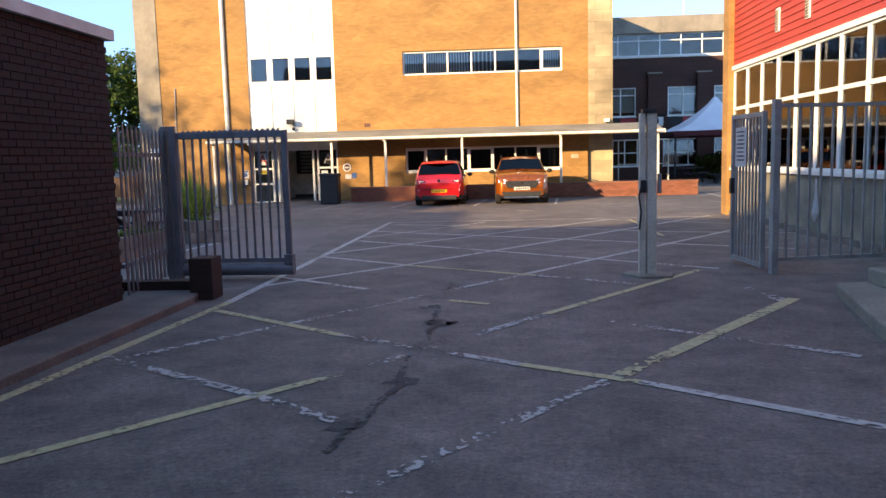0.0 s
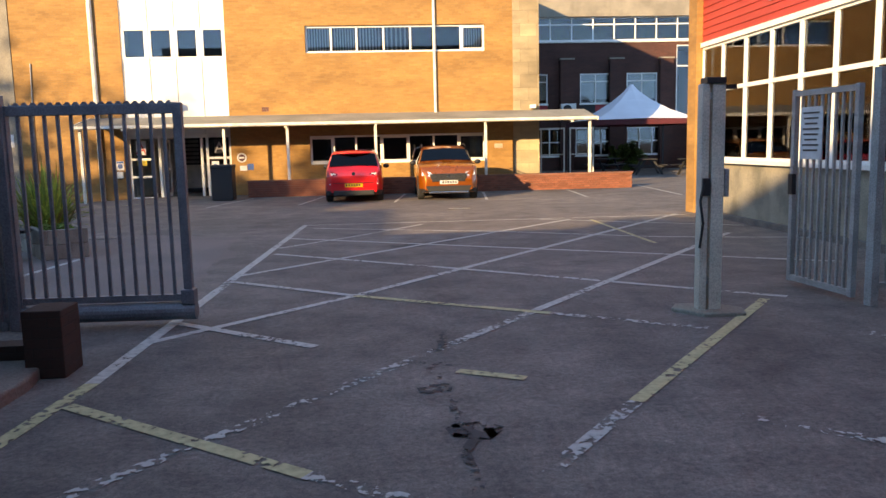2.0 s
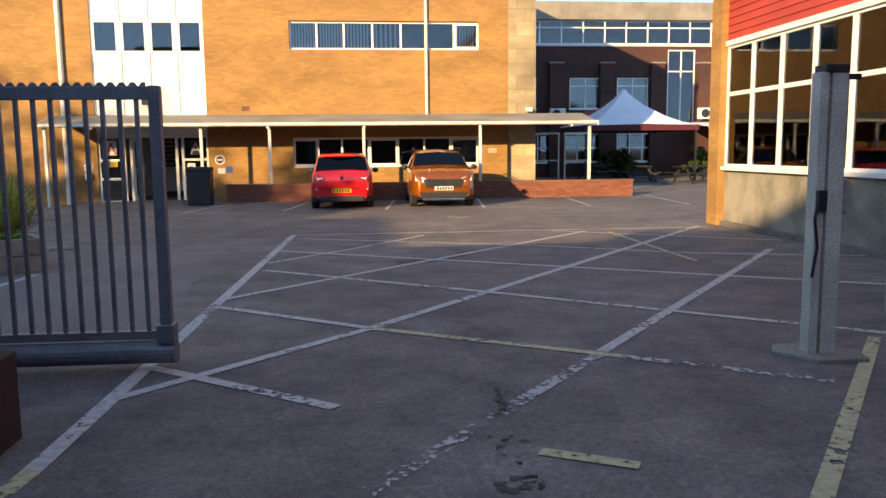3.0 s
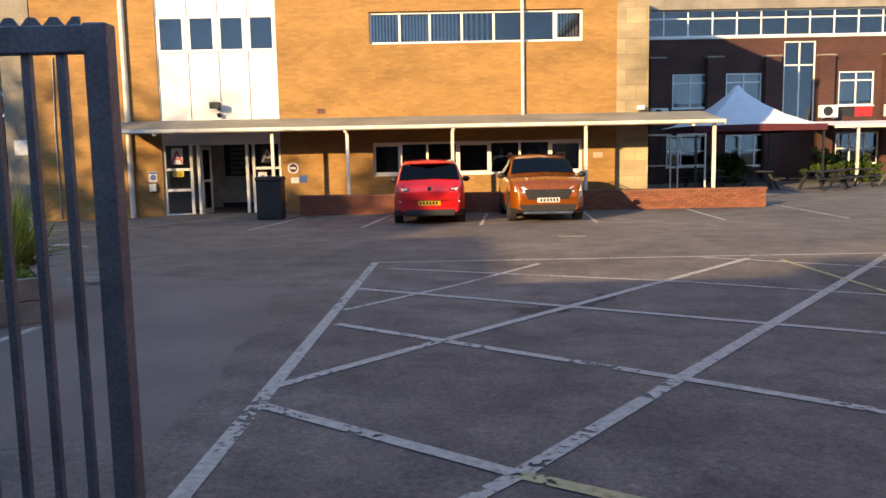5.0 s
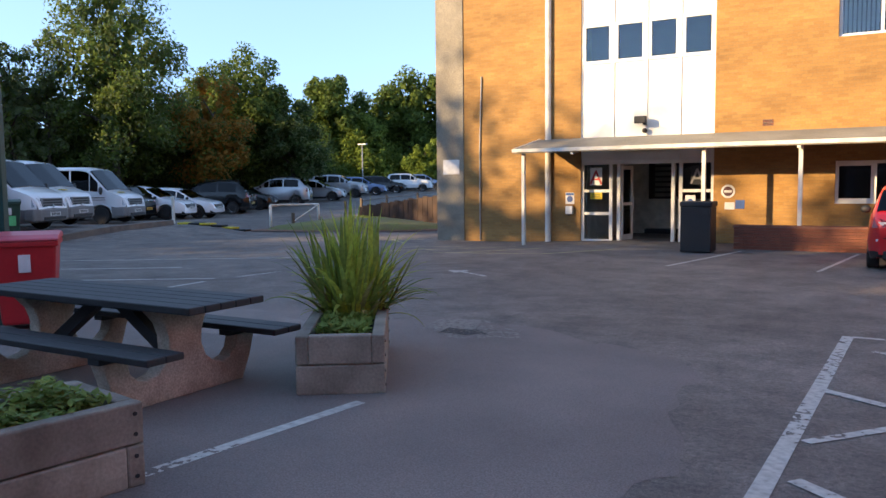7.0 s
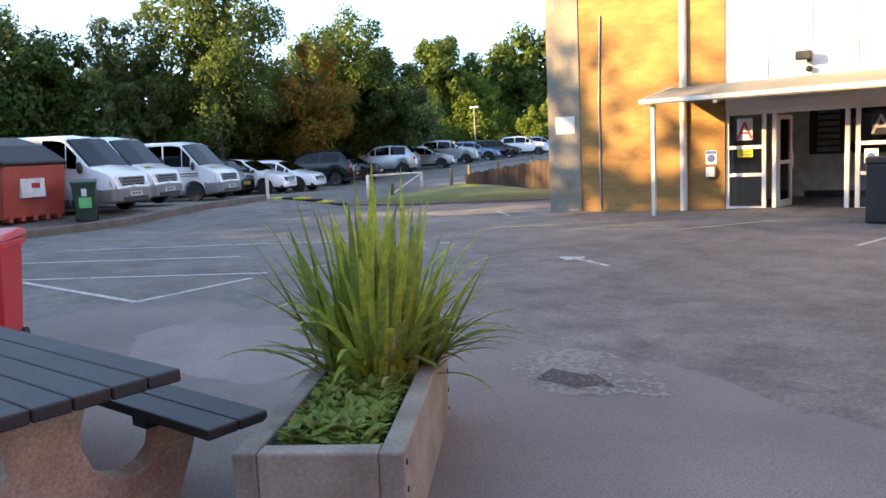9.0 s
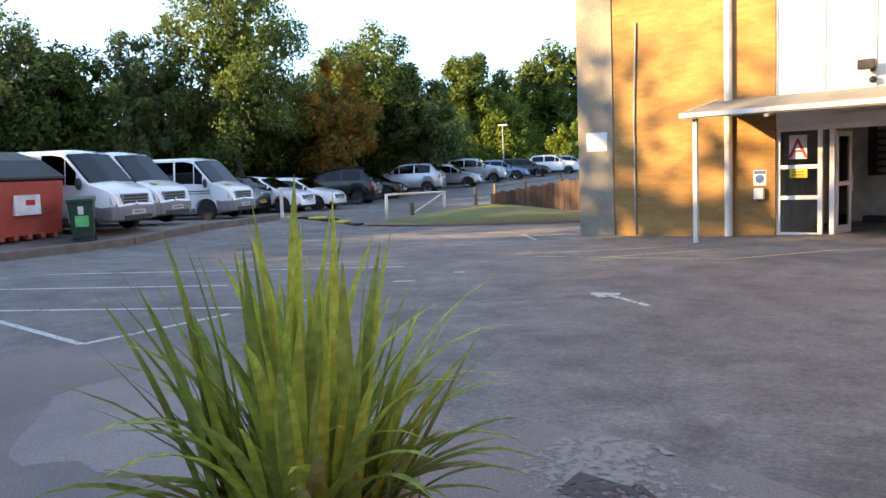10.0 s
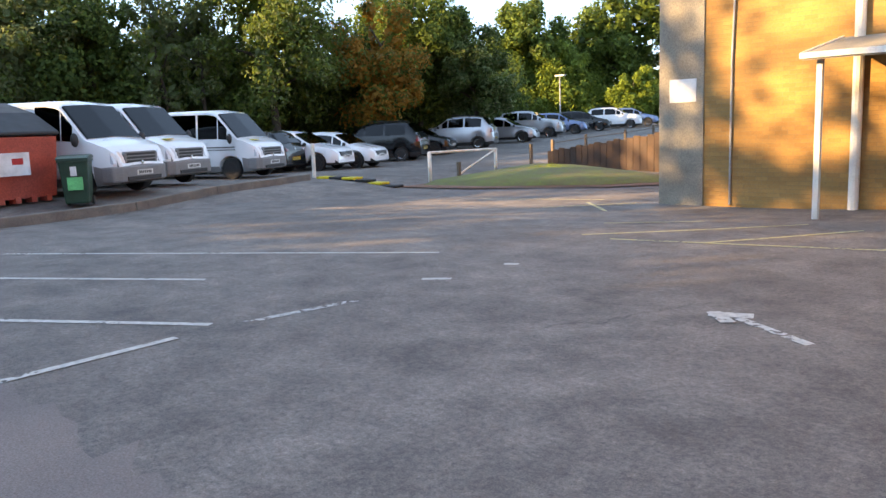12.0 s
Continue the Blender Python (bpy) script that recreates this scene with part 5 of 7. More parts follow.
SWORD_DRY = leaf_mat("pale dry sword leaf", (0.46, 0.40, 0.16), (0.20, 0.19, 0.06), 0.3)
SWORD_DARK = leaf_mat("deep green sword leaf", (0.33, 0.40, 0.09), (0.16, 0.22, 0.055), 0.35)
rnd = random.Random(7)
plant_c = pl2 + U * 1.32
plant = thing("sword_plant", pose(plant_c.x, plant_c.y, 0.38), "tall green sword-leaved plant with arching pale-edged blades", "plant")
for material, count, lmin, lmax, leans, label in ((SWORD_LEAF, 95, 0.55, 1.22, (0.02, 0.50), "fresh green blades"), (SWORD_DARK, 120, 0.45, 1.10, (0.03, 1.0), "darker green blades"), (SWORD_DRY, 60, 0.45, 0.9, (0.5, 1.4), "dry straw-coloured blades")):
    vs, fs = [], []
    for i in range(count):
        az = rnd.uniform(0, 2 * math.pi)
        q = rnd.random()
        lean = leans[0] + (leans[1] - leans[0]) * q ** 1.4
        r = rnd.uniform(0.0, 0.30)
        b = (math.cos(az) * r + rnd.uniform(-.06, .06), math.sin(az) * r + rnd.uniform(-.06, .06), 0)
        ln = rnd.uniform(lmin, lmax) * (1.0 - 0.25 * q)
        blade(vs, fs, b, az + rnd.uniform(-.5, .5), lean, ln, rnd.uniform(0.034, 0.068), rnd.uniform(0.05, 0.35) + 1.5 * q * q, rnd)
    leaf_object("foliage", vs, fs, material, plant, label)


def weeds(m, L, W, count, hmax, material, label, seed):
    """Low broad-leaved weeds: many small pointed leaves on short stems."""
    r = random.Random(seed)
    vs, fs = [], []
    for i in range(count):
        x, y = r.uniform(0, L), r.uniform(-W / 2, W / 2)
        h = r.uniform(0.02, hmax) * (0.5 + noise.noise((x * 3, y * 3, seed)) * 0.8 + 0.3)
        az, tilt = r.uniform(0, 6.283), r.uniform(-0.3, 0.9)
        d = Vector((math.cos(az) * math.cos(tilt), math.sin(az) * math.cos(tilt), math.sin(tilt)))
        s = Vector((-d.y, d.x, 0)).normalized()
        ln, w = r.uniform(0.04, 0.10), r.uniform(0.012, 0.028)
        b = Vector((x, y, max(0.0, h)))
        i0 = len(vs)
        vs += [b, b + d * ln * 0.45 + s * w, b + d * ln + Vector((0, 0, -0.01)), b + d * ln * 0.45 - s * w]
        fs.append((i0, i0 + 1, i0 + 2, i0 + 3))
    ob = leaf_object("weeds", vs, fs, material)
    ob.matrix_basis = m
    return tagged(ob, label, "weeds", kind="stuff")


WEED_LEAF = leaf_mat("fresh weed leaf", (0.27, 0.35, 0.09), (0.14, 0.20, 0.05), 0.35)
weeds(pose(pl2.x + U.x * .12, pl2.y + U.y * .12, 0.38, 0, 0, yaw_planter), 1.5, 0.36, 4600, 0.09, WEED_LEAF, "green weeds and grass growing in the planter", 3)
weeds(pose(pl1.x + V1.x * .12, pl1.y + V1.y * .12, 0.38, 0, 0, math.degrees(math.atan2(V1.y, V1.x))), 1.5, 0.54, 2400, 0.14, WEED_LEAF, "fresh green weeds growing in the planter", 5)

table = thing("picnic_table", pose(-7.80, 14.95, 0, 0, 0, 0), "long picnic table with black planks on tan concrete supports", "picnic table")
for i in range(5):
    y = -0.375 + i * 0.150
    boxes("table_plank", [(-1.32, 1.33, y + 0.003, y + 0.147, 0.70, 0.755)], BLACK_TIMBER, table, bevel=0.008)
for s in (-1, 1):
    for i in range(2):
        y = s * 0.61 - 0.16 + i * 0.16
        boxes("bench_plank", [(-1.30, 1.36, y + 0.003, y + 0.157, 0.42, 0.47)], BLACK_TIMBER, table, bevel=0.008)
    for x in (-0.80, 0.80):
        boxes("bench_bearer", [(x - 0.06, x + 0.06, s * 0.61 - 0.15, s * 0.61 + 0.15, 0.375, 0.42)], BLACK_TIMBER, table, bevel=0.005)
for x in (-0.80, 0.80):
    half = [(0.0, 0.0), (0.66, 0.0), (0.76, 0.20), (0.82, 0.375), (0.60, 0.375), (0.57, 0.27), (0.50, 0.21), (0.41, 0.19), (0.31, 0.215), (0.22, 0.28), (0.175, 0.38), (0.18, 0.48), (0.22, 0.58), (0.30, 0.66), (0.34, 0.70), (0.0, 0.70)]
    outline = half[1:-1] + [(-u, v) for u, v in reversed(half[1:-1])]
    bm = bmesh.new()
    prism(bm, [(u * 0.90, v) for u, v in outline], 'x', x - 0.07, x + 0.07)
    part("concrete_support", bm, TAN_CONCRETE, table, bevel=0.012)
for sx in (-1, 1):
    bm = bmesh.new()
    flat_bar(bm, (sx * 0.70, 0, 0.30), (sx * 0.12, 0, 0.68), 0.08, 0.10, (0, 1, 0))
    part("brace", bm, BLACK_TIMBER, table)
boxes("stringer", [(-0.73, 0.73, -0.05, 0.05, 0.62, 0.70)], BLACK_TIMBER, table)


# ---------------------------------------------------------------- bins
def wheelie(m, material, label, sx=0.58, sy=0.72, H=1.05, lid=None):
    b = thing("wheelie_bin", m, label, "bin")
    bm = bmesh.new()
    lo = [(-sx * .40, -sy * .36), (sx * .40, -sy * .36), (sx * .40, sy * .40), (-sx * .40, sy * .40)]
    hi = [(-sx * .5, -sy * .5), (sx * .5, -sy * .5), (sx * .5, sy * .46), (-sx * .5, sy * .46)]
    a = [bm.verts.new((x, y, 0.06)) for x, y in lo]
    c = [bm.verts.new((x, y, H * 0.90)) for x, y in hi]
    bm.faces.new(a[::-1])
    bm.faces.new(c)
    for i in range(4):
        bm.faces.new((a[i], a[(i + 1) % 4], c[(i + 1) % 4], c[i]))
    part("body", bm, material, b, bevel=0.03)
    boxes("rim", [(-sx * .53, sx * .53, -sy * .54, sy * .49, H * 0.86, H * 0.915)], material, b, bevel=0.012)
    bm = bmesh.new()
    prism(bm, [(-sy * .56, H * 0.915), (sy * .54, H * 0.925), (sy * .54, H * 0.97), (sy * .2, H), (-sy * .4, H * 0.975), (-sy * .56, H * 0.94)], 'x', -sx * .54, sx * .54)
    part("lid", bm, lid or material, b, bevel=0.014)
    for s in (-1, 1):
        bm = bmesh.new()
        tube(bm, [(s * sx * 0.37, sy * .36, 0.10), (s * sx * 0.46, sy * .36, 0.10)], 0.10, 14)
        part("wheel", bm, RUBBER, b)
    bm = bmesh.new()
    tube(bm, [(-sx * .4, sy * .56, H * .9), (sx * .4, sy * .56, H * .9)], 0.016, 8)
    part("handle", bm, material, b)
    boxes("sticker", [(-0.06, 0.06, -sy * .495, -sy * .465, H * 0.60, H * 0.78)], WHITE_SIGN, b, "pale paper sticker")
    return b


RED_LID = mat("faded red lid", (0.62, 0.10, 0.13), 0.45, 0, (0.55, 0.07, 0.10), 3, 30, 0.03, fine_amount=0.08)
wheelie(pose(-10.90, 16.20, 0, 0, 0, 52), RED_BIN, "red wheelie bin with a pale sticker", 0.66, 0.70, 1.10, RED_LID)
gb = wheelie(pose(-23.75, 23.75, 0.2, 0, 0, 60), GREEN_BIN, "dark green wheelie bin with bright green sticker", 0.58, 0.7, 1.08)
boxes("label_sticker", [(-0.14, 0.16, -0.325, -0.30, 0.35, 0.62)], mat("bright green sticker", (0.06, 0.55, 0.20), 0.5, bump=0), gb)

litter = thing("litter_bin", pose(-6.12, 28.9, 0), "tall dark square litter bin beside the entrance", "bin")
boxes("body", [(-0.33, 0.33, -0.30, 0.30, 0.02, 1.02)], BLACK_PLASTIC, litter, bevel=0.02)
boxes("top", [(-0.35, 0.35, -0.32, 0.32, 1.02, 1.14)], BLACK_PLASTIC, litter, bevel=0.03)
boxes("slot", [(0.14, 0.30, -0.325, -0.31, 0.86, 0.97)], DARK_METAL, litter)


def skip(m, label):
    s = thing("waste_container", m, label, "waste container", "waste containers")
    bm = bmesh.new()
    prism(bm, [(-0.95, 0.12), (0.75, 0.12), (0.95, 1.42), (-0.95, 1.75)], 'y', -0.92, 0.92)
    part("body", bm, RED_SKIP, s, bevel=0.015)
    bm = bmesh.new()
    prism(bm, [(-1.0, 1.80), (0.99, 1.44), (1.0, 1.52), (0.2, 1.95), (-0.75, 2.20), (-1.0, 2.15)], 'y', -0.97, 0.97)
    part("lid", bm, BLACK_PLASTIC, s, "black sloping plastic lid", bevel=0.03)
    for y in (-0.94, 0.94):
        boxes("side_pocket", [(-0.6, 0.6, y - 0.03, y + 0.03, 0.95, 1.10)], RED_SKIP, s, bevel=0.01)
    boxes("notice", [(0.80, 0.92, -0.45, 0.25, 0.62, 1.10)], WHITE_SIGN, s, "pale faded notice")
    boxes("notice_mark", [(0.915, 0.925, -0.15, 0.1, 0.85, 0.98)], RED_SIGN, s)
    for i in range(5):
        boxes("foot", [(0.55, 0.80, -0.8 + i * 0.36, -0.68 + i * 0.36, 0.03, 0.16)], RED_SKIP, s)
    return s


skip(pose(-25.3, 22.6, 0.27, 0, 0, 16), "large red steel waste container with black sloping lid")
skip(pose(-25.0, 19.9, 0.22, 0, 0, 8), "large red steel waste container with black sloping lid")

# green shelter on the near side of the bins
sh = thing("green_shelter", None, "dark green steel shelter with pale roof sheet", "shelter")
S0 = Vector((-11.28, 16.13, 0))
sa, sb = Vector((-0.80, -0.60, 0)), Vector((-0.55, 0.83, 0))
for k in (0, 1):
    p = S0 + sa * 4.2 * k
    bar("post", up(p, 0), up(p, 2.57), 0.14, 0.14, sa, GREEN_STEEL, sh, bevel=0.006)
bar("beam", up(S0 - sa * 0.07, 2.68), up(S0 + sa * 4.3, 2.68), 0.22, 0.12, (0, 0, 1), GREEN_STEEL, sh, bevel=0.006)
for k in (0, 0.5, 1):
    p = S0 + sa * 4.2 * k
    bar("rafter", up(p, 2.83), up(p - Vector((0.75, 0.1, 0)) * 2.2, 3.21), 0.08, 0.06, (0, 0, 1), GREEN_STEEL, sh)
bm = bmesh.new()
q = [up(S0 - sa * 0.1, 2.875), up(S0 + sa * 4.3, 2.875), up(S0 + sa * 4.3 - Vector((1.7, 0.2, 0)), 3.27), up(S0 - sa * 0.1 - Vector((1.7, 0.2, 0)), 3.27)]
f = bm.faces.new([bm.verts.new(p) for p in q])
ext = bmesh.ops.extrude_face_region(bm, geom=[f])
bmesh.ops.translate(bm, verts=[g for g in ext["geom"] if isinstance(g, bmesh.types.BMVert)], vec=(0, 0, 0.03))
part("roof_sheet", bm, TENT, sh, "pale translucent roof sheet")

# ---------------------------------------------------------------- car park edge: kerb, barrier, posts, grass, boarding
bm = bmesh.new()
kp = [Vector((-22.6, 21.0, 0)), Vector((-23.05, 24.6, 0)), Vector((-23.9, 27.0, 0)), Vector((-25.6, 31.0, 0))]
for a, b in zip(kp, kp[1:]):
    flat_bar(bm, up(a, gz(a.x, a.y) + 0.08), up(b, gz(b.x, b.y) + 0.08), 0.22, 0.22, (b - a).cross(Vector((0, 0, 1))))
structure(finish("kerb", bm, KERB, bevel=0.02), "worn concrete kerb before the minibuses", "kerb")
hump_a, hump_b = Vector((-25.9, 31.7, 0)), Vector((-22.9, 32.2, 0))
hump = thing("speed_hump", None, "black and yellow rubber speed hump across the drive", "speed hump")
for i in range(6):
    a, b = hump_a.lerp(hump_b, i / 6), hump_a.lerp(hump_b, (i + 0.97) / 6)
    c = (a + b) / 2
    bar("segment", up(a, gz(c.x, c.y) + 0.03), up(b, gz(c.x, c.y) + 0.03), 0.4, 0.07, (b - a).cross(Vector((0, 0, 1))), YELLOW_SIGN if i % 2 == 0 else BLACK_PLASTIC, hump, bevel=0.02)
barrier = thing("barrier_gate", None, "low white tubular barrier frame at the car park entrance", "barrier")
B0, B1 = Vector((-22.9, 33.4, 0)), Vector((-24.0, 37.6, 0))
bar_top = {B0.y: gz(B0.x, B0.y) + 0.92, B1.y: gz(B1.x, B1.y) + 0.74}
for p in (B0, B1):
    bm = bmesh.new()
    tube(bm, [up(p, gz(p.x, p.y) - 0.15), up(p, bar_top[p.y])], 0.055, 10)
    part("post", bm, WHITE_PAINT, barrier, smooth=True)
bm = bmesh.new()
tube(bm, [up(B0, bar_top[B0.y] - 0.02), up(B1, bar_top[B1.y] - 0.02)], 0.04, 10)
part("top_bar", bm, WHITE_PAINT, barrier, smooth=True)
bm = bmesh.new()
tube(bm, [up(B1, bar_top[B1.y] - 0.03), up(B0.lerp(B1, 0.42), gz(-23.4, 35.2) + 0.1)], 0.03, 8)
part("brace", bm, WHITE_PAINT, barrier, smooth=True)
bol = thing("bollard", None, "white round bollard at the drive entrance", "bollard")
bm = bmesh.new()
tube(bm, [(-26.5, 31.9, gz(-26.5, 31.9)), (-26.5, 31.9, gz(-26.5, 31.9) + 1.05)], 0.06, 12)
part("pole", bm, WHITE_PAINT, bol)
WOOD_POST = mat("weathered post timber", (0.16, 0.12, 0.09), 0.9)
post_at = [(-22.4, 34.1), (-23.9, 39.4), (-24.9, 42.0), (-25.7, 45.4), (-25.9, 48.8), (-26.6, 52.5), (-27.4, 56.0)]
for x, y in post_at:
    bm = bmesh.new()
    box(bm, x - 0.05, x + 0.05, y - 0.05, y + 0.05, gz(x, y) - 0.1, gz(x, y) + (0.80 if y > 36 else 0.6))
    tagged(finish("fence_post", bm, WOOD_POST, bevel=0.01), "weathered timber post on the bank edge", "post", "bank posts")
for a, b in zip(post_at[2:], post_at[3:]):
    bm = bmesh.new()
    tube(bm, [(a[0], a[1], gz(*a) + 0.66), (b[0], b[1], gz(*b) + 0.66)], 0.02, 6)
    tagged(finish("fence_rail", bm, WOOD_POST), "thin rail between the bank posts", "rail", "bank rails")
# grass bank, red gravel edge and brown boarding
bank = [(-22.7, 32.9), (-20.6, 33.2), (-18.0, 34.6), (-16.6, 36.4), (-18.5, 37.6), (-21.0, 38.6), (-23.6, 38.9), (-23.0, 35.2)]
bm = bmesh.new()
cx, cy = sum(p[0] for p in bank) / 8, sum(p[1] for p in bank) / 8
rings = []
for f, dz in ((1.0, 0.03), (0.9, 0.16), (0.6, 0.26), (0.25, 0.34)):
    rings.append([bm.verts.new((cx + (x - cx) * f, cy + (y - cy) * f, gz(x, y) * f + (1 - f) * gz(cx, cy) + dz)) for x, y in bank])
for a, b in zip(rings, rings[1:]):
    for i in range(8):
        bm.faces.new((a[i], a[(i + 1) % 8], b[(i + 1) % 8], b[i]))
bm.faces.new(rings[-1])
structure(finish("grass_bank", bm, GRASS, smooth=True), "small mown grass bank at the drive entrance", "grass")
RED_EARTH = mat("reddish earth", (0.26, 0.12, 0.075), 0.95, 0, (0.17, 0.085, 0.06), 3, 50, 0.5)
bm = bmesh.new()
v = [bm.verts.new((cx + (x - cx) * 1.22, cy + (y - cy) * 1.22, gz(x, y) + 0.02)) for x, y in bank]
bm.faces.new(v)
structure(finish("earth_edge", bm, RED_EARTH), "bare reddish earth edge round the grass", "earth")
boarding = thing("boarding_wall", None, "brown timber retaining boards below the car park", "retaining wall", kind="structure")
ba, bb = Vector((-23.3, 39.6, 0)), Vector((-14.2, 38.2, 0))
for i in range(34):
    a, b = ba.lerp(bb, i / 34), ba.lerp(bb, (i + 0.94) / 34)
    h = 0.12 + 0.80 * min(1, i / 26)
    bm = bmesh.new()
    flat_bar(bm, up((a + b) / 2, -0.1), up((a + b) / 2, h + 0.45 + 0.03 * (i % 3)), (b - a).length, 0.05, (b - a))
    part("board", bm, BROWN_FENCE, boarding)
lamp = thing("street_lamp", None, "slim grey car park lamp post", "street lamp")
bm = bmesh.new()
tube(bm, [(-45.1, 70.1, 0.8), (-45.1, 70.1, 5.2)], [0.07, 0.05], 8)
part("pole", bm, GALV, lamp)
boxes("head", [(-45.5, -44.6, 69.95, 70.25, 5.15, 5.28)], GALV, lamp, bevel=0.02)

# patched and crumbled tarmac
def blot(name, outline, material, label, lift, seed, ragged=0.08):
    """A thin ragged-edged patch on the ground."""
    r = random.Random(seed)
    pts = []
    for (ax, ay), (bx, by) in zip(outline, outline[1:] + outline[:1]):
        n = max(2, int(math.hypot(bx - ax, by - ay) / 0.18))
        for k in range(n):
            f = k / n
            w = ragged * noise.noise((ax + (bx - ax) * f * 1.0 + seed, ay + (by - ay) * f, f * 3.1 + seed)) * 2 + r.uniform(-.3, .3) * ragged
            pts.append((ax + (bx - ax) * f + w, ay + (by - ay) * f - w))
    bm = bmesh.new()
    bm.faces.new([bm.verts.new((x, y, gz(x, y) + lift)) for x, y in pts])
    bmesh.ops.triangulate(bm, faces=bm.faces)
    return tagged(finish(name, bm, material), label, "tarmac patch", kind="structure")


PINK_TARMAC = mat("pinkish worn tarmac", (0.225, 0.178, 0.160), 0.85, 0, (0.150, 0.122, 0.114), 0.8, 90, 0.4, fine_amount=0.42)
PALE_TARMAC = mat("pale worn tarmac", (0.26, 0.212, 0.192), 0.85, 0, (0.19, 0.157, 0.145), 1.4, 90, 0.4, fine_amount=0.35)
TAR = paint_line_mat("tar in the crack", (0.04, 0.036, 0.038), 0.97)
LOOSE = paint_line_mat("loose crumbled gravel", (0.215, 0.19, 0.17), 0.98)
GRAVEL = mat("crumbled tarmac gravel", (0.20, 0.185, 0.175), 0.95, 0, (0.095, 0.088, 0.086), 5, 75, 1.0, fine_amount=0.75, spread=(0.3, 0.7))
DARK_TARMAC = mat("dark fresh tarmac", (0.058, 0.054, 0.056), 0.85, 0, (0.04, 0.038, 0.04), 2, 110, 0.5, fine_amount=0.45)
blot("tarmac_patch", [(-9.3, 18.7), (-7.5, 18.45), (-6.7, 18.9), (-5.5, 18.6), (-3.9, 17.9), (-3.2, 15.0), (-3.4, 12.2), (-5.2, 12.0), (-7.6, 13.2), (-12.0, 14.6), (-12.2, 18.6), (-10.3, 18.85)], PINK_TARMAC, "smooth pinkish worn tarmac round the planters", 0.0025, 4, 0.14)
blot("tarmac_patch", [(-10.4, 17.3), (-10.45, 18.1), (-9.0, 18.2), (-8.0, 17.8), (-8.2, 16.8), (-9.4, 16.7)], PALE_TARMAC, "pale worn patch in the tarmac", 0.004, 5, 0.12)
blot("pothole", [(-6.89, 18.0), (-6.95, 18.5), (-6.4, 18.85), (-5.75, 18.5), (-5.6, 18.15), (-6.1, 17.85)], LOOSE, "crumbling pothole of loose gravel in the tarmac", 0.0055, 6, 0.10)
blot("pothole_floor", [(-6.5, 18.0), (-6.3, 18.35), (-5.95, 18.15), (-6.1, 17.93)], TAR, "dark hollow of the pothole", 0.007, 7, 0.16)
# old trench joint running towards the gates, with cracks and tar
crack_pts = [(-0.88, 3.9), (-0.74, 4.5), (-0.58, 5.2), (-0.63, 5.7), (-0.58, 6.3), (-0.50, 7.2), (-0.56, 7.9), (-0.64, 8.7), (-0.50, 9.3), (-0.44, 9.9)]
rc = random.Random(19)
fine_pts = [(a[0] + (b_[0] - a[0]) * k / 5 + rc.uniform(-.045, .045), a[1] + (b_[1] - a[1]) * k / 5) for a, b_ in zip(crack_pts, crack_pts[1:]) for k in range(5)]
crack_pts = fine_pts
bm = bmesh.new()
for a, b_ in zip(crack_pts, crack_pts[1:]):
    strip(bm, a, b_, 0.06, 0.009)
tagged(finish("tarmac_joint", bm, TAR), "dark tar-filled crack across the tarmac", "crack", kind="structure")
for k, (x, y) in enumerate(((-0.80, 4.35), (-0.60, 5.3), (-0.60, 8.75), (-0.55, 6.3), (-0.55, 8.1), (-0.5, 7.4))):
    blot("tar_stain", [(x - 0.16, y - 0.08), (x + 0.03, y - 0.13), (x + 0.14, y + 0.05), (x + 0.01, y + 0.12), (x - 0.12, y + 0.08)], TAR, "dark broken patch along the crack", 0.0035 + 0.0004 * k, 30 + k, 0.08)
TAR_SOFT = paint_line_mat("soaked oil", (0.05, 0.047, 0.048), 0.90)
blot("oil_stain", [(-0.55, 15.5), (-0.2, 15.75), (0.15, 16.25), (0.3, 16.6), (0.1, 16.7), (-0.1, 16.3), (-0.5, 15.9), (-0.9, 15.9), (-0.9, 15.6)], TAR_SOFT, "dark oil stain on the tarmac", 0.003, 41, 0.12)

r_ = random.Random(12)
vs, fs = [], []
for i in range(9000):
    a, k = r_.uniform(0, 6.283), math.sqrt(r_.random())
    j = int(a / 6.2832 * 8) % 8
    e = bank[j]
    f_ = bank[(j + 1) % 8]
    w = r_.random()
    ex, ey = e[0] + (f_[0] - e[0]) * w, e[1] + (f_[1] - e[1]) * w
    x, y = cx + (ex - cx) * k * 0.98, cy + (ey - cy) * k * 0.98
    z = gz(x, y) + 0.02 + 0.32 * (1 - k)
    h = r_.uniform(0.04, 0.12)
    d = Vector((r_.uniform(-1, 1), r_.uniform(-1, 1), 0)) * 0.03
    i0 = len(vs)
    vs += [Vector((x - 0.012, y, z)), Vector((x + 0.012, y, z)), Vector((x, y, z + h)) + d]
    fs.append((i0, i0 + 1, i0 + 2))
tagged(leaf_object("grass", vs, fs, [WEED_LEAF]), "short green grass blades on the bank", "grass", kind="stuff")

# ---------------------------------------------------------------- entrance and facade fittings
def pipe(name, points, r, material, label):
    bm = bmesh.new()
    tube(bm, points, r, 10)
    return tagged(finish(name, bm, material), label, "pipe", kind="structure")


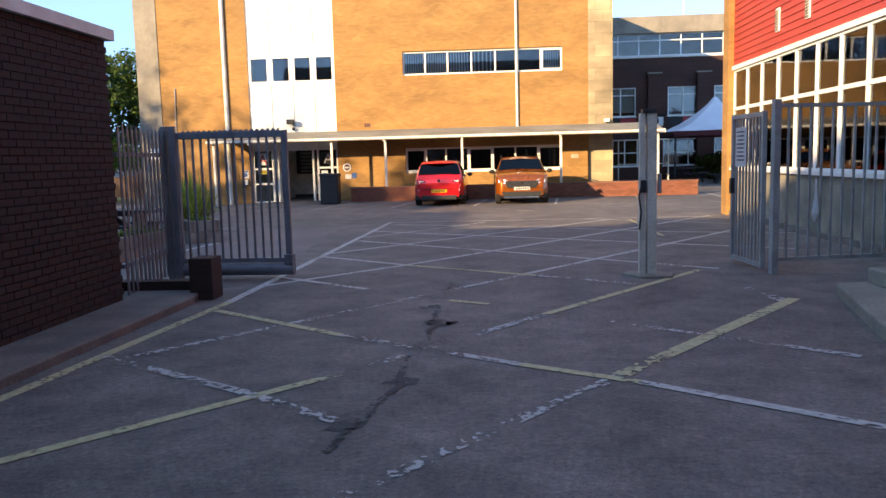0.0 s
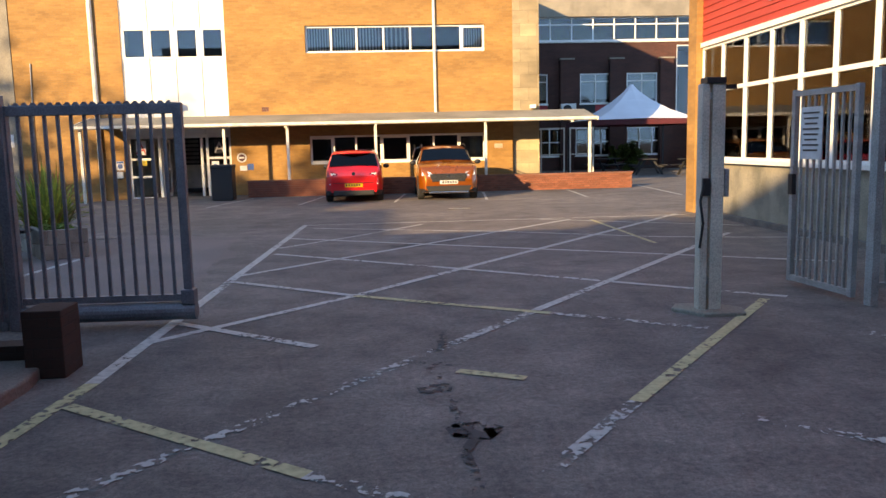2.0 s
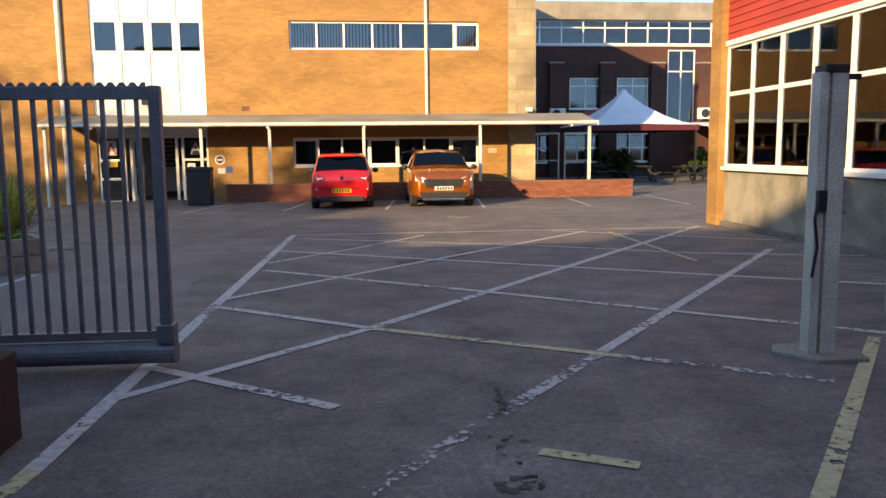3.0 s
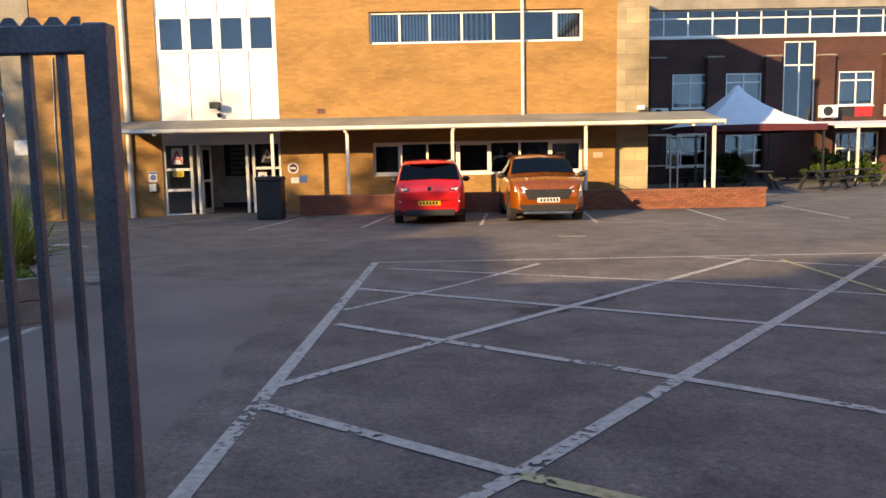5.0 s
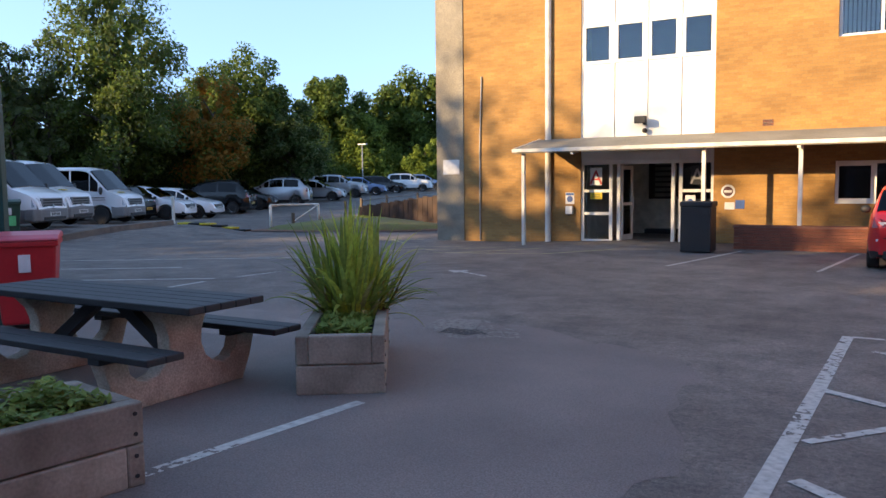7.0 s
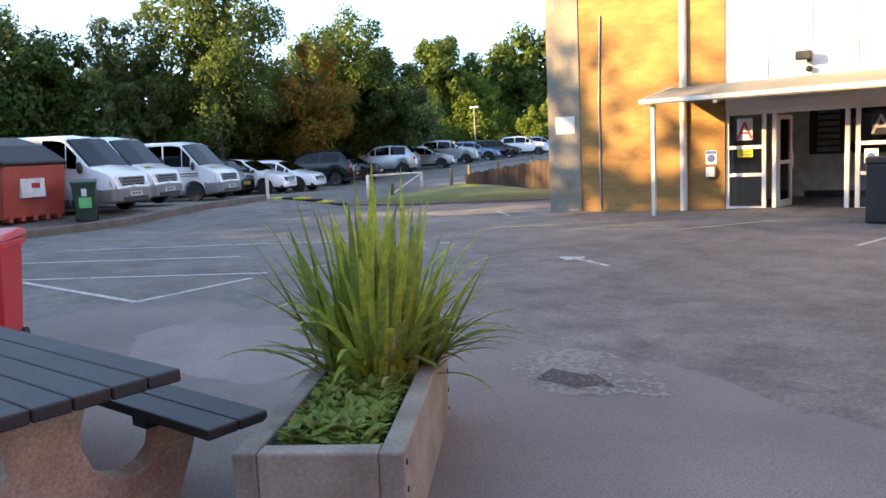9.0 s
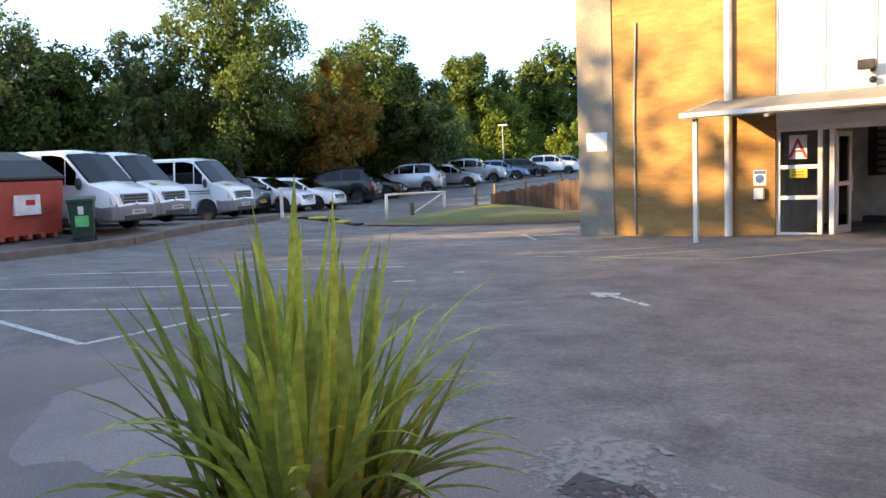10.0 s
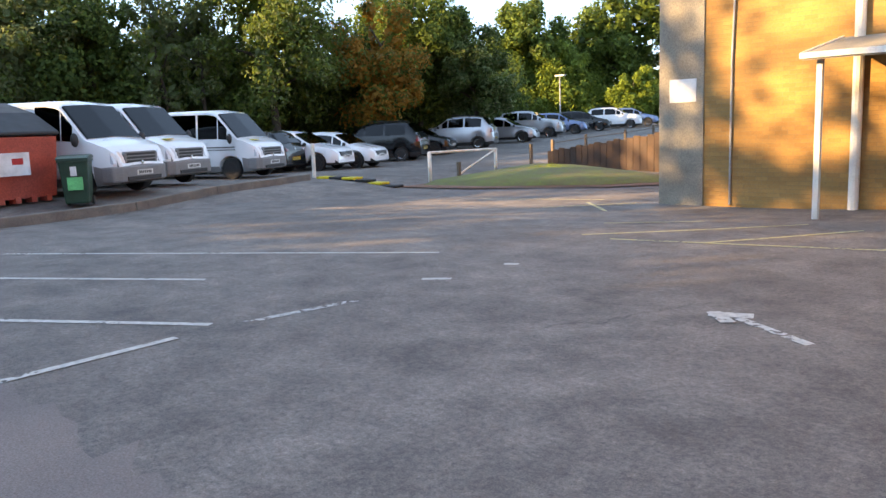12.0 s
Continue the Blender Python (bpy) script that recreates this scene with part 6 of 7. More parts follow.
pipe("downpipe", [(-10.86, FY - 0.07, -0.12), (-10.86, FY - 0.07, TOP)], 0.085, WHITE_PAINT, "white painted downpipe on the brick front")
pipe("downpipe", [(0.94, FY - 0.06, 2.78), (0.94, FY - 0.06, TOP)], 0.055, WHITE_PAINT, "white painted downpipe on the brick front")
pipe("cable", [(-13.05, FY - 0.03, -0.1), (-13.05, FY - 0.03, 2.6), (-12.98, FY - 0.03, 4.7)], 0.022, GALV, "thin grey cable conduit on the brick front")

door = thing("entrance", None, "white glazed entrance with double doors standing open", "entrance", kind="structure")
ZB = -0.08
EX = (-9.92, -9.08, -8.86, -7.40, -7.20, -6.36)
fr = []
y0, y1 = FY + 0.06, FY + 0.14
for x in (EX[0] + 0.03, EX[1], EX[2], EX[3], EX[4], EX[5] - 0.03):
    fr.append((x - 0.045, x + 0.045, y0, y1, ZB, 2.06))
fr.append((EX[0], EX[5], y0 - 0.004, y1 + 0.004, 2.06, 2.20))
for a, b in ((EX[0] + 0.075, EX[1] - 0.045), (EX[4] + 0.045, EX[5] - 0.075)):
    for z in (ZB + 0.05, 0.72, 1.34):
        fr.append((a, b, y0 + 0.003, y1 - 0.003, z - 0.04, z + 0.04))
boxes("door_frame", fr, WHITE_PVC, door, bevel=0.006)
boxes("head_panel", [(EX[0], EX[5], FY + 0.04, FY + 0.13, 2.20, 2.66)], WHITE_PANEL, door)
boxes("shutter_box", [(-8.95, -7.2, FY - 0.06, FY + 0.04, 2.16, 2.36)], WHITE_PVC, door, bevel=0.01)
for a, b in ((EX[0] + 0.075, EX[1] - 0.045), (EX[4] + 0.045, EX[5] - 0.075)):
    for z0, z1 in ((ZB + 0.09, 0.68), (0.76, 1.30), (1.38, 2.06)):
        boxes("pane", [(a, b, y0 + 0.035, y0 + 0.043, z0, z1)], GLASS, door)
for x, sgn, yaw in ((EX[2] + 0.045, 1, 82), (EX[3] - 0.045, -1, 97)):
    leaf = thing("door_leaf", pose(x, FY + 0.17, ZB, 0, 0, yaw))
    leaf.parent = door
    w = 0.70
    boxes("leaf_frame", [(0, 0.08, -0.025, 0.025, 0.02, 2.10), (w - 0.08, w, -0.025, 0.025, 0.02, 2.10), (0.08, w - 0.08, -0.022, 0.022, 0.02, 0.22), (0.08, w - 0.08, -0.022, 0.022, 2.0, 2.10), (0.08, w - 0.08, -0.022, 0.022, 1.02, 1.10)], WHITE_PVC, leaf, bevel=0.005)
    boxes("pane", [(0.08, w - 0.08, -0.004, 0.004, 0.22, 1.02), (0.08, w - 0.08, -0.004, 0.004, 1.10, 2.0)], GLASS, leaf)
    boxes("handle", [(w - 0.06, w - 0.02, -0.06, 0.06, 0.90, 1.25)], WHITE_PVC, leaf, bevel=0.01)
# lobby behind the doors
lob = thing("lobby", None, "dim entrance lobby with pale walls and a dark display board", "lobby", kind="structure")
boxes("floor", [(-9.9, -6.38, FY + 0.16, FY + 4.0, -0.2, ZB)], mat("dark entrance mat", (0.03, 0.03, 0.032), 0.95), lob)
LOBBY_WALL = mat("pale lobby wall", (0.72, 0.70, 0.66), 0.8)
boxes("wall", [(-9.9, -6.38, FY + 3.6, FY + 3.7, ZB, 3.0), (-9.9, -9.8, FY + 0.2, FY + 3.6, ZB, 3.0), (-6.48, -6.38, FY + 0.2, FY + 3.6, ZB, 3.0)], LOBBY_WALL, lob)
boxes("ceiling", [(-9.9, -6.38, FY + 0.16, FY + 4.0, 2.75, 2.85)], WHITE_PANEL, lob)
board = thing("display_board", None, "dark brown display board with pale name plates and a round emblem", "board")
boxes("panel", [(-9.0, -7.15, FY + 3.54, FY + 3.595, 1.05, 2.3)], mat("dark board", (0.035, 0.018, 0.014), 0.5), board)
for i in range(7):
    boxes("name_plate", [(-8.8, -8.3, FY + 3.52, FY + 3.538, 1.12 + i * 0.16, 1.22 + i * 0.16)], mat("grey plate", (0.22, 0.21, 0.2), 0.5), board)
bm = bmesh.new()
tube(bm, [(-7.72, FY + 3.538, 1.62), (-7.72, FY + 3.515, 1.62)], 0.40, 24)
part("emblem", bm, mat("grey emblem", (0.16, 0.155, 0.15), 0.5), board)
boxes("bench", [(-9.0, -7.1, FY + 3.1, FY + 3.5, 0.0, 0.14)], DARK_METAL, lob)
doormat = boxes("floor_sign", [(-7.85, -7.45, FY + 0.7, FY + 0.9, ZB, ZB + 0.03)], YELLOW_SIGN)
tagged(doormat, "yellow strip lying on the lobby floor", "sign")


def wall_sign(name, x0, x1, z0, z1, material, label, y=FY - 0.012, th=0.01):
    return tagged(boxes(name, [(x0, x1, y, y + th, z0, z1)], material, bevel=0.002), label, "sign")


GY = FY + 0.10
for cx in (-9.50, -6.78):
    s = wall_sign("letter_sign", cx - 0.17, cx + 0.17, 1.50, 1.98, WHITE_SIGN if cx < -8 else DARK_METAL, "entrance sign with a large letter A", GY - 0.03)
    lettering("letter", "A", 0.56, RED_SIGN if cx < -8 else mat("pale letter", (0.45, 0.42, 0.42), 0.5), s, pose(cx, GY - 0.034, 1.69, 90, 0, 0))
s = wall_sign("notice", -9.66, -9.32, 1.12, 1.36, YELLOW_SIGN, "yellow notice on the entrance glass", GY - 0.03)
for i in range(3):
    boxes("notice_line", [(-9.62, -9.38, GY - 0.034, GY - 0.031, 1.17 + i * 0.06, 1.19 + i * 0.06)], TEXT_BLACK, s)
s = wall_sign("notice", -7.08, -6.82, 0.92, 1.22, WHITE_SIGN, "white and blue notice on the entrance glass", GY - 0.03)
bm = bmesh.new()
tube(bm, [(-6.95, GY - 0.031, 1.05), (-6.95, GY - 0.036, 1.05)], 0.08, 16)
part("symbol", bm, BLUE_SIGN, s)
s = wall_sign("notice", -10.36, -10.10, 0.98, 1.30, WHITE_SIGN, "blue and white notice beside the entrance")
bm = bmesh.new()
tube(bm, [(-10.23, FY - 0.013, 1.12), (-10.23, FY - 0.018, 1.12)], 0.09, 16)
part("symbol", bm, BLUE_SIGN, s)
boxes("band", [(-10.35, -10.11, FY - 0.016, FY - 0.0125, 1.22, 1.29)], BLUE_SIGN, s)
disp = thing("sanitiser_dispenser", None, "white wall dispenser beside the entrance", "dispenser")
boxes("housing", [(-10.33, -10.12, FY - 0.11, FY - 0.002, 0.70, 0.93)], WHITE_PVC, disp, bevel=0.02)
boxes("nozzle", [(-10.26, -10.19, FY - 0.10, FY - 0.04, 0.66, 0.70)], BLACK_PLASTIC, disp)
rs = thing("round_sign", None, "round white sign with dark centre on the brick", "sign")
bm = bmesh.new()
tube(bm, [(-6.0, FY - 0.002, 1.32), (-6.0, FY - 0.02, 1.32)], 0.17, 24)
part("disc", bm, WHITE_SIGN, rs)
bm = bmesh.new()
tube(bm, [(-6.0, FY - 0.0201, 1.32), (-6.0, FY - 0.026, 1.32)], 0.12, 24)
part("centre", bm, mat("dark maroon disc", (0.09, 0.02, 0.03), 0.5), rs)
boxes("band", [(-6.09, -5.91, FY - 0.032, FY - 0.0262, 1.29, 1.35)], WHITE_SIGN, rs)
wall_sign("notice", -5.82, -5.60, 0.88, 1.10, BLUE_SIGN, "small blue and white notice on the brick")
wall_sign("notice", -6.08, -5.84, 0.86, 1.04, WHITE_SIGN, "small white notice on the brick")
wall_sign("notice", 3.05, 3.35, 1.46, 1.62, mat("faded pink sign", (0.55, 0.36, 0.28), 0.6), "small faded notice on the brick")
wall_sign("plate", -14.30, -13.74, 1.86, 2.30, WHITE_SIGN, "pale blank plate on the concrete pier", FY - 0.045)
vent = thing("air_brick", None, "small terracotta air brick vent", "vent")
boxes("grille", [(-5.22, -4.97, FY - 0.012, FY - 0.001, 2.92, 3.08)], BRICK_RED, vent)
for i in range(4):
    boxes("slot", [(-5.2, -4.99, FY - 0.014, FY - 0.0125, 2.94 + i * 0.035, 2.955 + i * 0.035)], DARK_METAL, vent)
fl = thing("floodlight", None, "dark floodlight with sensor on the white panel", "floodlight")
boxes("head", [(-8.35, -8.05, FY - 0.30, FY - 0.12, 3.12, 3.30)], DARK_METAL, fl, bevel=0.02)
boxes("arm", [(-8.16, -8.10, FY - 0.14, FY + 0.055, 3.08, 3.14)], DARK_METAL, fl)
bm = bmesh.new()
bmesh.ops.create_uvsphere(bm, u_segments=10, v_segments=8, radius=0.07, matrix=pose(-8.13, FY - 0.06, 2.93))
part("sensor", bm, DARK_METAL, fl, smooth=True)
pipe("floodlight_cable", [(-8.13, FY + 0.05, 2.9), (-8.13, FY + 0.05, 2.67)], 0.012, DARK_METAL, "thin dark cable below the floodlight")
boxes_l = boxes("camera_box", [(4.35, 4.55, FY - 0.2, FY - 0.03, 2.86, 2.98)], WHITE_PVC)
tagged(boxes_l, "small white camera box on the canopy end", "camera box")
grate = structure(boxes("drain_cover", [(0.62, 1.22, 22.75, 23.05, -0.01, 0.004)], DARK_METAL), "rusty iron drain grating in the tarmac", "drain")
for i in range(9):
    boxes("slat", [(0.66 + i * 0.06, 0.69 + i * 0.06, 22.77, 23.03, 0.004, 0.012)], GALV, grate)

# vents, curtains and classroom letters of the red building
for y in (16.9, 15.3, 12.6):
    v = thing("wall_vent", None, "white louvred vent on the red boards", "vent", "wall vents")
    boxes("frame", [(RX - 0.06, RX - 0.03, y - 0.10, y + 0.10, 4.02, 4.50)], WHITE_PVC, v, bevel=0.004)
    for i in range(8):
        boxes("louvre", [(RX - 0.085, RX - 0.055, y - 0.08, y + 0.08, 4.05 + i * 0.054, 4.075 + i * 0.054)], CONCRETE, v)
sg = wall_sign("room_number", 0, 0.01, 0, 0.01, WHITE_SIGN, "room number on the window glass")
bpy.data.objects.remove(sg)
rn = thing("room_number", None, "room number lettering inside the window", "sign")
lettering("digits", "G14", 0.40, RED_SIGN, rn, pose(RX + 0.03, 16.3, 1.72, 90, 0, -90), "dark red lettering")
CURTAIN = mat("greenish curtain", (0.42, 0.43, 0.34), 0.9, 0, (0.30, 0.32, 0.25), 2, 30, 0.1)
cur = thing("curtain", None, "pale greenish vertical drapes inside the classroom window", "curtain")
for i in range(34):
    y = 13.6 - i * 0.16
    if i % 9 in (7, 8):
        continue
    bm = bmesh.new()
    tube(bm, [(RX + 0.22, y, 1.25), (RX + 0.22, y, 3.5)], 0.07, 6)
    part("fold", bm, CURTAIN if i % 5 else BLIND, cur)

# ---------------------------------------------------------------- dark brick block behind, with awning and tent
db = thing("dark_brick_block", None, "dark brown brick school block with white-framed windows and red panels", "building", kind="structure")
DY = 48.0
holes = []
for x in (6.6, 10.26, 12.96, 18.65, 22.2, 25.4):
    holes.append((x, x + 1.8, 3.2, 5.45))
holes.append((15.85, 17.45, 2.9, 6.98))
for x in (7.0, 10.0, 13.0, 18.6, 21.5):
    holes.append((x, x + 2.2, 0.8, 2.4))
wall_with_holes("front_wall", 4.8, 34, -0.2, 7.15, holes, DY, DY + 0.3, BRICK_MAROON, db, "dark brown brick wall")
boxes("roof", [(4.8, 34, DY - 0.3, DY + 10, 8.55, 9.5)], CONCRETE, db, "grey concrete roof edge")
boxes("band", [(4.8, 34, DY - 0.06, DY + 0.3, 7.15, 7.25)], WHITE_PAINT, db)
# lower sheet is coloured near black to stand for shade indoors
boxes("inner_wall", [(4.8, 34, DY + 2.5, DY + 2.6, -0.2, 6.9)], SHADE_SHEET, db)
boxes("inner_wall", [(4.8, 34, DY + 2.5, DY + 2.6, 7.1, 8.5)], ROOM_WALL, db)
boxes("end_wall", [(33.7, 34, DY + 0.3, DY + 10, -0.2, 8.55), (4.8, 5.1, DY + 0.3, DY + 10, -0.2, 8.55), (5.1, 33.7, DY + 9.7, DY + 10, -0.2, 8.55)], BRICK_MAROON, db)
boxes("inner_floor", [(5.1, 33.7, DY + 0.3, DY + 2.5, 2.6, 2.8), (5.1, 33.7, DY + 0.3, DY + 2.5, 6.9, 7.1)], CONCRETE, db)
top_bars = [4.9 + 1.22 * i for i in range(1, 23)]
window_band("window", (4.9, 33.9, 7.25, 8.55), top_bars, DY - 0.02, db, "long strip window with white frames", transom=8.15)
for h in holes[:6]:
    x = h[0]
    window_band("window", (x, x + 1.8, 3.75, 5.45), [x + 0.9], DY + 0.04, db, "", transom=5.0)
    boxes("spandrel", [(x, x + 0.9, DY + 0.05, DY + 0.12, 3.2, 3.74)], BLACK_PLASTIC, db)
    boxes("spandrel", [(x + 0.9, x + 1.8, DY + 0.05, DY + 0.12, 3.2, 3.74)], RED_SIGN, db, "red panel")
    b = tagged(boxes("window_blind", [(x + 0.08, x + 1.72, DY + 0.22, DY + 0.24, 4.0, 5.42)], BLIND), "pale roller blind lowered in a window", "blind", "roller blinds")
window_band("window", holes[6], [16.65], DY + 0.04, db, "tall stair window with white cross bars", transom=5.8)
for h in holes[7:]:
    window_band("window", h, [h[0] + 0.75, h[0] + 1.5], DY + 0.04, db, "", transom=1.6)
for x in (5.9, 9.45, 12.3, 15.2, 17.9, 21.2):
    boxes("brick_pilaster", [(x - 0.38, x + 0.38, DY - 0.35, DY - 0.002, -0.2, 6.2)], BRICK_MAROON, db)
    boxes("pilaster_cap", [(x - 0.42, x + 0.42, DY - 0.4, DY - 0.002, 6.2, 6.28)], CONCRETE, db)
for x in (9.45, 12.5, 17.9, 21.2):
    ac = thing("air_conditioner", None, "white wall-mounted air conditioning unit", "air conditioner", "air conditioners")
    boxes("case", [(x - 0.42, x + 0.42, DY - 0.72, DY - 0.36, 3.15, 3.75)], WHITE_PVC, ac, bevel=0.02)
    bm = bmesh.new()
    tube(bm, [(x - 0.08, DY - 0.721, 3.45), (x - 0.08, DY - 0.735, 3.45)], 0.24, 20)
    part("fan_grille", bm, DARK_METAL, ac)
    boxes("bracket", [(x - 0.3, x - 0.26, DY - 0.7, DY - 0.34, 3.09, 3.15), (x + 0.26, x + 0.3, DY - 0.7, DY - 0.34, 3.09, 3.15)], GALV, ac)
mast = thing("roof_mast", None, "thin white mast on the roof", "mast")
bm = bmesh.new()
tube(bm, [(11.6, DY + 2, 9.5), (11.6, DY + 2, 12.5)], 0.06, 8)
part("pole", bm, WHITE_PAINT, mast)

tent = thing("marquee", None, "white peaked fabric canopy with dark red edge on poles", "marquee")
TX, TY, hw = 11.75, 43.3, 2.75
bm = bmesh.new()
rings = []
for f, z in ((1.0, 2.62), (0.8, 2.78), (0.55, 3.12), (0.3, 3.62), (0.12, 4.08), (0.03, 4.4)):
    rings.append([bm.verts.new((TX + hw * f * sx, TY + hw * f * sy, z + (0.06 if (abs(sx) + abs(sy) == 1) else 0))) for sx, sy in ((-1, -1), (0, -1), (1, -1), (1, 0), (1, 1), (0, 1), (-1, 1), (-1, 0))])
for a, b in zip(rings, rings[1:]):
    for i in range(8):
        bm.faces.new((a[i], a[(i + 1) % 8], b[(i + 1) % 8], b[i]))
bm.faces.new(rings[-1])
part("roof", bm, TENT, tent, "white peaked fabric roof")
MAROON = mat("maroon fabric", (0.10, 0.012, 0.018), 0.8)
boxes("valance", [(TX - hw, TX + hw, TY - hw - 0.01, TY - hw + 0.01, 2.38, 2.64), (TX - hw, TX + hw, TY + hw - 0.01, TY + hw + 0.01, 2.38, 2.64), (TX - hw - 0.01, TX - hw + 0.01, TY - hw + .01, TY + hw - .01, 2.38, 2.64), (TX + hw - 0.01, TX + hw + 0.01, TY - hw + .01, TY + hw - .01, 2.38, 2.64)], MAROON, tent, "dark red valance")
for sx in (-1, 1):
    for sy in (-1, 1):
        boxes("pole", [(TX + sx * (hw - 0.1) - 0.04, TX + sx * (hw - 0.1) + 0.04, TY + sy * (hw - 0.1) - 0.04, TY + sy * (hw - 0.1) + 0.04, 0, 2.6)], DARK_METAL, tent)
aw = thing("covered_walkway", None, "white framed covered walkway with clear roof sheets", "canopy", kind="structure")
for x in (17.6, 21.0, 24.4):
    boxes("post", [(x - 0.05, x + 0.05, 43.9, 44.0, 0, 2.45)], WHITE_PAINT, aw)
    bm = bmesh.new()
    prism(bm, [(43.9, 2.45), (DY - 0.4, 2.85), (DY - 0.4, 2.93), (43.9, 2.53)], 'x', x - 0.04, x + 0.04)
    part("rafter", bm, WHITE_PAINT, aw)
boxes("gutter", [(16.5, 28, 43.85, 43.95, 2.53, 2.63)], WHITE_PAINT, aw)
bm = bmesh.new()
prism(bm, [(43.9, 2.64), (DY - 0.4, 2.94), (DY - 0.4, 2.96), (43.9, 2.66)], 'x', 16.5, 28)
part("roof_sheet", bm, TENT, aw)
# small doors below the canopy end
scr = thing("metal_screen", None, "white metal framed screen door in the passage", "screen")
for x in (5.4, 6.6):
    boxes("frame", [(x, x + 0.05, 35.0, 35.05, 0, 2.2), (x + 0.95, x + 1.0, 35.0, 35.05, 0, 2.2), (x + 0.05, x + 0.95, 35.0, 35.05, 2.14, 2.2), (x + 0.05, x + 0.95, 35.0, 35.05, 1.1, 1.14)], WHITE_PAINT, scr)


def picnic_bench(m):
    b = thing("picnic_bench", m, "dark stained wooden picnic bench on paving", "picnic bench", "far picnic benches")
    for i in range(4):
        boxes("table_plank", [(-0.85, 0.85, -0.34 + i * 0.172, -0.18 + i * 0.172, 0.71, 0.75)], BLACK_TIMBER, b)
    for s in (-1, 1):
        boxes("seat_plank", [(-0.85, 0.85, s * 0.68 - 0.12, s * 0.68 + 0.12, 0.43, 0.47)], BLACK_TIMBER, b)
    for x in (-0.55, 0.55):
        for s in (-1, 1):
            bm = bmesh.new()
            flat_bar(bm, (x, s * 0.62, 0.0), (x, s * 0.18, 0.71), 0.05, 0.10, (1, 0, 0))
            part("leg", bm, BLACK_TIMBER, b)
        boxes("cross_rail", [(x + 0.026, x + 0.07, -0.78, 0.78, 0.34, 0.43)], BLACK_TIMBER, b)
    return b


pb = picnic_bench(pose(13.4, 38.6, 0, 0, 0, 20))
for x, y, a in ((15.6, 40.6, 5), (11.6, 40.2, 80), (10.2, 42.8, 30), (18.0, 41.6, 60)):
    copy_thing(pb, pose(x, y, 0, 0, 0, a))


# ---------------------------------------------------------------- trees
def crown_mesh(name, centre, radii, clumps, leaves, size, materials, r, parent, label="", lo=-0.75):
    """Leaves set on the shells of many overlapping clumps: uneven outline, gaps between."""
    c = Vector(centre)
    balls = []
    for i in range(clumps):
        while True:
            p = Vector((r.uniform(-1, 1), r.uniform(-1, 1), r.uniform(lo, 1)))
            if 0.25 < p.length < 1:
                break
        p = p.normalized() * (p.length ** 0.5)
        balls.append((Vector((p.x * radii[0], p.y * radii[1], p.z * radii[2])), r.uniform(0.16, 0.34) * min(radii)))
    verts, faces, mats = [], [], []
    for i in range(leaves):
        b, br = balls[r.randrange(clumps)]
        d = Vector((r.gauss(0, 1), r.gauss(0, 1), r.gauss(0.15, 1))).normalized()
        core = i < leaves * 0.10
        p = c + b * (r.uniform(0.2, 0.95) if core else 1) + d * br * (r.uniform(0.0, 0.6) if core else r.uniform(0.55, 1.15))
        n = (d + Vector((r.gauss(0, .6), r.gauss(0, .6), r.gauss(0.25, .6)))).normalized()
        a = n.orthogonal().normalized()
        t = r.uniform(0, 6.283)
        a = a * math.cos(t) + n.cross(a) * math.sin(t)
        q = n.cross(a)
        s = size * r.uniform(0.6, 1.4) * (2.6 if core else 1)
        i0 = len(verts)
        verts += [p - a * s, p - q * s * 0.5, p + a * s, p + q * s * 0.5]
        faces.append((i0, i0 + 1, i0 + 2, i0 + 3))
        mats.append(0 if r.random() < 0.72 else 1)
    ob = leaf_object(name, verts, faces, materials, parent, label)
    ob.data.polygons.foreach_set("material_index", mats)
    return ob, balls


def tree(x, y, h, rad, materials, seed, label, leaves=7000, clumps=46, size=0.17, trunk=0.22, base=0.25, flat=1.0):
    r = random.Random(seed)
    z0 = gz(x, min(y, 72)) if y > 0 else 0
    t = thing("tree", pose(x, y, z0), label, "tree", "trees round the yard")
    ch = h * (1 - base)
    centre = (0, 0, h - ch * 0.5)
    crown, balls = crown_mesh("crown", centre, (rad, rad * flat, ch * 0.5), clumps, leaves, size, materials, r, t)
    bm = bmesh.new()
    pts = [Vector((r.uniform(-.15, .15) * k, r.uniform(-.15, .15) * k, h * 0.88 * k / 5)) for k in range(6)]
    tube(bm, pts, [trunk * (1.15 - k * 0.2) for k in range(6)], 9)
    for b, br in balls[:16]:
        e = Vector(centre) + b * 0.92
        s = Vector((0, 0, max(h * 0.18, min(e.z - 0.25 * (abs(e.x) + abs(e.y)) - 0.3, h * 0.8))))
        m1 = s.lerp(e, 0.5) + Vector((r.uniform(-.2, .2), r.uniform(-.2, .2), 0.25))
        tube(bm, [s, m1, e], [trunk * 0.38, trunk * 0.24, 0.02], 6)
    part("trunk", bm, BARK, t)
    return t


def at(az, d, eye=(-2.55, 11.6)):
    a = radians(az)
    return eye[0] - math.sin(a) * d, eye[1] + math.cos(a) * d


# leaf pairs: DK has shade in its colour, BR has sunlight
DK, MD, BR = [LEAF_DARK, LEAF_MID], [LEAF_MID, LEAF_DARK], [LEAF_SUNLIT, LEAF_MID]
GR = [LEAF_GREY, LEAF_MID]
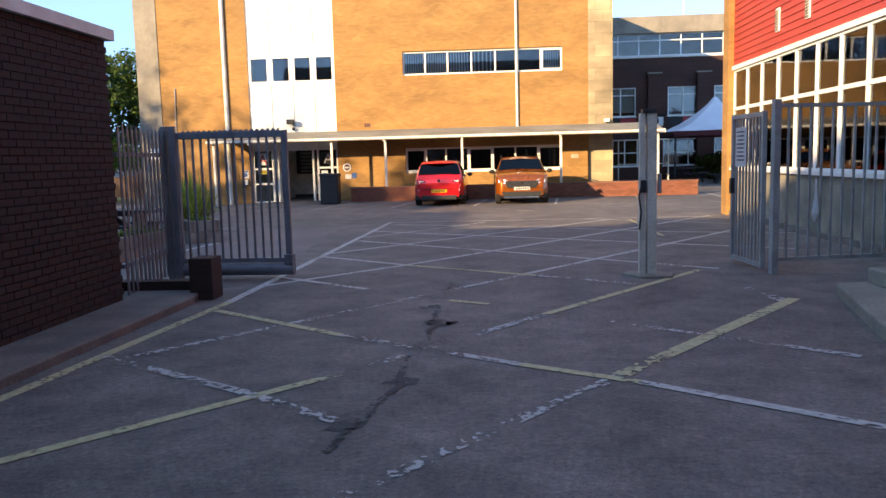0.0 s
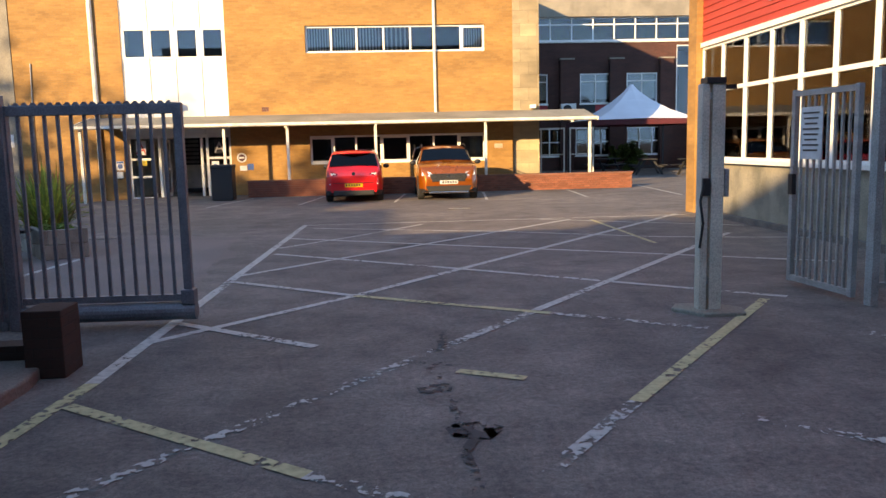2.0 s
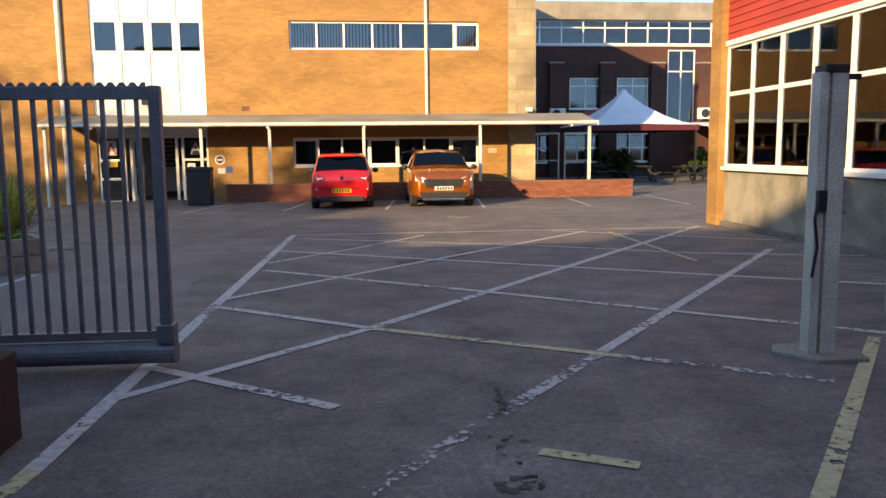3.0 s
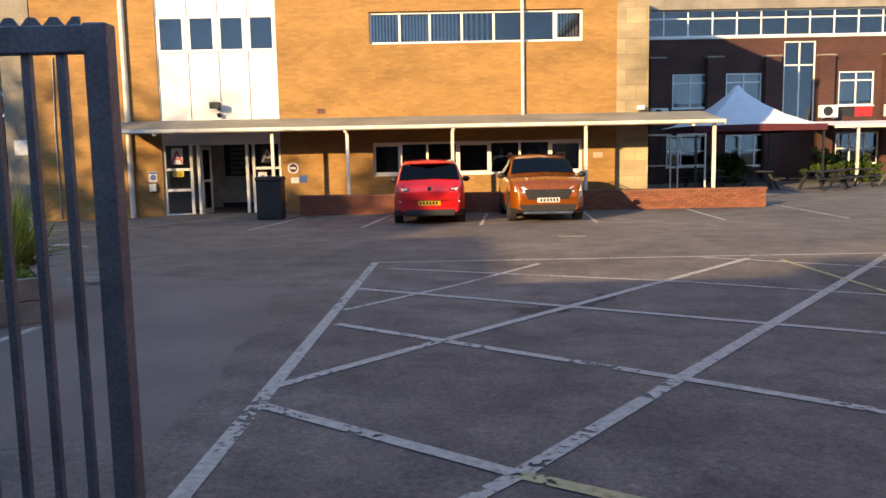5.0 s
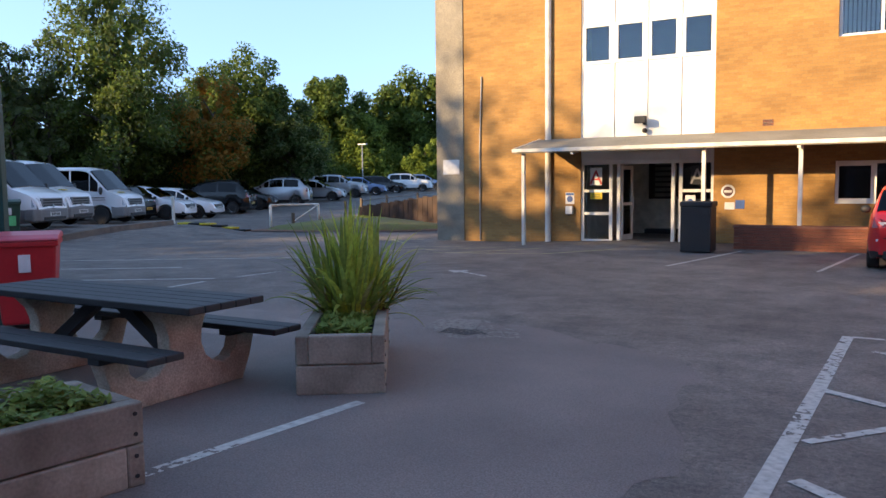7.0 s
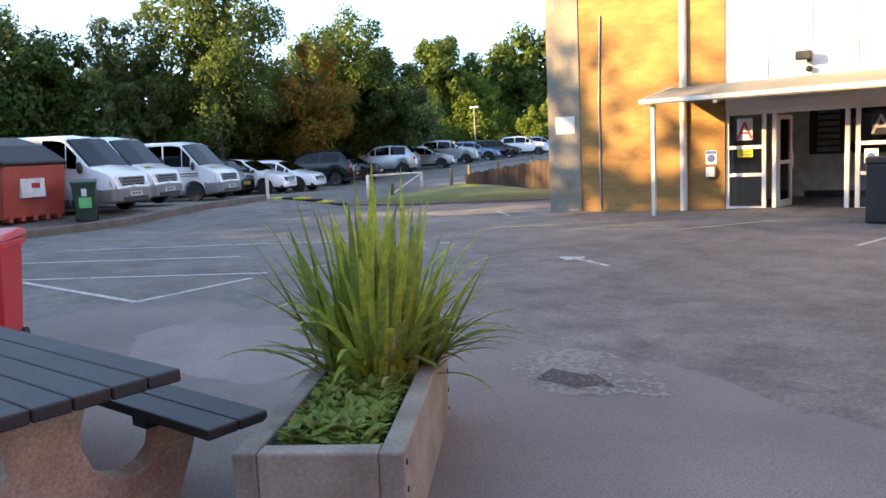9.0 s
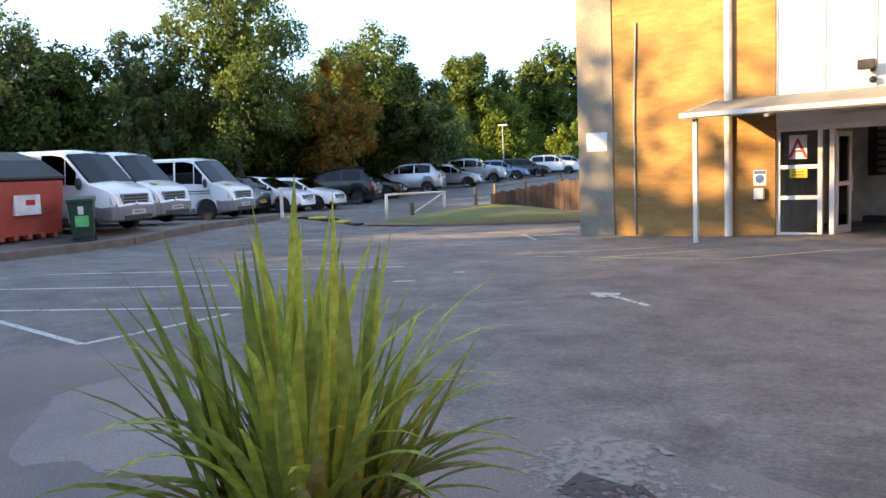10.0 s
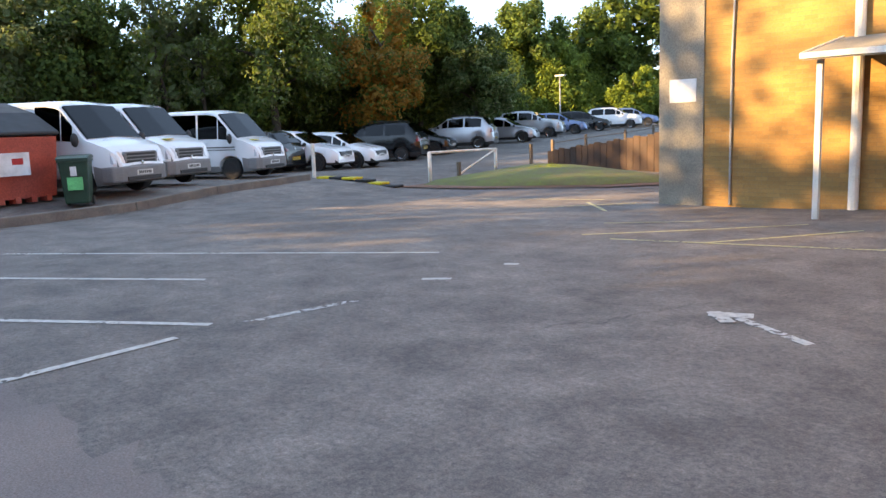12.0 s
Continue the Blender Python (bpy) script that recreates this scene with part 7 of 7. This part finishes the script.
# x, y, height, crown radius, leaves, leaf count, leaf size, clumps, bare height, label
specs = [(-44.3, 29.9, 9.6, 2.8, GR, 15000, 0.10, 46, 0.25, "grey-green tree behind the waste containers"),
         (-43.3, 32.3, 8.5, 2.3, DK, 15000, 0.10, 46, 0.2, "rounded dark green tree behind the minibuses"),
         (-40.4, 34.2, 8.6, 1.5, GR, 4200, 0.085, 34, 0.22, "thin sparse young tree behind the minibuses"),
         (-39.7, 35.6, 9.7, 1.4, GR, 4600, 0.085, 34, 0.2, "thin sparse young tree behind the minibuses"),
         (-37.8, 38.3, 11.8, 3.3, [LEAF_MID, LEAF_GREY], 25000, 0.095, 95, 0.12, "tall airy open-crowned tree behind the minibuses"),
         (-36.4, 43.3, 6.8, 2.3, [LEAF_RUST, LEAF_MID], 15000, 0.10, 44, 0.2, "small tree with rust-brown leaves"),
         (-39.5, 48.8, 9.2, 3.2, MD, 24000, 0.115, 60, 0.15, "broad mid green tree behind the parked cars"),
         (-35.7, 49.9, 5.7, 2.1, [LEAF_DARK, LEAF_GREY], 11000, 0.10, 40, 0.12, "dark tree with pale flower spikes by the car park"),
         (-38.8, 43.8, 6.4, 2.4, DK, 11000, 0.11, 40, 0.15, "dark green tree behind the parked cars"),
         (-44.5, 37.0, 7.0, 2.8, DK, 9000, 0.13, 40, 0.08, "dark green tree behind the minibuses"),
         (-42.0, 40.5, 7.2, 2.8, DK, 9000, 0.13, 40, 0.08, "dark green tree behind the minibuses"),
         (-51.8, 74.0, 10.2, 3.3, MD, 11000, 0.19, 46, 0.2, "green tree on the far slope"),
         (-50.6, 81.1, 9.2, 4.2, MD, 10000, 0.20, 46, 0.18, "green tree on the far slope"),
         (-47.1, 83.5, 11.2, 4.3, MD, 12000, 0.20, 50, 0.18, "large green tree on the far slope"),
         (-41.0, 88.0, 12.0, 5.0, DK, 10000, 0.22, 50, 0.18, "large green tree on the far slope"),
         (-33.0, 92.0, 12.5, 5.5, DK, 9000, 0.22, 50, 0.18, "large green tree on the far slope"),
         (-49.0, 76.0, 6.0, 3.2, BR, 10000, 0.15, 46, 0.1, "low tree on the far slope, sunlight put into its leaf colour"),
         (-53.5, 73.5, 6.8, 3.0, BR, 9000, 0.15, 46, 0.1, "low tree on the far slope, sunlight put into its leaf colour"),
         (-42.2, 76.5, 3.6, 2.0, [LEAF_SUNLIT, LEAF_SUNLIT], 5000, 0.13, 30, 0.05, "bright yellow-green shrub tree on the slope")]
specs += [(*at(az, d), h, rad, DK, 8000, 0.15, 46, 0.18, "dark green tree beside the yard") for az, d, h, rad in ((66, 54, 9.2, 4.0), (71, 52, 9.0, 4.5), (76, 50, 9.5, 4.5), (82, 46, 10, 4.5))]
for i, (x, y, h, rad, ms, count, leaf_size, clumps, bare, label) in enumerate(specs):
    tree(x, y, h + 0.033 * max(0.0, min(y, 72) - 31), rad, ms, 20 + i, label, leaves=count, size=leaf_size, clumps=clumps, base=bare, trunk=0.11 if rad < 1.6 else 0.2)


def thicket(name, pts, h, w, count, size, materials, seed, label):
    """A bank of undergrowth along a line: leaves heaped in uneven clumps."""
    r = random.Random(seed)
    verts, faces, mats = [], [], []
    balls = []
    for (xa, ya), (xb, yb) in zip(pts, pts[1:]):
        n = int(math.hypot(xb - xa, yb - ya) / 0.8)
        for k in range(n):
            f = k / n
            for q in range(3):
                x, y = xa + (xb - xa) * f + r.uniform(-w, w), ya + (yb - ya) * f + r.uniform(-w, w)
                top = h * r.uniform(0.45, 1.05)
                balls.append((x, y, gz(x, min(y, 72)) + top * r.uniform(0.25, 0.85), r.uniform(0.5, 1.1) * h / 3.2))
    for i in range(count):
        x, y, z, br = balls[r.randrange(len(balls))]
        d = Vector((r.gauss(0, 1), r.gauss(0, 1), r.gauss(0.1, 0.9))).normalized()
        core = i < count * 0.08
        p = Vector((x, y, z)) + d * br * (r.uniform(0, 0.6) if core else r.uniform(0.5, 1.15))
        n = (d + Vector((r.gauss(0, .7), r.gauss(0, .7), r.gauss(.2, .7)))).normalized()
        a = n.orthogonal().normalized()
        t = r.uniform(0, 6.283)
        a = a * math.cos(t) + n.cross(a) * math.sin(t)
        q = n.cross(a)
        s = size * r.uniform(0.6, 1.4) * (3.0 if core else 1)
        i0 = len(verts)
        verts += [p - a * s, p - q * s * 0.5, p + a * s, p + q * s * 0.5]
        faces.append((i0, i0 + 1, i0 + 2, i0 + 3))
        mats.append(0 if r.random() < 0.75 else 1)
    ob = leaf_object(name, verts, faces, materials)
    ob.data.polygons.foreach_set("material_index", mats)
    return tagged(ob, label, "undergrowth", kind="stuff")


edge = [at(84, 41), at(74, 44), at(66, 46), at(60, 47), at(54, 48), at(48, 52), at(43, 58), at(40, 70)]
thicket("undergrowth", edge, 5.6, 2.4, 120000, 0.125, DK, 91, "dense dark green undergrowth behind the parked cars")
thicket("hedge", [at(41.5, 74), at(37, 77), at(33, 79), at(27, 80)], 4.0, 1.8, 30000, 0.13, BR, 92, "green hedge on the slope beyond the cars, leaf colour lightened for sun")
far_edge = [at(50, 72), at(42, 100), at(34, 112), at(26, 114)]
thicket("far_wood", far_edge, 6.5, 4.0, 34000, 0.30, MD, 93, "far green wood closing the view")

for x, y, rad, seed in ((12.4, 46.0, 1.05, 61), (16.8, 45.2, 1.15, 62), (18.5, 45.0, 0.9, 63)):
    shrub = thing("shrub", pose(x, y, 0), "dark rounded shrub beside the far brick block", "shrub", "shrubs by the far block")
    crown_mesh("foliage", (0, 0, rad * 0.72), (rad, rad * 0.8, rad * 0.72), 26, 2600, 0.07, DK, random.Random(seed), shrub, lo=-1)

# added shade casters behind, out of view: invented blocks and near-side trees
sb_ = structure(boxes("rear_block", [(-78, -20.0, -14, -1, -0.1, 8.4)], BRICK_MAROON), "unseen brick block added to shade the yard", "building")
structure(boxes("rear_block", [(-19.9, 12, -24, -11, -0.1, 10.4)], BRICK_MAROON), "unseen brick block added to shade the yard", "building")
for i, (x, y, h, rad) in enumerate(((-36.5, 2.0, 15.4, 6.0), (-45.0, 3.0, 14.6, 5.0), (-46, 9, 11.0, 3.6), (-52, 12, 10.5, 3.6), (-27.5, 1.5, 11.2, 3.4), (-23.0, 2.0, 9.8, 2.4))):
    tree(x, y, h, rad, DK, 300 + i, "unseen tall tree added on the near side to cast dappled shade", leaves=3600, size=0.20, clumps=60)


# ---------------------------------------------------------------- bricks that can be told apart
BRICK_SINGLE = mat("dark single brick", (0.048, 0.021, 0.014), 0.9, 0, (0.034, 0.015, 0.011), 6, 60, 0.5, random_tint=0.16)
BRICK_SINGLE_RED = mat("red single brick", (0.27, 0.090, 0.052), 0.85, 0, (0.19, 0.062, 0.038), 6, 60, 0.5, random_tint=0.25)


def brick_mesh(name, size, material):
    bm = bmesh.new()
    box(bm, *[s * k for s in size for k in (-0.5, 0.5)])
    bmesh.ops.bevel(bm, geom=bm.edges[:], offset=0.004, segments=1, affect='EDGES')
    me = bpy.data.meshes.new(name)
    bm.to_mesh(me)
    bm.free()
    me.materials.append(material)
    return me


def lay(parent, me, size, places, limit, stuff_material):
    """Bricks as single parts up to the limit, the rest joined."""
    for p in places[:limit]:
        ob = new("brick", me)
        ob.parent = parent
        ob.location = p
    rest = places[limit:]
    if rest:
        bm = bmesh.new()
        for p in rest:
            box(bm, *[c + s * k for c, s in zip(p, size) for k in (-0.5, 0.5)])
        ob = part("brickwork", bm, stuff_material, parent)
        ob["kind"] = "stuff"


rb_ = random.Random(5)
size = (0.03, 0.215, 0.065)
places = []
for c in range(40):
    z = 0.04 + c * 0.075
    y = 8.29 - (0.1125 if c % 2 else 0)
    while y > 4.9:
        places.append((-4.196 + rb_.uniform(-0.0015, 0.0025), y, z))
        y -= 0.225
places.sort(key=lambda p: abs(p[2] - 1.2))
lay(outbuilding, brick_mesh("brick", size, BRICK_SINGLE), size, places, 300, BRICK_SINGLE)
size = (0.215, 0.03, 0.065)
places = []
for c in range(7):
    z = 0.035 + c * 0.075
    x = 7.50 - (0.1125 if c % 2 else 0)
    while x > -5.45:
        places.append((x, 29.996 + rb_.uniform(-0.002, 0.002), z))
        x -= 0.225
places.sort(key=lambda p: -p[0])
lay(low_wall, brick_mesh("brick_red", size, BRICK_SINGLE_RED), size, places, 300, BRICK_SINGLE_RED)
